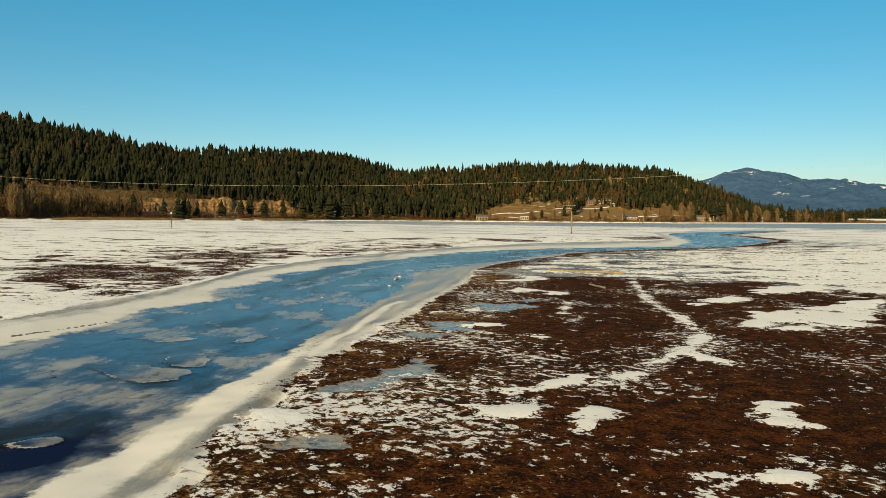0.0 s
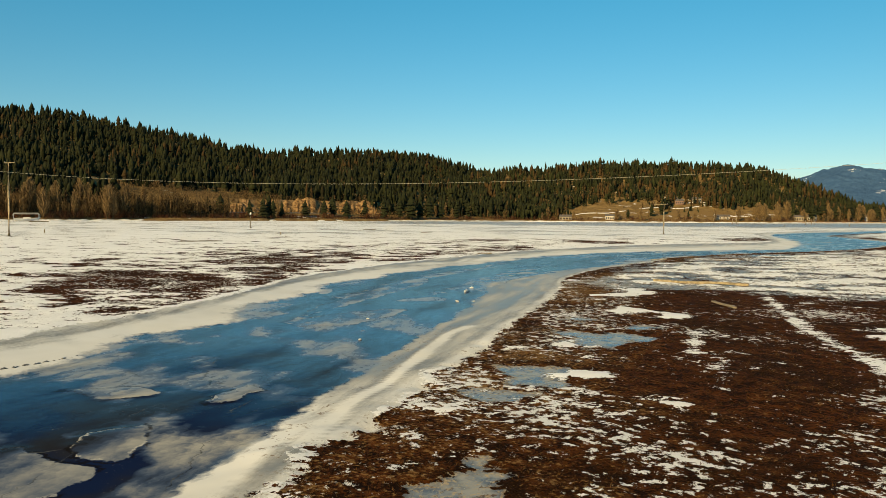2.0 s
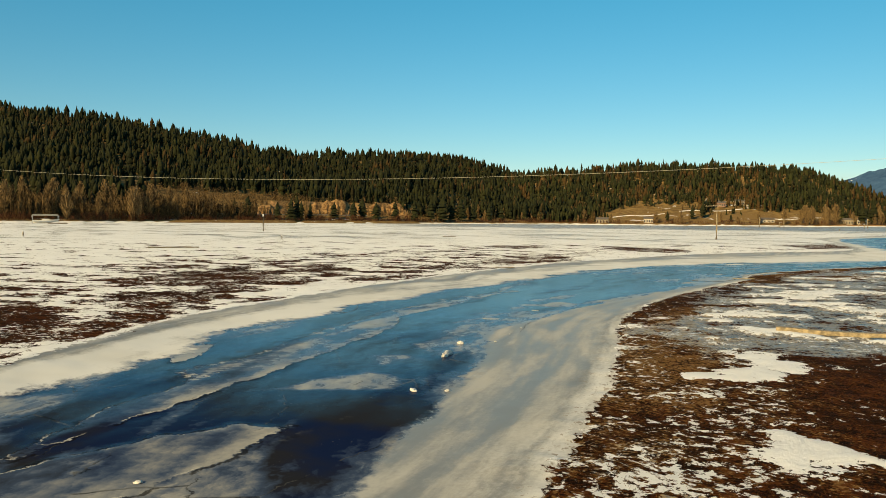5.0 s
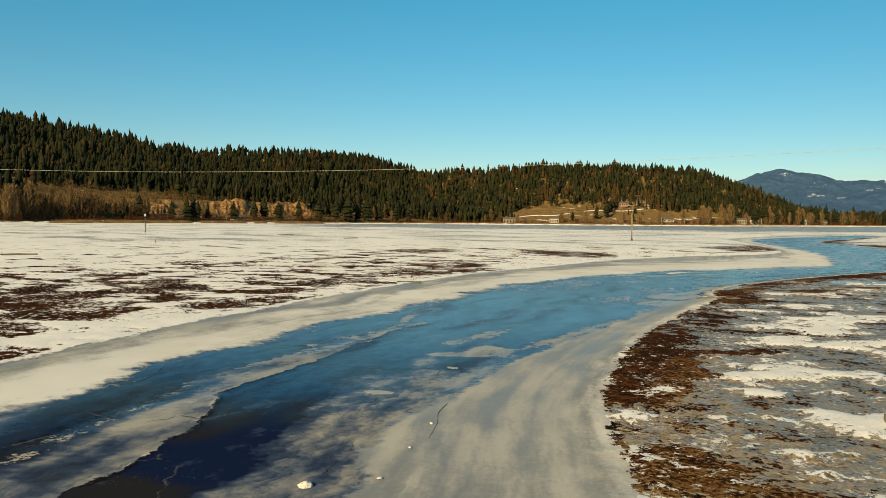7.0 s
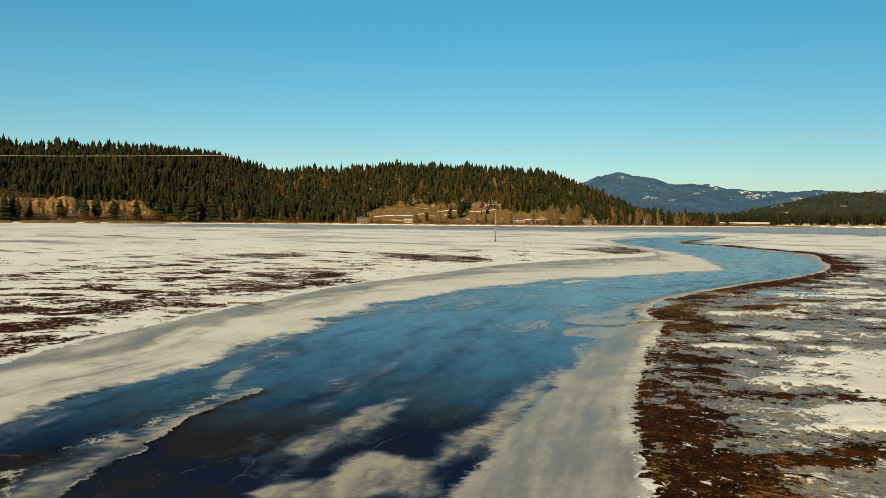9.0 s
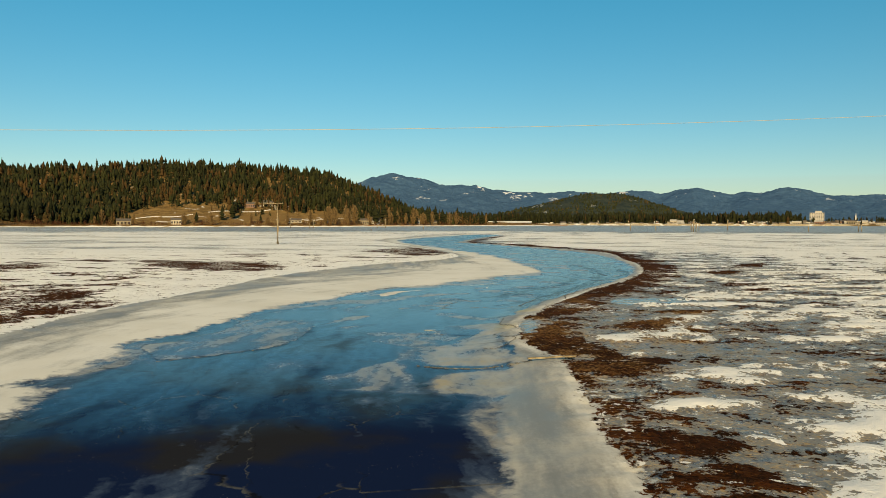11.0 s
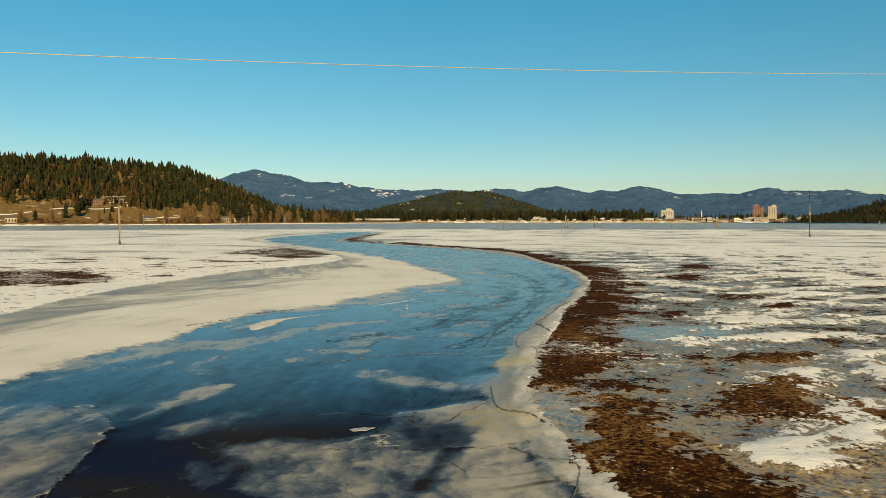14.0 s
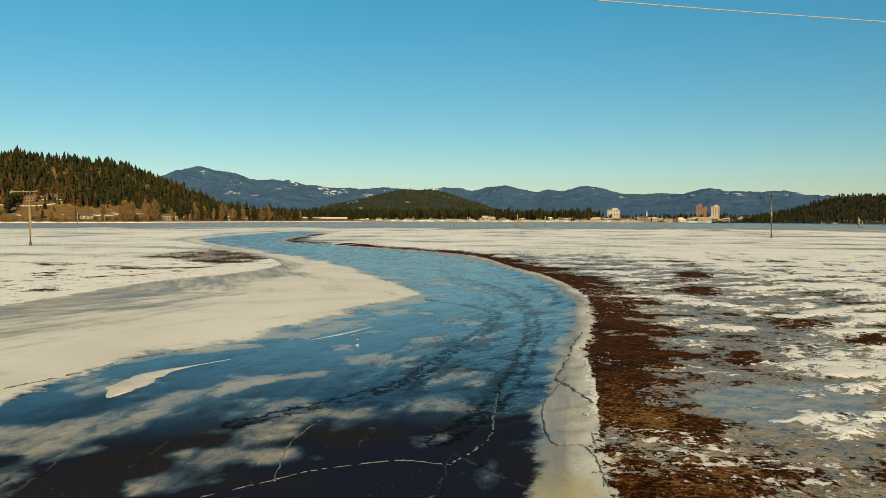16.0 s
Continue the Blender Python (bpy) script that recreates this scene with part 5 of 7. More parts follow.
CHROME = simple("galvanised_metal", (0.5, 0.5, 0.5), 0.35, 0.1, 3.0, 0.8)
ROAD = simple("shore_road_asphalt", (0.07, 0.068, 0.065), 0.9, 0.2, 0.4)


def part(name, bm, mat, parent, label="", smooth=False):
    me = bpy.data.meshes.new(name)
    bm.to_mesh(me)
    bm.free()
    me.materials.append(mat)
    if smooth:
        me.polygons.foreach_set("use_smooth", np.ones(len(me.polygons), bool))
    ob = new(name, me)
    ob.parent = parent
    if label:
        tagged(ob, label)
    return ob


def box(w, d, h, x=0, y=0, z=0, bevel=0.0, turn=None):
    bm = bmesh.new()
    bmesh.ops.create_cube(bm, size=1, matrix=Matrix.Translation((x, y, z + h / 2)) @ (turn or Matrix()) @ Matrix.Diagonal((w, d, h, 1)))
    if bevel:
        bmesh.ops.bevel(bm, geom=bm.edges[:], offset=bevel, segments=2, profile=0.6, affect="EDGES")
    return bm


def tube(points, radii, sides=8, cap=True):
    """A round bar along points with a radius at each."""
    bm = bmesh.new()
    rings = []
    pts = [Vector(p) for p in points]
    for k, p in enumerate(pts):
        d = (pts[min(k + 1, len(pts) - 1)] - pts[max(k - 1, 0)]).normalized()
        q = d.to_track_quat("Z", "Y")
        rings.append([bm.verts.new(p + q @ Vector((radii[k] * math.cos(2 * math.pi * j / sides), radii[k] * math.sin(2 * math.pi * j / sides), 0))) for j in range(sides)])
    for a, b in zip(rings, rings[1:]):
        for j in range(sides):
            bm.faces.new((a[j], a[(j + 1) % sides], b[(j + 1) % sides], b[j]))
    if cap:
        bm.faces.new(rings[0][::-1])
        bm.faces.new(rings[-1])
    return bm


def empty(name, m, label, category, group=""):
    ob = new(name)
    ob.matrix_world = m
    return tagged(ob, label, category, group)


def gz(x, y):
    """Height of the ground sheet near a place."""
    i, j = int(np.clip(np.searchsorted(GX, x), 1, len(GX) - 1)), int(np.clip(np.searchsorted(GY, y), 1, len(GY) - 1))
    return float(height[j * len(GX) + i])


# ---------------------------------------------------------------- poles, pilings and wire
def utility_pole(x, y, h, label, arm=0.0, tilt=0.0, turn=0.0, radius=0.15, mat=WOOD, cap=False, shift=0.15):
    p = empty("utility_pole", pose(x, y, gz(x, y) - 0.1, 0, tilt, turn), label, "utility pole")
    part("shaft", tube([(0, 0, -0.3), (0.01, 0, h * 0.35), (-0.02, 0.01, h * 0.7), (0, 0, h)], [radius, radius * 0.92, radius * 0.8, radius * 0.68], 10), mat, p, smooth=True)
    part("base_collar", tube([(0, 0, 0), (0, 0, 0.35), (0, 0, 0.7)], [radius * 1.22, radius * 1.15, radius * 1.02], 10), OLDWOOD, p)
    if arm:
        a = part("crossarm", box(arm, 0.14, 0.16, shift, 0.18, h - 0.12, 0.02, Matrix.Rotation(radians(-2), 4, "Y")), mat, p)
        for k in (-0.42, 0.0, 0.45):
            part("insulator", tube([(shift + k * arm, 0.18, h + 0.02), (shift + k * arm, 0.18, h + 0.12), (shift + k * arm, 0.18, h + 0.22)], [0.05, 0.07, 0.03], 8), GREY, a)
        part("guard_band", tube([(0, 0, h * 0.52), (0, 0, h * 0.60)], [radius * 1.05, radius * 1.02], 10), BOARD, p, "pale wooden splice band")
    if cap:
        part("cap_box", box(0.5, 0.45, 0.9, 0, 0, h - 0.7, 0.06), WHITE, p, "white box at the pole head")
    return p


utility_pole(-146, 218.6, 10.0, "weathered wooden pole with a bare crossarm standing on the ice", arm=5.0, turn=14, radius=0.24, shift=-1.1)
utility_pole(9.8, 327.9, 12.8, "bare dark wooden pole standing on the snowy ice", radius=0.26, mat=OLDWOOD, tilt=-0.8, arm=2.6, shift=0.7)
utility_pole(-286.7, 132.5, 6.4, "short wooden pole with a white box on its head", radius=0.22, mat=OLDWOOD, cap=True)
utility_pole(-189.3, 34.1, 17.4, "tall wooden power pole carrying the overhead wire", arm=2.4, turn=58, radius=0.24, tilt=0.4)


def overhead_wire():
    c, s = math.cos(radians(-32)), math.sin(radians(-32))
    pts = []
    for k in range(81):
        q = -142 + 210 * k / 80
        v = (q + 20.9) / 100
        pts.append((s * 125 + c * q, c * 125 - s * q, 11.18 + 1.297 * v + 3.697 * v * v))
    ob = part("power_line", tube(pts, [0.018] * len(pts), 6), WIRE, None, smooth=True)
    return tagged(ob, "single bright overhead wire sagging across the marsh", "wire")


overhead_wire()
utility_pole(-8.6, 142.0, 15.4, "tall wooden power pole carrying the overhead wire", arm=2.4, turn=58, radius=0.2)


def piling(x, y, h, r):
    p = empty("piling", pose(x, y, gz(x, y) - 0.1, random.uniform(-2, 2), random.uniform(-2, 2), random.uniform(0, 360)), "weathered wooden piling frozen into the lake ice", "piling", "pilings in the lake ice")
    part("post", tube([(0, 0, -0.3), (0, 0, h * 0.5), (0.03, 0, h)], [r, r * 0.95, r * 0.85], 9), WOOD, p, smooth=True)
    part("snow_cap", tube([(0.03, 0, h - 0.02), (0.03, 0, h + 0.1), (0.03, 0, h + 0.16)], [r * 0.95, r * 0.8, r * 0.3], 9), SNOW, p)
    return p


LAKE_PILINGS = [(-478, 718, 10, 0.4), (-461, 733, 8, 0.4), (-464, 730, 5, 0.35), (-398, 770, 9, 0.4), (-402, 772, 4, 0.4), (-406, 768, 4, 0.35), (-82, 646, 5, 0.3), (127, 983, 7, 0.45),
                   (157, 685, 6.5, 0.4), (160, 688, 5, 0.4), (205, 700, 5, 0.4), (-123.1, 600.8, 5.0, 0.35), (-107.4, 609.3, 3.6, 0.3), (-80.4, 583.6, 8.2, 0.4), (-79, 585, 6.0, 0.4), (-82, 585.5, 5, 0.35), (-66.9, 737.1, 8.5, 0.4),
                   (-10.8, 640, 4.0, 0.35), (23.1, 680.6, 7.5, 0.4), (25, 682, 4.5, 0.35)]
NEAR_PILINGS = [(197.7, 901.5, 5, 0.4), (224.6, 881.9, 9.0, 0.45), (291.7, 1001.4, 8.0, 0.45),
                   (-290.4, 626.1, 2.6, 0.35), (-271.3, 501.6, 1.6, 0.3), (-213.4, 45.2, 1.3, 0.16), (-174, 96, 1.0, 0.12)]
for x, y, h, r in LAKE_PILINGS + NEAR_PILINGS:
    piling(x, y, h, r)


# ---------------------------------------------------------------- driftwood, snow lumps and floes
def driftwood(a, b, w, h, label, mat=BOARD, lift=0.0):
    ax, ay = a
    bx, by = b
    n = math.hypot(bx - ax, by - ay)
    bm = box(n, w, h, 0, 0, 0, min(w, h) * 0.18)
    bmesh.ops.subdivide_edges(bm, edges=[e for e in bm.edges if e.calc_length() > n * 0.5], cuts=9)
    for v in bm.verts:
        v.co.z += 0.03 * math.sin(v.co.x * 1.3) + 0.012 * noise.noise(v.co * 2)
        v.co.y += 0.06 * noise.noise(Vector((v.co.x * 0.6, 0, 3)))
    ob = part("driftwood", bm, mat, None)
    ob.matrix_world = pose((ax + bx) / 2, (ay + by) / 2, gz((ax + bx) / 2, (ay + by) / 2) + lift, 0, 0, math.degrees(math.atan2(by - ay, bx - ax)))
    return tagged(ob, label, "driftwood")


driftwood((-21.6, 60.9), (-15.3, 64.3), 0.36, 0.20, "long bleached yellow timber lying on snow and sod")
driftwood((-9.8, 52.0), (-6.8, 49.8), 0.20, 0.10, "short bleached plank lying on brown sod")
driftwood((-43.7, 87.6), (-42.1, 88.5), 0.10, 0.06, "pale plank frozen into the creek bank ice", lift=0.03)
driftwood((-66, 77.8), (-63.8, 78.6), 0.14, 0.10, "small dark branch on the snow", OLDWOOD)
driftwood((-131.2, 56.4), (-130.0, 64.3), 0.35, 0.2, "weathered drift log lying on the snowfield", OLDWOOD)
driftwood((-191.2, 152.6), (-189.8, 156.2), 0.28, 0.25, "weathered drift log lying on the snowfield", OLDWOOD)
driftwood((-242.8, 160.5), (-241.4, 165.3), 0.28, 0.25, "weathered drift log far out on the snowfield", OLDWOOD)


def lump(x, y, a, b, h, turn, label, name="snow_lump", mat=SNOW, rough=0.25, seed=0.0, sub=4):
    bm = bmesh.new()
    bmesh.ops.create_icosphere(bm, subdivisions=sub, radius=1)
    for v in bm.verts:
        n = noise.fractal(v.co * 1.7 + Vector((seed, seed, 0)), 1.0, 2.0, 4)
        v.co *= 1 + rough * n
        v.co.z = max(v.co.z, -0.25)
        v.co = Vector((v.co.x * a, v.co.y * b, v.co.z * h))
    ob = part(name, bm, mat, None, smooth=True)
    ob.matrix_world = pose(x, y, gz(x, y) + 0.02, 0, 0, turn)
    return tagged(ob, label, "snow lump")


lump(-27.6, 47.0, 0.15, 0.11, 0.10, 70, "rounded lump of snow on the grey creek ice", mat=DRIFT, seed=1)
lump(-25.5, 44.9, 0.55, 0.13, 0.13, 128, "narrow lump of snow on the grey creek ice", mat=DRIFT, rough=0.5, seed=4)
def snow_drift(points, widths, h, label, seed=0):
    """A low wind-blown drift: domed across, with a ragged outline that thins to nothing at both ends."""
    line = smooth_line(points, 9)
    bm = bmesh.new()
    n = len(line)
    rows_ = []
    for k, p in enumerate(line):
        a, b = line[max(k - 1, 0)], line[min(k + 1, n - 1)]
        d = Vector((b[0] - a[0], b[1] - a[1], 0)).normalized()
        side = Vector((-d.y, d.x, 0))
        w = np.interp(k / (n - 1), np.linspace(0, 1, len(widths)), widths)
        row = []
        for q in (-1, -0.8, -0.4, 0, 0.4, 0.8, 1):
            rag = 1 + 0.5 * noise.noise(Vector((k * 0.35, q * 2.0, seed))) + 0.25 * noise.noise(Vector((k * 1.3, q * 3.0, seed + 5)))
            x, y = p[0] + side.x * q * w * rag, p[1] + side.y * q * w * rag
            z = -0.02 if abs(q) == 1 else h * min(1, w / 0.5) * (1 - q * q) * (1 + 0.5 * noise.noise(Vector((k * 0.8, q * 2, seed + 9))))
            row.append(bm.verts.new((x, y, gz(x, y) + z)))
        rows_.append(row)
    for a, b in zip(rows_, rows_[1:]):
        for k in range(6):
            bm.faces.new((a[k], a[k + 1], b[k + 1], b[k]))
    bmesh.ops.recalc_face_normals(bm, faces=bm.faces[:])
    ob = part("snow_drift", bm, DRIFT, None, smooth=True)
    tagged(ob, label, "snow drift")


snow_drift([(-61.8, 110.7), (-62.2, 112.6), (-62.2, 114.6), (-61.0, 117.2)], (0.05, 0.55, 0.6, 0.45, 0.08, 0.03), 0.07, "long white snowdrift lying on the creek ice", 3)
snow_drift([(-59.6, 122.0), (-58.6, 124.6), (-58.0, 126.8)], (0.03, 0.14, 0.10, 0.03), 0.03, "thin white snow streak on the creek ice", 8)
for x, y, a in ((-20.6, 40.4, 0.22), (-20.0, 41.3, 0.15), (-16.1, 31.2, 0.12), (-10.4, 27.5, 0.15), (-26.9, 48.4, 0.09), (-28.2, 50.2, 0.08), (-29.6, 52.0, 0.1), (-57.2, 121.0, 0.12), (-57.6, 122.5, 0.1)):
    lump(x, y, a * 0.7, a * 0.45, a * 0.3, random.uniform(0, 180), "small chunk of white ice on the creek", "ice_chunk", mat=DRIFT, seed=x, rough=0.5, sub=3)


def floe(x, y, a, b, turn, seed, label="thin plate of milky ice with a raised edge"):
    r_ = random.Random(seed)
    bm = bmesh.new()
    n = 22
    rim_ = [(1 + 0.45 * noise.noise(Vector((2.2 * math.cos(t), 2.2 * math.sin(t), seed))) + r_.uniform(-0.12, 0.12)) for t in (2 * math.pi * k / n for k in range(n))]
    top = [bm.verts.new((a * rim_[k] * math.cos(2 * math.pi * k / n), b * rim_[k] * math.sin(2 * math.pi * k / n), 0.010)) for k in range(n)]
    low = [bm.verts.new((v.co.x * 1.02, v.co.y * 1.02, -0.05)) for v in top]
    ins = [bm.verts.new((v.co.x * 0.93, v.co.y * 0.90, 0.006)) for v in top]
    for k in range(n):
        q = (k + 1) % n
        bm.faces.new((low[k], low[q], top[q], top[k]))
        bm.faces.new((top[k], top[q], ins[q], ins[k]))
    bm.faces.new(ins)
    ob = part("ice_floe", bm, ICEW, None)
    ob.matrix_world = pose(x, y, gz(x, y) + 0.005, 0, 0, turn)
    return tagged(ob, label, "ice floe", "ice floes in the creek")


for k, (x, y, a, b, t) in enumerate(((-33.9, 53.3, 0.45, 0.24, 40), (-35.6, 57.9, 0.22, 0.12, 20), (-51.2, 95.5, 0.28, 0.12, 30))):
    floe(x, y, a, b, t, k)


# ---------------------------------------------------------------- shore trees
def twig_material(name, low, high):
    m = Mat(name)
    col = m.mix(m.island(), low, high)
    return m.set(col, 0.9, spec=0.1)


TWIGS = twig_material("bare_twigs", (0.075, 0.048, 0.022), (0.25, 0.165, 0.078))
# darker copy of the bare twigs: shade inside the western thickets, as colour
SHADETWIGS = twig_material("shaded_bare_twigs", (0.020, 0.013, 0.006), (0.165, 0.105, 0.048))
# reddish willow, its colour deepened to carry the shadow low along the shore
REDTWIGS = twig_material("shaded_willow_twigs", (0.030, 0.012, 0.007), (0.105, 0.043, 0.020))


def twig_fan(rng_, count, spread=0.30, base=0.12, thin=1.0):
    """Bare limbs and twigs of a tree one unit tall: thin blades that rise and spread through an egg-shaped crown."""
    co, tri = [], []
    for _ in range(count):
        a = rng_.uniform(0, 2 * math.pi)
        z = base + (0.97 - base) * rng_.uniform(0, 1) ** 0.8
        f = (z - base) / (0.97 - base)
        girth = spread * (0.35 + 1.9 * f - 2.05 * f * f)
        rad = girth * math.sqrt(rng_.uniform(0, 1))
        ln = rng_.uniform(0.08, 0.20) * (1.1 - 0.5 * f)
        q = np.array([rad * math.cos(a), rad * math.sin(a), z])
        p = q - np.array([0.45 * ln * math.cos(a), 0.45 * ln * math.sin(a), ln])
        w = rng_.uniform(0.003, 0.008) * thin
        b = rng_.uniform(0, 6.28)
        side = np.array([math.cos(b), math.sin(b), 0]) * w
        n = len(co)
        co += [p - side, p + side, q + side * 0.8, q - side * 0.8]
        tri += [(n, n + 1, n + 2), (n, n + 2, n + 3)]
        if rng_.uniform() < 0.18:
            n = len(co)
            co += [np.array([-w, 0, z * 0.5]), np.array([w, 0, z * 0.5]), q]
            tri += [(n, n + 1, n + 2)]
    return np.array(co), np.array(tri)


def tree_thing(name, m, label, crown, crown_mat, trunk_r, lean, group):
    """A tree one unit tall."""
    t = empty(name, m, label, "tree", group)
    part("trunk", tube([(0, 0, -0.03), (lean * 0.3, 0, 0.3), (lean, 0, 0.92)], [trunk_r, trunk_r * 0.7, trunk_r * 0.15], 7), BARK, t, smooth=True)
    c = raw_mesh("crown", crown[0], crown[1], None, crown_mat, smooth=False)
    c.parent = t
    return t


rt = np.random.RandomState(9)
BARE_SRC = [tree_thing("cottonwood", pose(0, 0, -60), "bare tan cottonwood tree on the lake shore", twig_fan(rt, 420, sp * 0.8), TWIGS, 0.014, 0.02, "bare shore trees") for sp in (0.26, 0.34, 0.22, 0.30)]
CON_SRC = [tree_thing("pine", pose(0, 0, -60), "dark green pine standing on the shore", conifer_template(rt, 6, q), NEEDLES, 0.016, 0.0, "shore pines") for q in (0.1, 0.5, 0.8, 0.3)]


def polar(hill, az, d):
    r = float(hill.shore(az)) + d
    return hill.view[0] + r * math.sin(radians(az)), hill.view[1] + r * math.cos(radians(az))


used = set()


def plant(src, hill, az, d, h, wide=1.0):
    x, y = polar(hill, az, d)
    z = float(hill.height(np.array([x]), np.array([y]))[0])
    m = pose(x, y, z - 0.3, 0, 0, random.uniform(0, 360)) @ Matrix.Diagonal((h * wide, h * wide, h, 1))
    if src.name not in used:
        used.add(src.name)
        src.matrix_basis = m
        return src
    ob = copy_thing(src, m)
    ob.matrix_basis = m
    return ob


random.seed(21)
for k in range(64):
    az = random.uniform(-92, -74) if k < 44 else random.uniform(-74, -50)
    plant(BARE_SRC[k % 4], WEST, az, random.uniform(6, 60), random.uniform(17, 31) if k < 44 else random.uniform(10, 18), random.uniform(0.9, 1.3))
for k in range(46):
    az = random.uniform(-50, -34) if k < 16 else random.uniform(-33, -20)
    plant(BARE_SRC[k % 4], EAST, az, random.uniform(4, 50), random.uniform(11, 18) if k < 16 else random.uniform(18, 30), random.uniform(1.0, 1.5))
for az, d, h in ((-67.6, 10, 24), (-67.2, 14, 27), (-66.9, 9, 22), (-66.3, 16, 20), (-71.5, 30, 20), (-70.6, 40, 22), (-63.2, 20, 22), (-62.6, 26, 26), (-61.6, 15, 22), 
                 (-58.8, 8, 27), (-57.6, 12, 30), (-56.8, 6, 31), (-56.1, 14, 33), (-55.4, 9, 30), (-54.6, 12, 28), (-53.4, 10, 26), (-52.5, 14, 25), (-68.6, 20, 20), (-64.6, 26, 20), (-60.2, 20, 24)):
    plant(CON_SRC[int(h) % 4], WEST, az, d, h, 1.35 + 0.35 * (int(az * 10) % 3))
for az, d, h in ((-38.9, 60, 20), (-38.2, 70, 22), (-40.6, 40, 14), (-36.3, 40, 12), (-28.2, 30, 30), (-27.6, 40, 34), (-26.8, 25, 30), (-26.0, 30, 38), (-25.4, 35, 30), (-24.4, 30, 34), (-23.8, 40, 36),
                 (-23.3, 30, 30), (-22.2, 30, 34), (-21.6, 40, 30), (-20.4, 40, 30), (-19.4, 40, 28)):
    plant(CON_SRC[int(h) % 4], EAST, az, d, h, 1.6)

for az, h in ((-71.6, 30), (-70.6, 25), (-70.1, 24), (-69.3, 23), (-68.2, 30), (-67.9, 25), (-73.4, 24), (-59.2, 24), (-52.9, 26), (-52.2, 28), (-54.0, 24)):
    plant(CON_SRC[int(h) % 4], WEST, az, float(WEST.crest(az) - WEST.shore(az)) - 25, h, 0.9)
for az, h in ((-46.8, 25), (-42.0, 22), (-41.0, 24), (-39.6, 22), (-40.2, 23)):
    plant(CON_SRC[int(h) % 4], EAST, az, float(EAST.crest(az) - EAST.shore(az)) - 15, h, 0.9)

# shrub thickets at the waterline
SHRUBS = [twig_fan(rt, 38, 0.42, 0.10, 2.4) for _ in range(5)]
ALDERS = [twig_fan(rt, 44, 0.17, 0.04, 1.7) for _ in range(6)]


def thicket(hill, name, az0, az1, count, d0, d1, tall, mat, label, seed, kinds=SHRUBS):
    r_ = np.random.RandomState(seed)
    az, d = r_.uniform(az0, az1, count), r_.uniform(d0, d1, count)
    r = hill.shore(az) + d
    x, y = hill.view[0] + r * np.sin(np.radians(az)), hill.view[1] + r * np.cos(np.radians(az))
    h = r_.uniform(*tall, count) * (0.7 + 0.6 * sstep(-0.2, 0.3, fbm(x / 40, y / 40, seed, 2)))
    scatter(name, kinds, np.stack([x, y, hill.height(x, y) - 0.2, h, r_.uniform(0.8, 1.4, count), r_.uniform(0, 6.28, count)], 1), mat, label, "shrubs")


thicket(WEST, "willow_thicket", -95, -48, 1700, 1, 16, (2.5, 6), REDTWIGS, "reddish bare willow shrubs along the waterline", 31)
thicket(WEST, "alder_thicket", -95, -70, 1000, 14, 58, (11, 22), SHADETWIGS, "tall tan bare alder thicket behind the shore", 32, ALDERS)
thicket(WEST, "brush_slope", -78, -60, 1200, 76, 215, (4, 9), SHADETWIGS, "tan bare brush on the foot of the hill", 33)
thicket(WEST, "bench_brush", -73, -50, 450, 16, 60, (3, 7), SHADETWIGS, "tan bare brush on the bench above the shore", 38)
thicket(EAST, "shore_brush", -52, -16, 1000, 2, 16, (2, 6), REDTWIGS, "reddish brown brush along the headland shore", 34)
thicket(EAST, "slope_brush", -34, -18, 220, 16, 60, (4, 9), TWIGS, "tan bare brush below the headland", 35)


def bare_slope(hill, name, az0, az1, count, seed):
    r_ = np.random.RandomState(seed)
    az, u = r_.uniform(az0, az1, count), r_.uniform(0.05, 1.0, count)
    r = hill.shore(az) + u * (hill.crest(az) - hill.shore(az))
    x, y = hill.view[0] + r * np.sin(np.radians(az)), hill.view[1] + r * np.cos(np.radians(az))
    scatter(name, SHRUBS, np.stack([x, y, hill.height(x, y) - 0.3, r_.uniform(5, 11, count), r_.uniform(0.8, 1.2, count), r_.uniform(0, 6.28, count)], 1), TWIGS,
            "leafless tan larches and brush among the conifers", "shrubs")


bare_slope(EAST, "east_larches", -52, -24, 420, 36)
bare_slope(WEST, "west_larches", -90, -50, 350, 37)


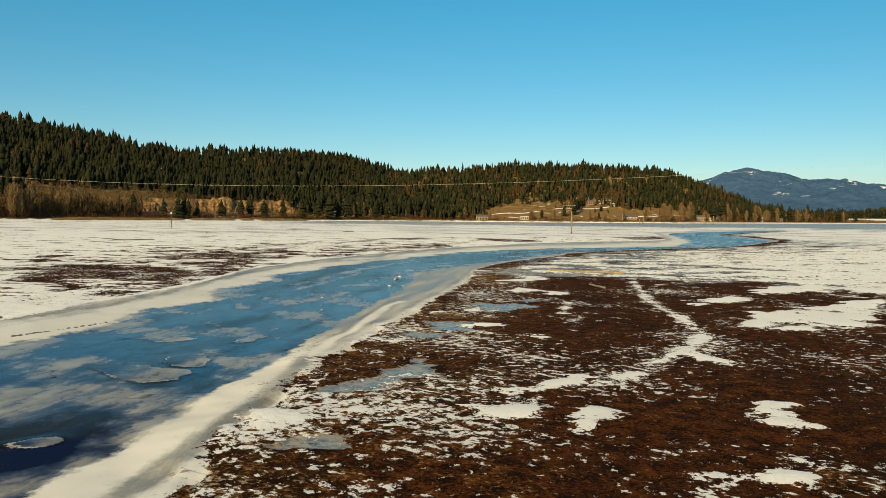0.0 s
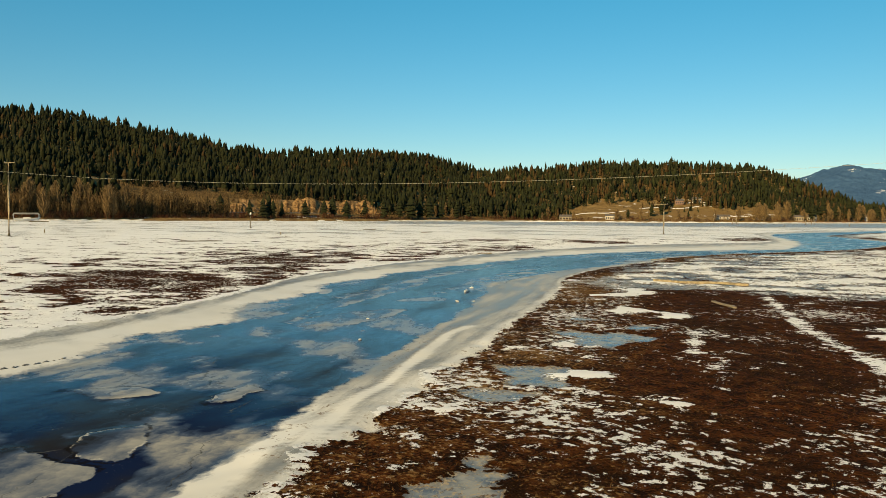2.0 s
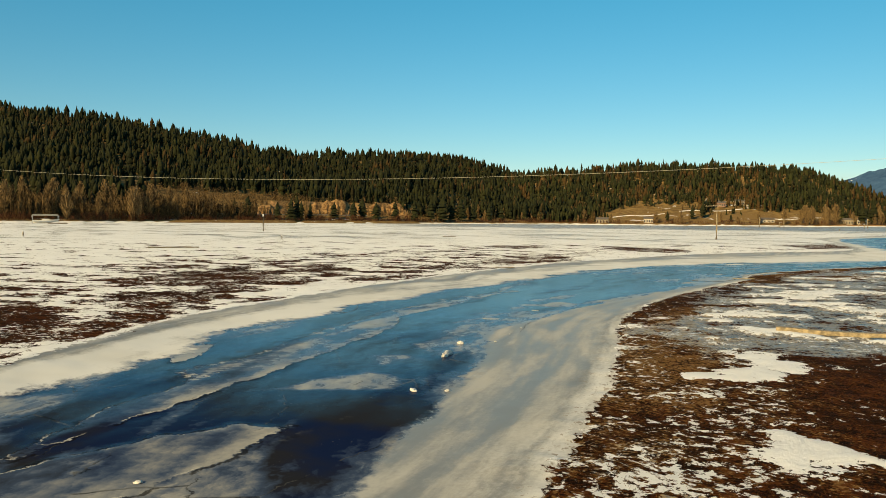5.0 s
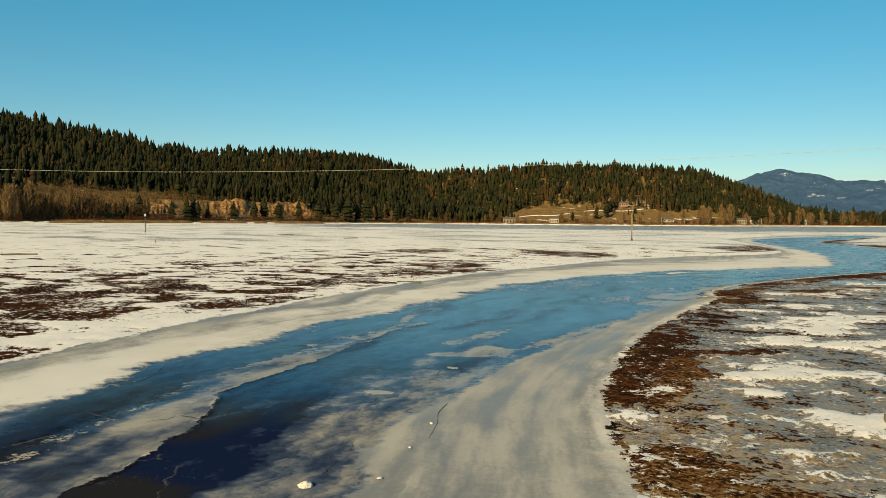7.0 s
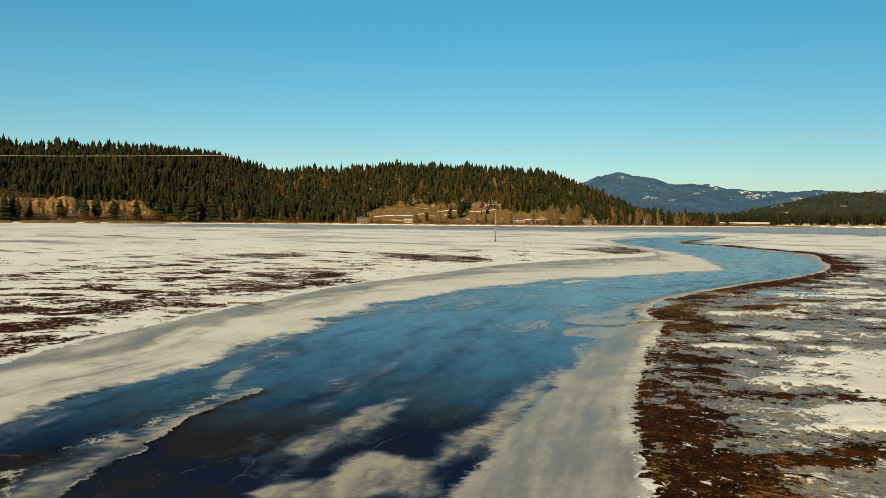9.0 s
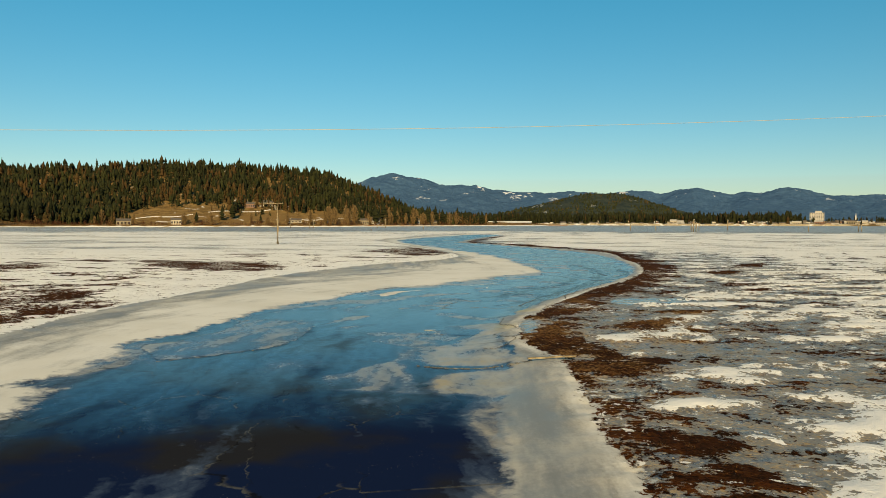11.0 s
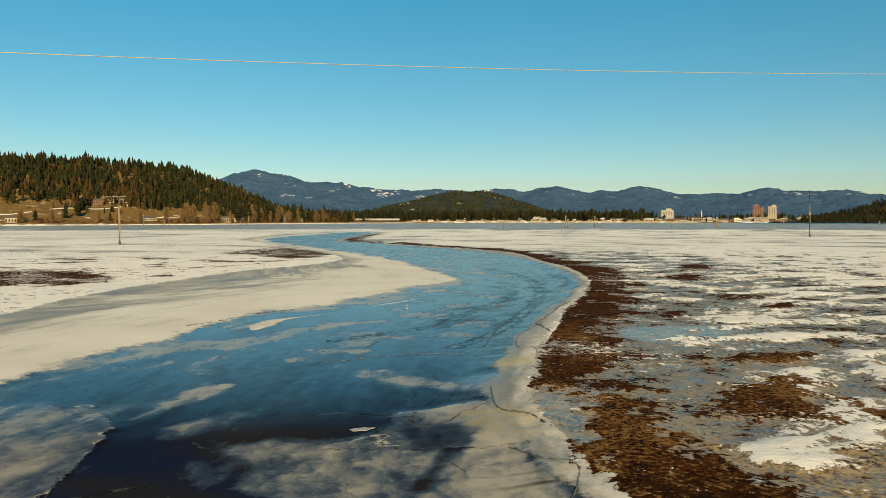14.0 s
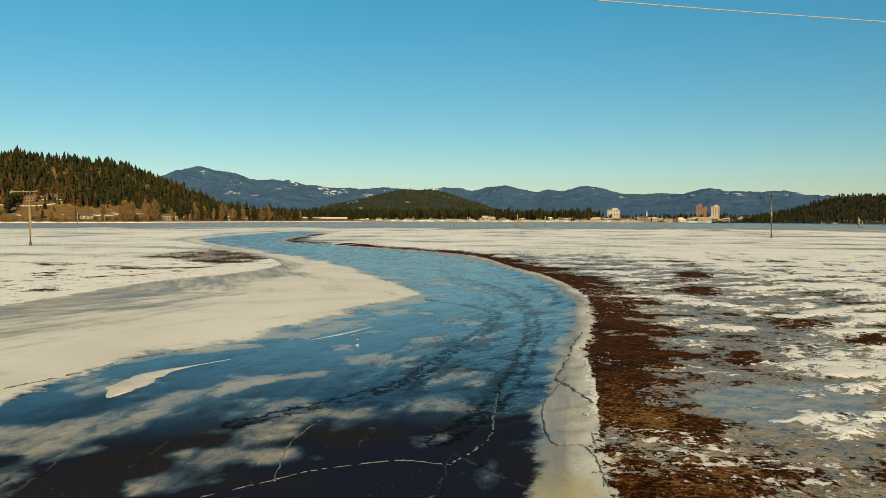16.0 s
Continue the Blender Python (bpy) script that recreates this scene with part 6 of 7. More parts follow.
def clay_bluff():
    az = np.linspace(-70.5, -58.5, 240)
    k = np.linspace(0, 1, 12)
    A, K = np.meshgrid(az, k)
    top = 9 + (3 + 15 * sstep(-70.5, -68.5, A) * sstep(-58.5, -60, A)) * (0.62 + 1.1 * fbm(A * 0.55, A * 0 + 1.7, 241, 3)) + 1
    gully = 4.5 * fbm(A * 5.1, K * 1.6 + 2, 243, 4) + 3.0 * fbm(A * 14, K * 2, 247, 3)
    d = 74 + 17 * K + gully * np.sin(np.pi * np.clip(K + 0.1, 0, 1)) + 10 * fbm(A * 0.6, A * 0 + 8, 249, 2)
    r = WEST.shore(A) + d
    x, y = 10 + r * np.sin(np.radians(A)), 18 + r * np.cos(np.radians(A))
    z = 7.0 + (top - 7) * K ** 0.85
    nx = len(az)
    i = (np.arange(len(k) - 1)[:, None] * nx + np.arange(nx - 1)[None]).ravel()
    q = np.stack([i, i + 1, i + nx + 1, i + nx], 1)[:, ::-1]
    m = Mat("orange_clay")
    n1, n2 = m.noise(0.25, 5, 0.65), m.noise(0.9, 4, 0.6, (1, 1, 0.25))
    col = m.mix(m.mapr(n1, 0.35, 0.65), (0.075, 0.038, 0.017), (0.33, 0.195, 0.085))
    col = m.mix(m.mapr(n2, 0.55, 0.75, 0, 0.7), col, (0.16, 0.085, 0.04))
    m.bump(n2, 0.8, 0.8)
    ob = raw_mesh("clay_bluff", np.stack([x.ravel(), y.ravel(), z.ravel()], 1), q, None, m.set(col, 0.95, spec=0.1))
    tagged(ob, "eroded orange clay bluff cut into the foot of the hill", "bluff", kind="structure")


clay_bluff()

# ---------------------------------------------------------------- buildings
def gable_roof(w, d, h, over=0.5, t=0.25):
    bm = bmesh.new()
    a, b = w / 2 + over, d / 2 + over
    for s in (1, -1):
        v = [bm.verts.new(p) for p in ((-a, s * b, 0), (a, s * b, 0), (a, 0, h), (-a, 0, h), (-a, s * b, t), (a, s * b, t), (a, 0, h + t), (-a, 0, h + t))]
        for f in ((0, 1, 2, 3), (7, 6, 5, 4), (0, 4, 5, 1), (1, 5, 6, 2), (3, 7, 4, 0)):
            bm.faces.new([v[k] for k in f])
    bmesh.ops.recalc_face_normals(bm, faces=bm.faces[:])
    return bm


def house(x, y, z, w, d, h, turn, wall_mat, label, roof_mat=ROOF, gable=True, cols=3, rows=1, category="house", group="houses on the far shore"):
    t = empty("house" if category == "house" else category.replace(" ", "_"), pose(x, y, z, 0, 0, turn), label, category, group)
    part("wall", box(w, d, h, 0, 0, -1.5), wall_mat, t)
    if gable:
        r = part("roof", gable_roof(w, d, 0.3 * d), roof_mat, t)
        r.location = (0, 0, h - 1.5)
    else:
        part("roof", box(w + 0.6, d + 0.6, 0.6, 0, 0, h - 1.5), roof_mat, t)
    pane_w, pane_h = w / cols * 0.5, (h - 0.6) / rows * 0.5
    first = None
    for i in range(cols):
        for j in range(rows):
            if first is None:
                first = part("window", box(pane_w, 0.12, pane_h), GLASS, t)
                win = first
            else:
                win = new("window", first.data)
                win.parent = t
            win.location = (w * ((i + 0.5) / cols - 0.5), -d / 2 - 0.03, -1.2 + (h - 0.6) * (j + 0.25) / rows)
    return t


def on_hill(hill, az, d, lift=0.8):
    x, y = polar(hill, az, d)
    return x, y, float(hill.height(np.array([x]), np.array([y]))[0]) + lift


for az, d, w, h, mat, lab in ((-45.2, 22, 20, 6, TAN, "low tan lakeside house with a dark roof"), (-41.9, 26, 15, 7, BEIGE, "pale gabled lakeside house below the grassy slope"),
                              (-37.0, 150, 15, 7, BRICK, "brown house high on the grassy slope"), (-35.8, 165, 16, 6, TAN, "tan house high on the grassy slope"),
                              (-34.0, 40, 24, 4.5, BEIGE, "long low pale building at the foot of the slope"), (-29.0, 30, 16, 8, TAN, "tan two storey house among bare trees"), (-28.2, 36, 14, 8, WHITE, "white two storey house among bare trees"),
                              (-24.9, 60, 14, 10, WHITE, "tall white house between dark pines"), (-24.0, 40, 16, 6, TAN, "tan cottage on the lake shore"), (-31.4, 40, 12, 5, GREY, "small grey shed near the shore")):
    x, y, z = on_hill(EAST, az, d, 1.2)
    house(x, y, z, w * 0.8, 9, h * 0.8, -az + random.uniform(-12, 12), mat, lab, cols=4)

# low far shore with the town
TOWN = Hill((-46, 81), [(-24, 2080), (-16, 2250), (24, 2450)], [(-24, 2650), (24, 2650)], [(-24, 14), (24, 12)], seed=231, rough=0.02, foot=0.8)
tagged(TOWN.mesh("far_shore", -24, 24, 0.25, 10, HILL, 0.5), "low far lake shore with dry grass and town ground", "shore", kind="structure")
r_ = np.random.RandomState(77)
n = 3400
az_ = r_.uniform(-22, 20, n)
dd = r_.uniform(40, 420, n)
keep = r_.uniform(0, 1, n) < np.where(az_ < 2.2, 1.0, 0.30)
az_, dd = az_[keep], dd[keep]
rr = TOWN.shore(az_) + dd
x_, y_ = -46 + rr * np.sin(np.radians(az_)), 81 + rr * np.cos(np.radians(az_))
h_ = r_.uniform(14, 40, len(x_)) * np.where(az_ < 2.2, 1, 0.62) * (0.85 + 0.5 * fbm(az_ * 1.7, az_ * 0 + 4, 261, 3))
knoll_az = r_.uniform(-19, -4, 3000)
knoll_r = MIDHILL.shore(knoll_az) + r_.uniform(0.1, 1.0, 3000) * (MIDHILL.crest(knoll_az) - MIDHILL.shore(knoll_az))
knoll_x, knoll_y = -46 + knoll_r * np.sin(np.radians(knoll_az)), 81 + knoll_r * np.cos(np.radians(knoll_az))
knoll_keep = fbm(knoll_x / 120, knoll_y / 120, 263, 3) < 0.12
knoll_x, knoll_y = knoll_x[knoll_keep], knoll_y[knoll_keep]
scatter("knoll_forest", CONIFERS, np.stack([knoll_x, knoll_y, MIDHILL.height(knoll_x, knoll_y) - 6, r_.uniform(10, 16, len(knoll_x)), r_.uniform(1, 2, len(knoll_x)), r_.uniform(0, 6.28, len(knoll_x))], 1),
        needle_material("knoll_needles", 1.5, 0.0), "dark conifers covering the knoll behind the far shore", "forest")
scatter("town_trees", CONIFERS, np.stack([x_, y_, TOWN.height(x_, y_), h_, r_.uniform(1, 1.6, len(x_)), r_.uniform(0, 6.28, len(x_))], 1), NEEDLES, "dark belt of conifers along the far lake shore", "forest")
n = 2600
az_ = r_.uniform(12.0, 34, n)
uu = r_.uniform(0.0, 1.05, n)
rr = RIGHTHILL.shore(az_) + uu * (RIGHTHILL.crest(az_) - RIGHTHILL.shore(az_))
x_, y_ = -49 + rr * np.sin(np.radians(az_)), 90 + rr * np.cos(np.radians(az_))
scatter("right_forest", CONIFERS, np.stack([x_, y_, RIGHTHILL.height(x_, y_) - 1, r_.uniform(7, 14, n), r_.uniform(1.2, 2.0, n), r_.uniform(0, 6.28, n)], 1), NEEDLES, "dark conifers on the hill across the lake", "forest")


def town_place(az, d):
    return (*polar(TOWN, az, d), 4.0)


def tower(az, d, w, dep, h, mat, label, cols, rows, crown=True):
    x, y, z = town_place(az, d)
    t = house(x, y, z, w, dep, h, -az, mat, label, mat, False, cols, rows, "tower block", "town towers")
    if crown:
        part("penthouse", box(w * 0.45, dep * 0.5, 5, w * 0.1, 0, h - 1), mat, t)
    return t


tower(3.2, 120, 38, 20, 35, GREY, "white slab apartment block with rows of windows", 8, 9)
tower(9.05, 120, 19, 20, 48, BRICK, "brown brick tower block on the lake front", 4, 14)
tower(9.42, 140, 13, 18, 40, BRICK, "brown brick tower wing on the lake front", 3, 12)
tower(10.1, 60, 23, 20, 44, BEIGE, "pale stepped hotel tower on the lake front", 5, 14)
tower(9.4, 40, 38, 18, 12, BEIGE, "pale hotel podium on the lake front", 9, 3, False)
for k in range(120):
    az = random.uniform(2.5, 13) if k < 72 else random.uniform(-15, 4)
    x, y, z = town_place(az, random.uniform(15, 150) if k < 72 else random.uniform(15, 90))
    house(x, y, z, random.uniform(7, 24), 12, random.uniform(4, 12), -az + random.uniform(-15, 15), random.choice([BEIGE, GREY, BRICK, WHITE, BRICK, TAN, BEIGE]),
          "low town building on the far lake front", random.choice([ROOF, GREY]), random.random() < 0.4, 5, 1, "town building", "town buildings")
for k in range(46):
    az = random.uniform(-16, 15)
    x, y, z = town_place(az, random.uniform(4, 22))
    house(x, y, 4.2, random.uniform(5, 12), 7, random.uniform(3, 5.5), -az + random.uniform(-25, 25), random.choice([BEIGE, TAN, GREY, TAN, WOOD]),
          "small boathouse on the far lake shore", ROOF, True, 2, 1, "boathouse", "boathouses on the far shore")
x, y, z = town_place(5.5, 130)
st = empty("church", pose(x, y, z, 0, 0, -5), "dark church with a slim pointed steeple", "church")
part("nave", box(14, 22, 11, 0, 0, -2), BRICK, st)
part("steeple", tube([(0, -8, 0), (0, -8, 20), (0, -8, 21), (0, -8, 34)], [1.7, 1.6, 1.9, 0.1], 8), WHITE, st)


def berm(hill, az0, az1, d, width, h, mat, label, seed):
    bm = bmesh.new()
    prev = None
    for a in np.arange(az0, az1, 0.12):
        k = (0.75 + 0.8 * float(fbm(np.array([a * 1.9]), np.array([1.0]), seed, 3)[0])) * min(1, (a - az0) / 0.5, (az1 - a) / 0.5)
        o = 6 * float(fbm(np.array([a * 0.9]), np.array([5.0]), seed + 3, 3)[0])
        row = [bm.verts.new((*polar(hill, a, d + o + q * width), z)) for q, z in ((-0.3, -0.5), (-0.1, 0.45 * h * k), (0.25, h * k), (0.8, h * k * 1.05), (1.0, -0.5))]
        if prev:
            for q in range(4):
                bm.faces.new((prev[q], prev[q + 1], row[q + 1], row[q]))
        prev = row
    bmesh.ops.recalc_face_normals(bm, faces=bm.faces[:])
    tagged(part("beach", bm, mat, None, smooth=True), label, "beach", kind="structure")


def sand_material(name, snowy):
    m = Mat(name)
    n1, n2 = m.noise(0.05, 5, 0.65), m.noise(0.3, 4, 0.6)
    col = m.mix(m.mapr(n2, 0.35, 0.65), (0.29, 0.215, 0.125), (0.54, 0.44, 0.30))
    col = m.mix(m.mapr(n1, 0.56 - snowy, 0.62 - snowy), col, (0.72, 0.70, 0.66))
    m.bump(n2, 0.5, 0.6)
    return m.set(col, 0.95, spec=0.1)


berm(TOWN, -22, 5.5, -10, 34, 7.0, sand_material("far_beach_sand", 0.03), "pale sandy beach and sea wall along the far town shore", 301)
berm(TOWN, 8.0, 19, -14, 30, 5.0, sand_material("far_snowy_beach", 0.12), "snowy bank along the far town shore", 311)
berm(EAST, -52, -15.5, -6, 9, 1.5, sand_material("shore_ice_foot", 0.20), "snowy ice foot along the headland waterline", 321)
berm(WEST, -96, -46.5, -6, 9, 1.3, sand_material("west_ice_foot", 0.16), "snowy ice foot along the western waterline", 331)


def snowy_track(az0, az1, d0, d1, width):
    """A narrow snow-covered track laid across the headland's slope."""
    bm = bmesh.new()
    prev = None
    for k in range(25):
        f = k / 24
        az, d = az0 + (az1 - az0) * f, d0 + (d1 - d0) * f + 5 * math.sin(f * 7)
        row = []
        for q in (0.0, width):
            x, y = polar(EAST, az, d + q)
            row.append(bm.verts.new((x, y, float(EAST.height(np.array([x]), np.array([y]))[0]) + 0.35)))
        for q in (width, 0.0):
            x, y = polar(EAST, az, d + q)
            row.append(bm.verts.new((x, y, float(EAST.height(np.array([x]), np.array([y]))[0]) - 1.5)))
        if prev:
            for q in range(4):
                bm.faces.new((prev[q], prev[(q + 1) % 4], row[(q + 1) % 4], row[q]))
        prev = row
    bmesh.ops.recalc_face_normals(bm, faces=bm.faces[:])
    tagged(part("track", bm, SNOW, None), "narrow snow-covered track across the grassy slope", "track", kind="structure")


for track in ((-44.5, -40.8, 70, 95, 3), (-39.8, -35.6, 112, 128, 3.5), (-37.4, -32.8, 150, 170, 3), (-34.6, -31.8, 60, 66, 3)):
    snowy_track(*track)


# marina: long white shed with boats' slips in front
def marina():
    x, y, z = town_place(-18.2, -60)
    t = empty("marina_shed", pose(x, y, 0.4, 0, 0, 18.2), "long white covered boat shed on the lake", "boat shed")
    part("roof", gable_roof(150, 26, 4, 1.0), WHITE, t).location = (0, 0, 7)
    part("back_wall", box(150, 0.4, 7, 0, 12, 0), GREY, t)
    first = None
    for k in range(31):
        q = part("column", box(0.8, 0.8, 7.2), WOOD, t) if first is None else new("column", first.data)
        first = first or q
        q.parent = t
        q.location = (-75 + 5 * k, -12.5, 0)
    part("dock", box(160, 5, 0.8, 0, -15, 0), OLDWOOD, t)
    for k in range(9):
        p = piling(x + random.uniform(-110, 130), y - random.uniform(25, 60), random.uniform(3, 6), 0.5)


marina()


# ---------------------------------------------------------------- boat on its lift, and the shore road
def lift_boat():
    az, r = -83.2, 580
    x, y = 10 + r * math.sin(radians(az)), 18 + r * math.cos(radians(az))
    t = empty("pontoon_boat", pose(x, y, gz(x, y), 0, 0, 83 + 4) @ Matrix.Diagonal((0.88, 0.88, 0.85, 1)), "white covered boat standing on a lift at the frozen shore", "boat")
    bm = bmesh.new()
    st_ = [(-8.2, 1.7, 1.1), (-7.6, 2.2, 1.5), (-3, 2.4, 1.6), (3, 2.2, 1.6), (7, 1.3, 1.3), (9.6, 0.15, 0.5)]
    rings = []
    for px, wd, dp in st_:
        top_ = 2.7 + 0.012 * max(px, 0) ** 2
        rings.append([bm.verts.new(v) for v in ((px, -wd, top_), (px, -wd * 0.85, top_ - dp), (px, 0, top_ - 1.4 * dp), (px, wd * 0.85, top_ - dp), (px, wd, top_))])
    for a, b in zip(rings, rings[1:]):
        for k in range(4):
            bm.faces.new((a[k], a[k + 1], b[k + 1], b[k]))
        bm.faces.new((a[4], a[0], b[0], b[4]))
    bm.faces.new(rings[0])
    bmesh.ops.recalc_face_normals(bm, faces=bm.faces[:])
    part("hull", bm, WHITE, t)
    part("cabin", box(5, 2.6, 1.1, 0.5, 0, 2.6, 0.4), WHITE, t)
    part("windscreen", box(0.3, 2.2, 0.6, 3.1, 0, 2.8, 0.05), GLASS, t)
    bm = bmesh.new()
    arch = []
    for px in (-9.2, -8.2, 8.2, 9.2):
        drop = 1.3 if abs(px) > 9 else 0.0
        arch.append([bm.verts.new((px, py, pz - drop)) for py, pz in ((-2.7, 6.0), (-2.5, 6.9), (0, 7.3), (2.5, 6.9), (2.7, 6.0))])
    for a, b in zip(arch, arch[1:]):
        for k in range(4):
            bm.faces.new((a[k], a[k + 1], b[k + 1], b[k]))
    bmesh.ops.solidify(bm, geom=bm.faces[:], thickness=0.12)
    part("canopy", bm, GREY, t, "pale grey canopy over the boat")
    for px in (-8.5, 8.5):
        for py in (-2.5, 2.5):
            part("lift_post", tube([(px, py, -0.3), (px, py, 6.3)], [0.14, 0.14], 6), CHROME, t)
    part("lift_beam", box(17, 0.4, 0.4, 0, -2.5, 1.6), CHROME, t)
    part("lift_beam", box(17, 0.4, 0.4, 0, 2.5, 1.6), CHROME, t)
    part("dock", box(13, 3, 0.7, 8, -5, 0), OLDWOOD, t)


lift_boat()

road_az = np.arange(-96, -62, 0.5)
bm = bmesh.new()
prev = None
for a in road_az:
    row = []
    for d, dz in ((50, -1.0), (61, 8.6), (71, 8.6), (76, -1.0)):
        x, y = polar(WEST, a, d)
        row.append(bm.verts.new((x, y, dz)))
    if prev:
        for k in range(3):
            bm.faces.new((prev[k], prev[k + 1], row[k + 1], row[k]))
    prev = row
bmesh.ops.recalc_face_normals(bm, faces=bm.faces[:])
tagged(part("road", bm, ROAD, None), "asphalt shore road at the foot of the hill", "road", kind="structure")
bm = bmesh.new()
rows_ = []
for a in np.arange(-96, -62, 0.25):
    x, y = polar(WEST, a, 61)
    x2, y2 = polar(WEST, a, 61.15)
    rows_.append([bm.verts.new(p) for p in ((x, y, 8.5), (x, y, 9.4), (x2, y2, 9.4), (x2, y2, 8.5))])
for a, b in zip(rows_, rows_[1:]):
    for k in range(4):
        bm.faces.new((a[k], a[(k + 1) % 4], b[(k + 1) % 4], b[k]))
tagged(part("guard_rail", bm, CHROME, None), "grey steel guard rail along the shore road", "guard rail", kind="structure")


def truck(az):
    x, y = polar(WEST, az, 66)
    t = empty("camper_van", pose(x, y, 8.6, 0, 0, 10), "white camper van on the shore road", "van")
    part("body", box(5.6, 2.3, 2.5, -0.9, 0, 0.6, 0.15), WHITE, t)
    part("cab", box(2.0, 2.2, 1.7, 2.8, 0, 0.6, 0.25), WHITE, t)
    part("windscreen", box(0.5, 1.9, 0.7, 3.55, 0, 1.55, 0.05), GLASS, t)
    part("side_window", box(2.2, 0.1, 0.7, -1.2, -1.15, 1.8, 0.03), GLASS, t)
    for px in (-2.4, 2.5):
        for py in (-1.0, 1.0):
            w = part("wheel", tube([(px, py - 0.14, 0.42), (px, py + 0.14, 0.42)], [0.42, 0.42], 14), BLACK, t)
            part("rim", tube([(px, py - 0.155, 0.42), (px, py + 0.155, 0.42)], [0.24, 0.24], 10), CHROME, w)


truck(-77.6)


# ---------------------------------------------------------------- dead grass tufts on the sod beside the creek
def tufts():
    r_ = np.random.RandomState(41)
    ok = np.where((right_side > 0) & (snow < -0.15) & (DB < 24) & (DB > 0.3) & (ice < 0.0) & (Y < 150) & (X < 32) & (sd_channel < -0.2) & near)[0]
    weight = np.where(ice[ok] < 0.05, 1.0, 0.35)
    pick = r_.choice(ok, 15000, p=weight / weight.sum())
    co, tri = [], []
    x = X[pick] + r_.uniform(-0.12, 0.12, len(pick))
    y = Y[pick] + r_.uniform(-0.12, 0.12, len(pick))
    z = height[pick] - 0.01
    blades = 4
    n = len(pick) * blades
    bx, by, bz = np.repeat(x, blades) + r_.uniform(-0.06, 0.06, n), np.repeat(y, blades) + r_.uniform(-0.06, 0.06, n), np.repeat(z, blades)
    a = r_.uniform(0, 6.28, n)
    h = r_.uniform(0.02, 0.075, n)
    lean = r_.uniform(0.4, 2.2, n) * h
    w = r_.uniform(0.004, 0.012, n)
    p0 = np.stack([bx - w * np.sin(a), by + w * np.cos(a), bz], 1)
    p1 = np.stack([bx + w * np.sin(a), by - w * np.cos(a), bz], 1)
    p2 = np.stack([bx + lean * np.cos(a), by + lean * np.sin(a), bz + h], 1)
    co = np.stack([p0, p1, p2], 1).reshape(-1, 3)
    ob = raw_mesh("dead_grass", co, np.arange(3 * n).reshape(-1, 3), None, twig_material("dead_grass_blades", (0.022, 0.008, 0.003), (0.16, 0.075, 0.022)), smooth=False)
    tagged(ob, "flattened dead grass and reed stubble on the brown sod", "grass", kind="stuff")


tufts()


# ---------------------------------------------------------------- pressure ridges in the bank ice
def ice_ridge(points, r, label="thin broken ridge of refrozen ice", gaps=0.10):
    """A low crooked ridge, one ragged strip that swells and sinks into the ice along a line."""
    line = smooth_line(points, 16)
    r_ = random.Random(int(abs(points[0][0] * 97 + points[0][1] * 13)))
    pts, radii = [], []
    r = r * 0.7
    for p in line:
        sunk = r_.random() < gaps
        pts.append((p[0] + r_.uniform(-1, 1) * r, p[1] + r_.uniform(-1, 1) * r, gz(p[0], p[1]) - (r * 0.8 if sunk else 0.0)))
        radii.append(r * (0.3 if sunk else r_.uniform(0.3, 1.1)))
    ob = part("ice_ridge", tube(pts, radii, 5), RIDGE, None)
    tagged(ob, label, "ice ridge", "ice ridges in the creek")


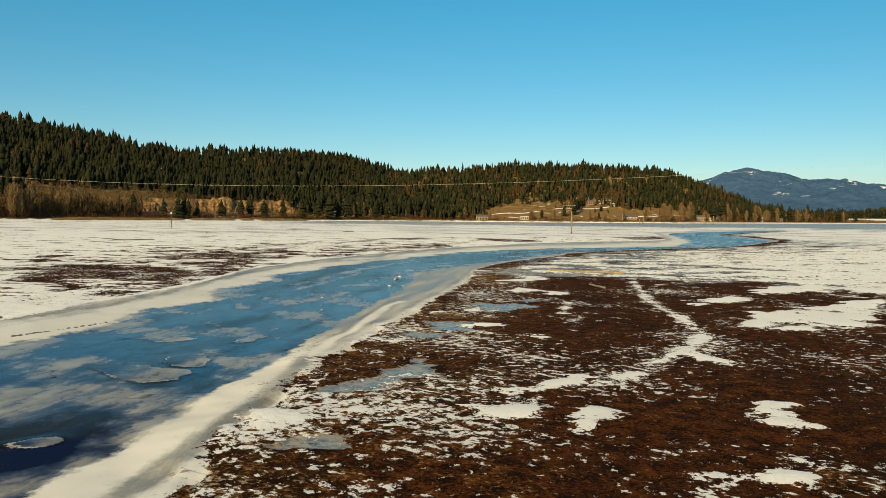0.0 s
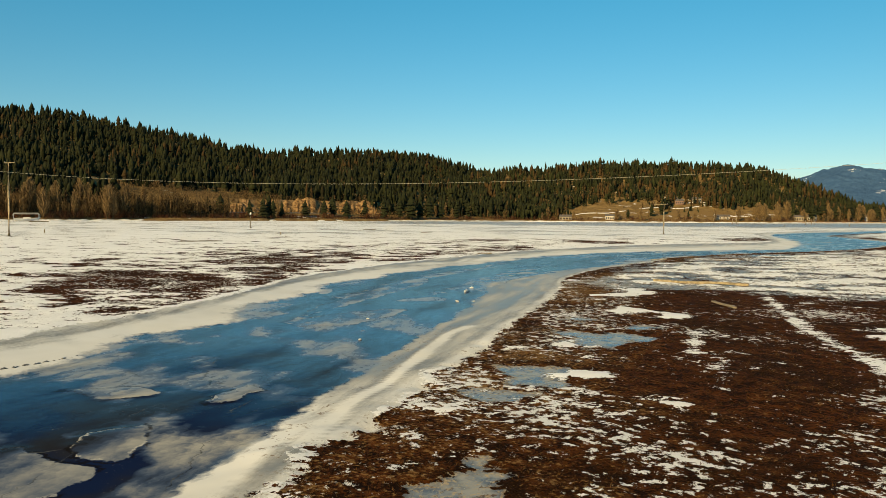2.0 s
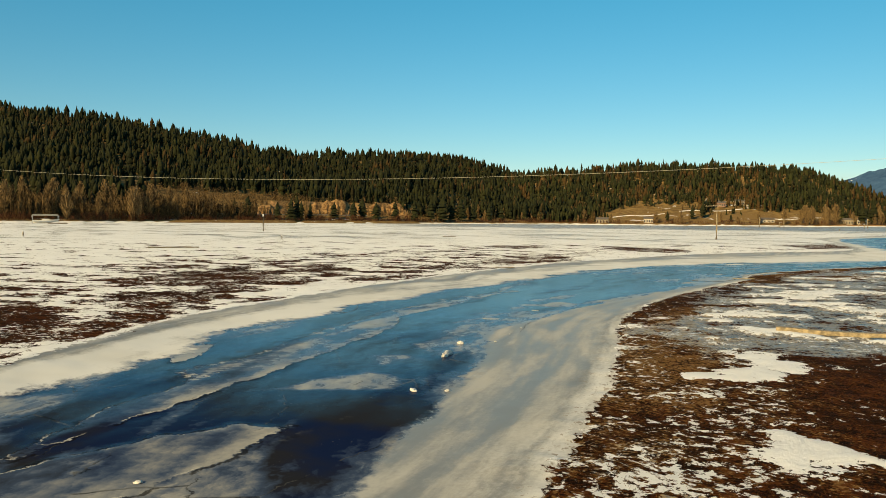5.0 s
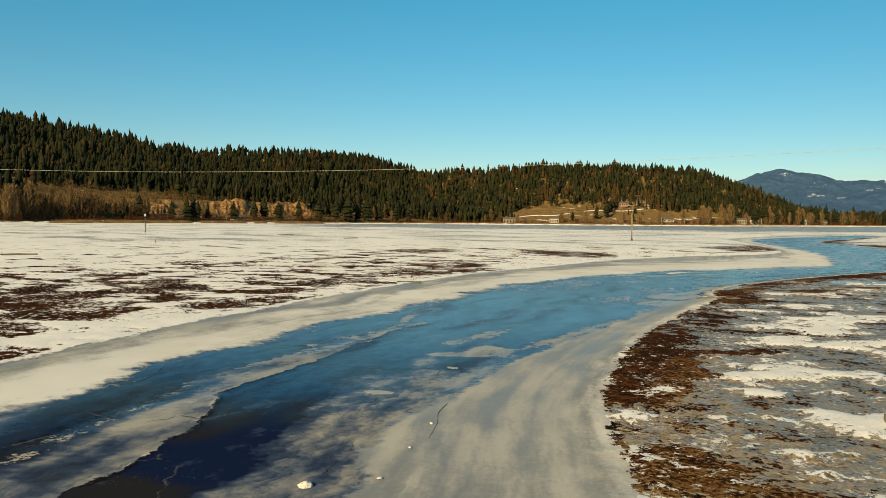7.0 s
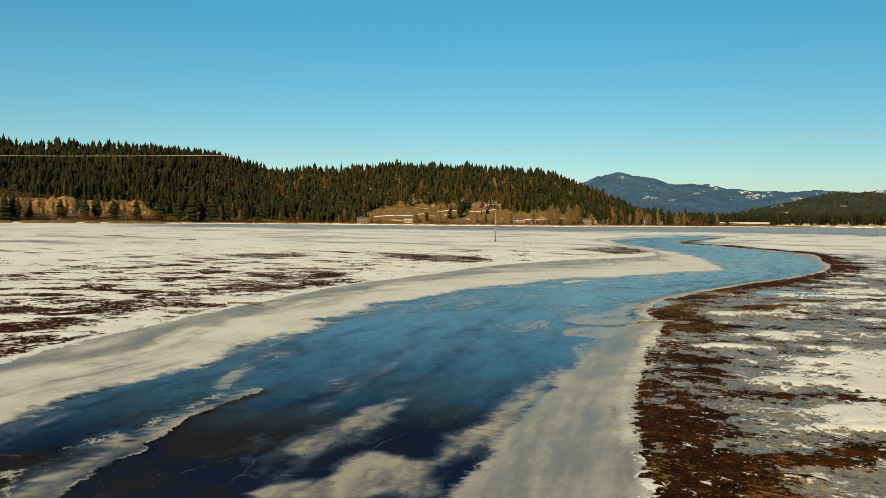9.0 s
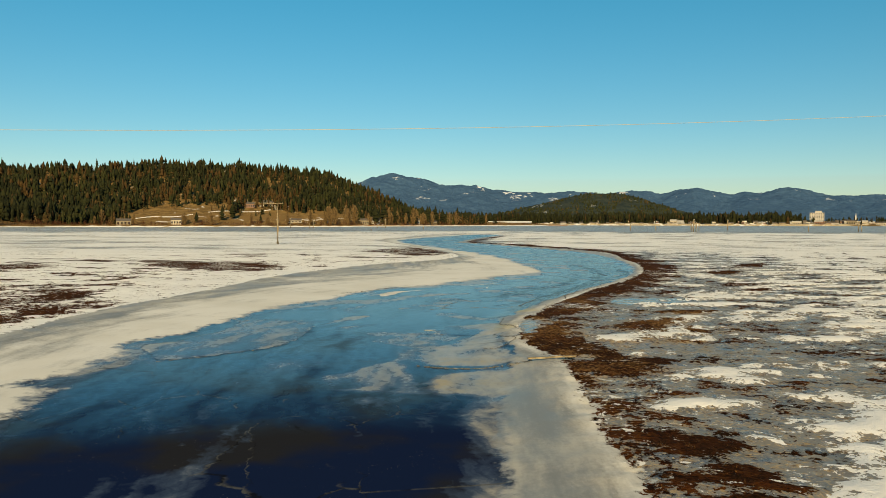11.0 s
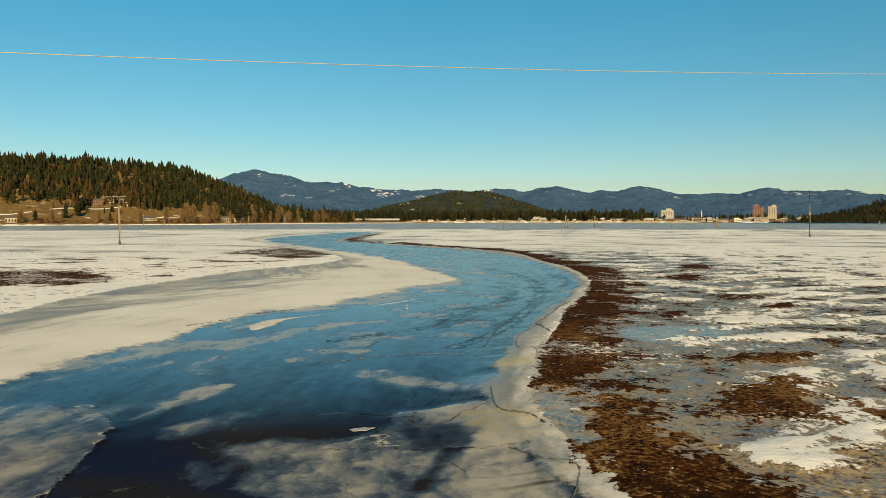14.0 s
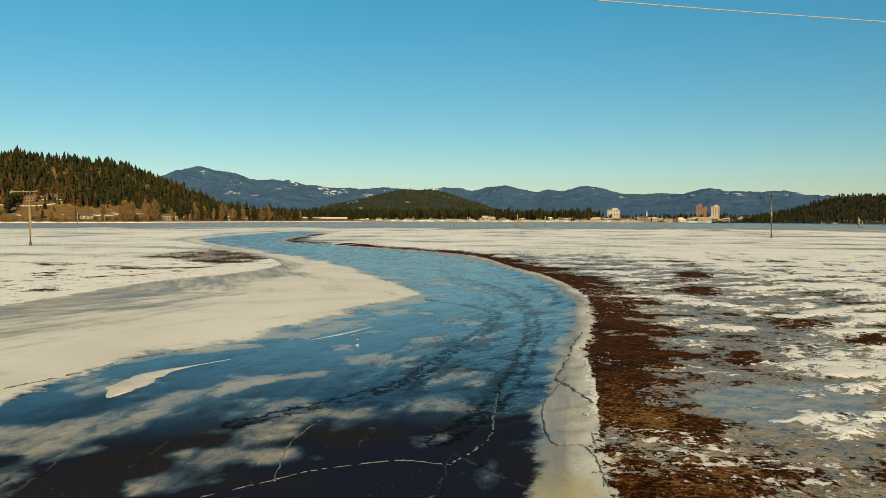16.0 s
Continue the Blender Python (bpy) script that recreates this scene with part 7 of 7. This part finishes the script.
ice_ridge([(-48.8, 100.2), (-48.3, 98.0), (-47.8, 97.2), (-47.2, 96.7), (-46.7, 95.8)], 0.03)
ice_ridge([(-47.4, 94.3), (-46.5, 93.4), (-45.9, 93.0), (-45.8, 92.2), (-46.0, 90.8), (-46.6, 90.7)], 0.025)
ice_ridge([(-48.7, 114.5), (-49.3, 111.4), (-49.0, 107.7), (-48.3, 107.2), (-48.0, 105.6), (-48.0, 104.3)], 0.03)
ice_ridge([(-50.7, 113.2), (-50.6, 110.8), (-50.5, 108.4), (-51.1, 106.4)], 0.05, "broken dark and white ice ridge across the creek", 0.3)
ice_ridge([(-51.1, 106.3), (-52.3, 106.4), (-53.8, 105.5), (-54.5, 104.7), (-55.5, 103.5)], 0.03)
ice_ridge([(-54.4, 104.7), (-55.0, 107.4), (-54.9, 110.4)], 0.04)
ice_ridge([(-65.5, 111.0), (-64.9, 113.3), (-64.6, 116.5), (-63.3, 119.3)], 0.06)
ice_ridge([(-57.4, 83.0), (-56.3, 84.8), (-55.7, 86.3), (-55.2, 87.9), (-55.6, 90.3)], 0.025, gaps=0.5)
ice_ridge([(-38.4, 50.3), (-40.0, 52.5), (-42.3, 56.0), (-44.7, 60.5)], 0.02, gaps=0.6)
ice_ridge([(-10.1, 11.2), (-10.6, 12.3), (-11.2, 13.6), (-11.9, 15.2), (-12.8, 16.6)], 0.09, "broken dark slabs of ice along the creek edge", 0.25)
ice_ridge([(-40.1, 47.0), (-40.3, 47.8), (-40.8, 48.4), (-41.8, 49.1), (-42.9, 49.7)], 0.03, gaps=0.0)
ice_ridge([(-47.7, 86.3), (-46.5, 86.3), (-45.4, 86.7), (-44.5, 87.5), (-43.6, 87.9)], 0.06, "dark crack with a raised broken edge across the ice", 0.1)
ice_ridge([(-31.2, 53.9), (-30.5, 53.0), (-29.6, 52.2), (-28.6, 51.1)], 0.02, gaps=0.0)
ice_ridge([(-48.0, 124.4), (-48.4, 121.3), (-48.7, 117.2), (-49.0, 114.8), (-48.6, 113.2), (-48.0, 111.0)], 0.06, "broken lip of ice along the creek bank", 0.2)
ice_ridge([(-48.1, 108.1), (-48.0, 106.5), (-47.9, 104.6), (-47.6, 103.4)], 0.03, gaps=0.0)
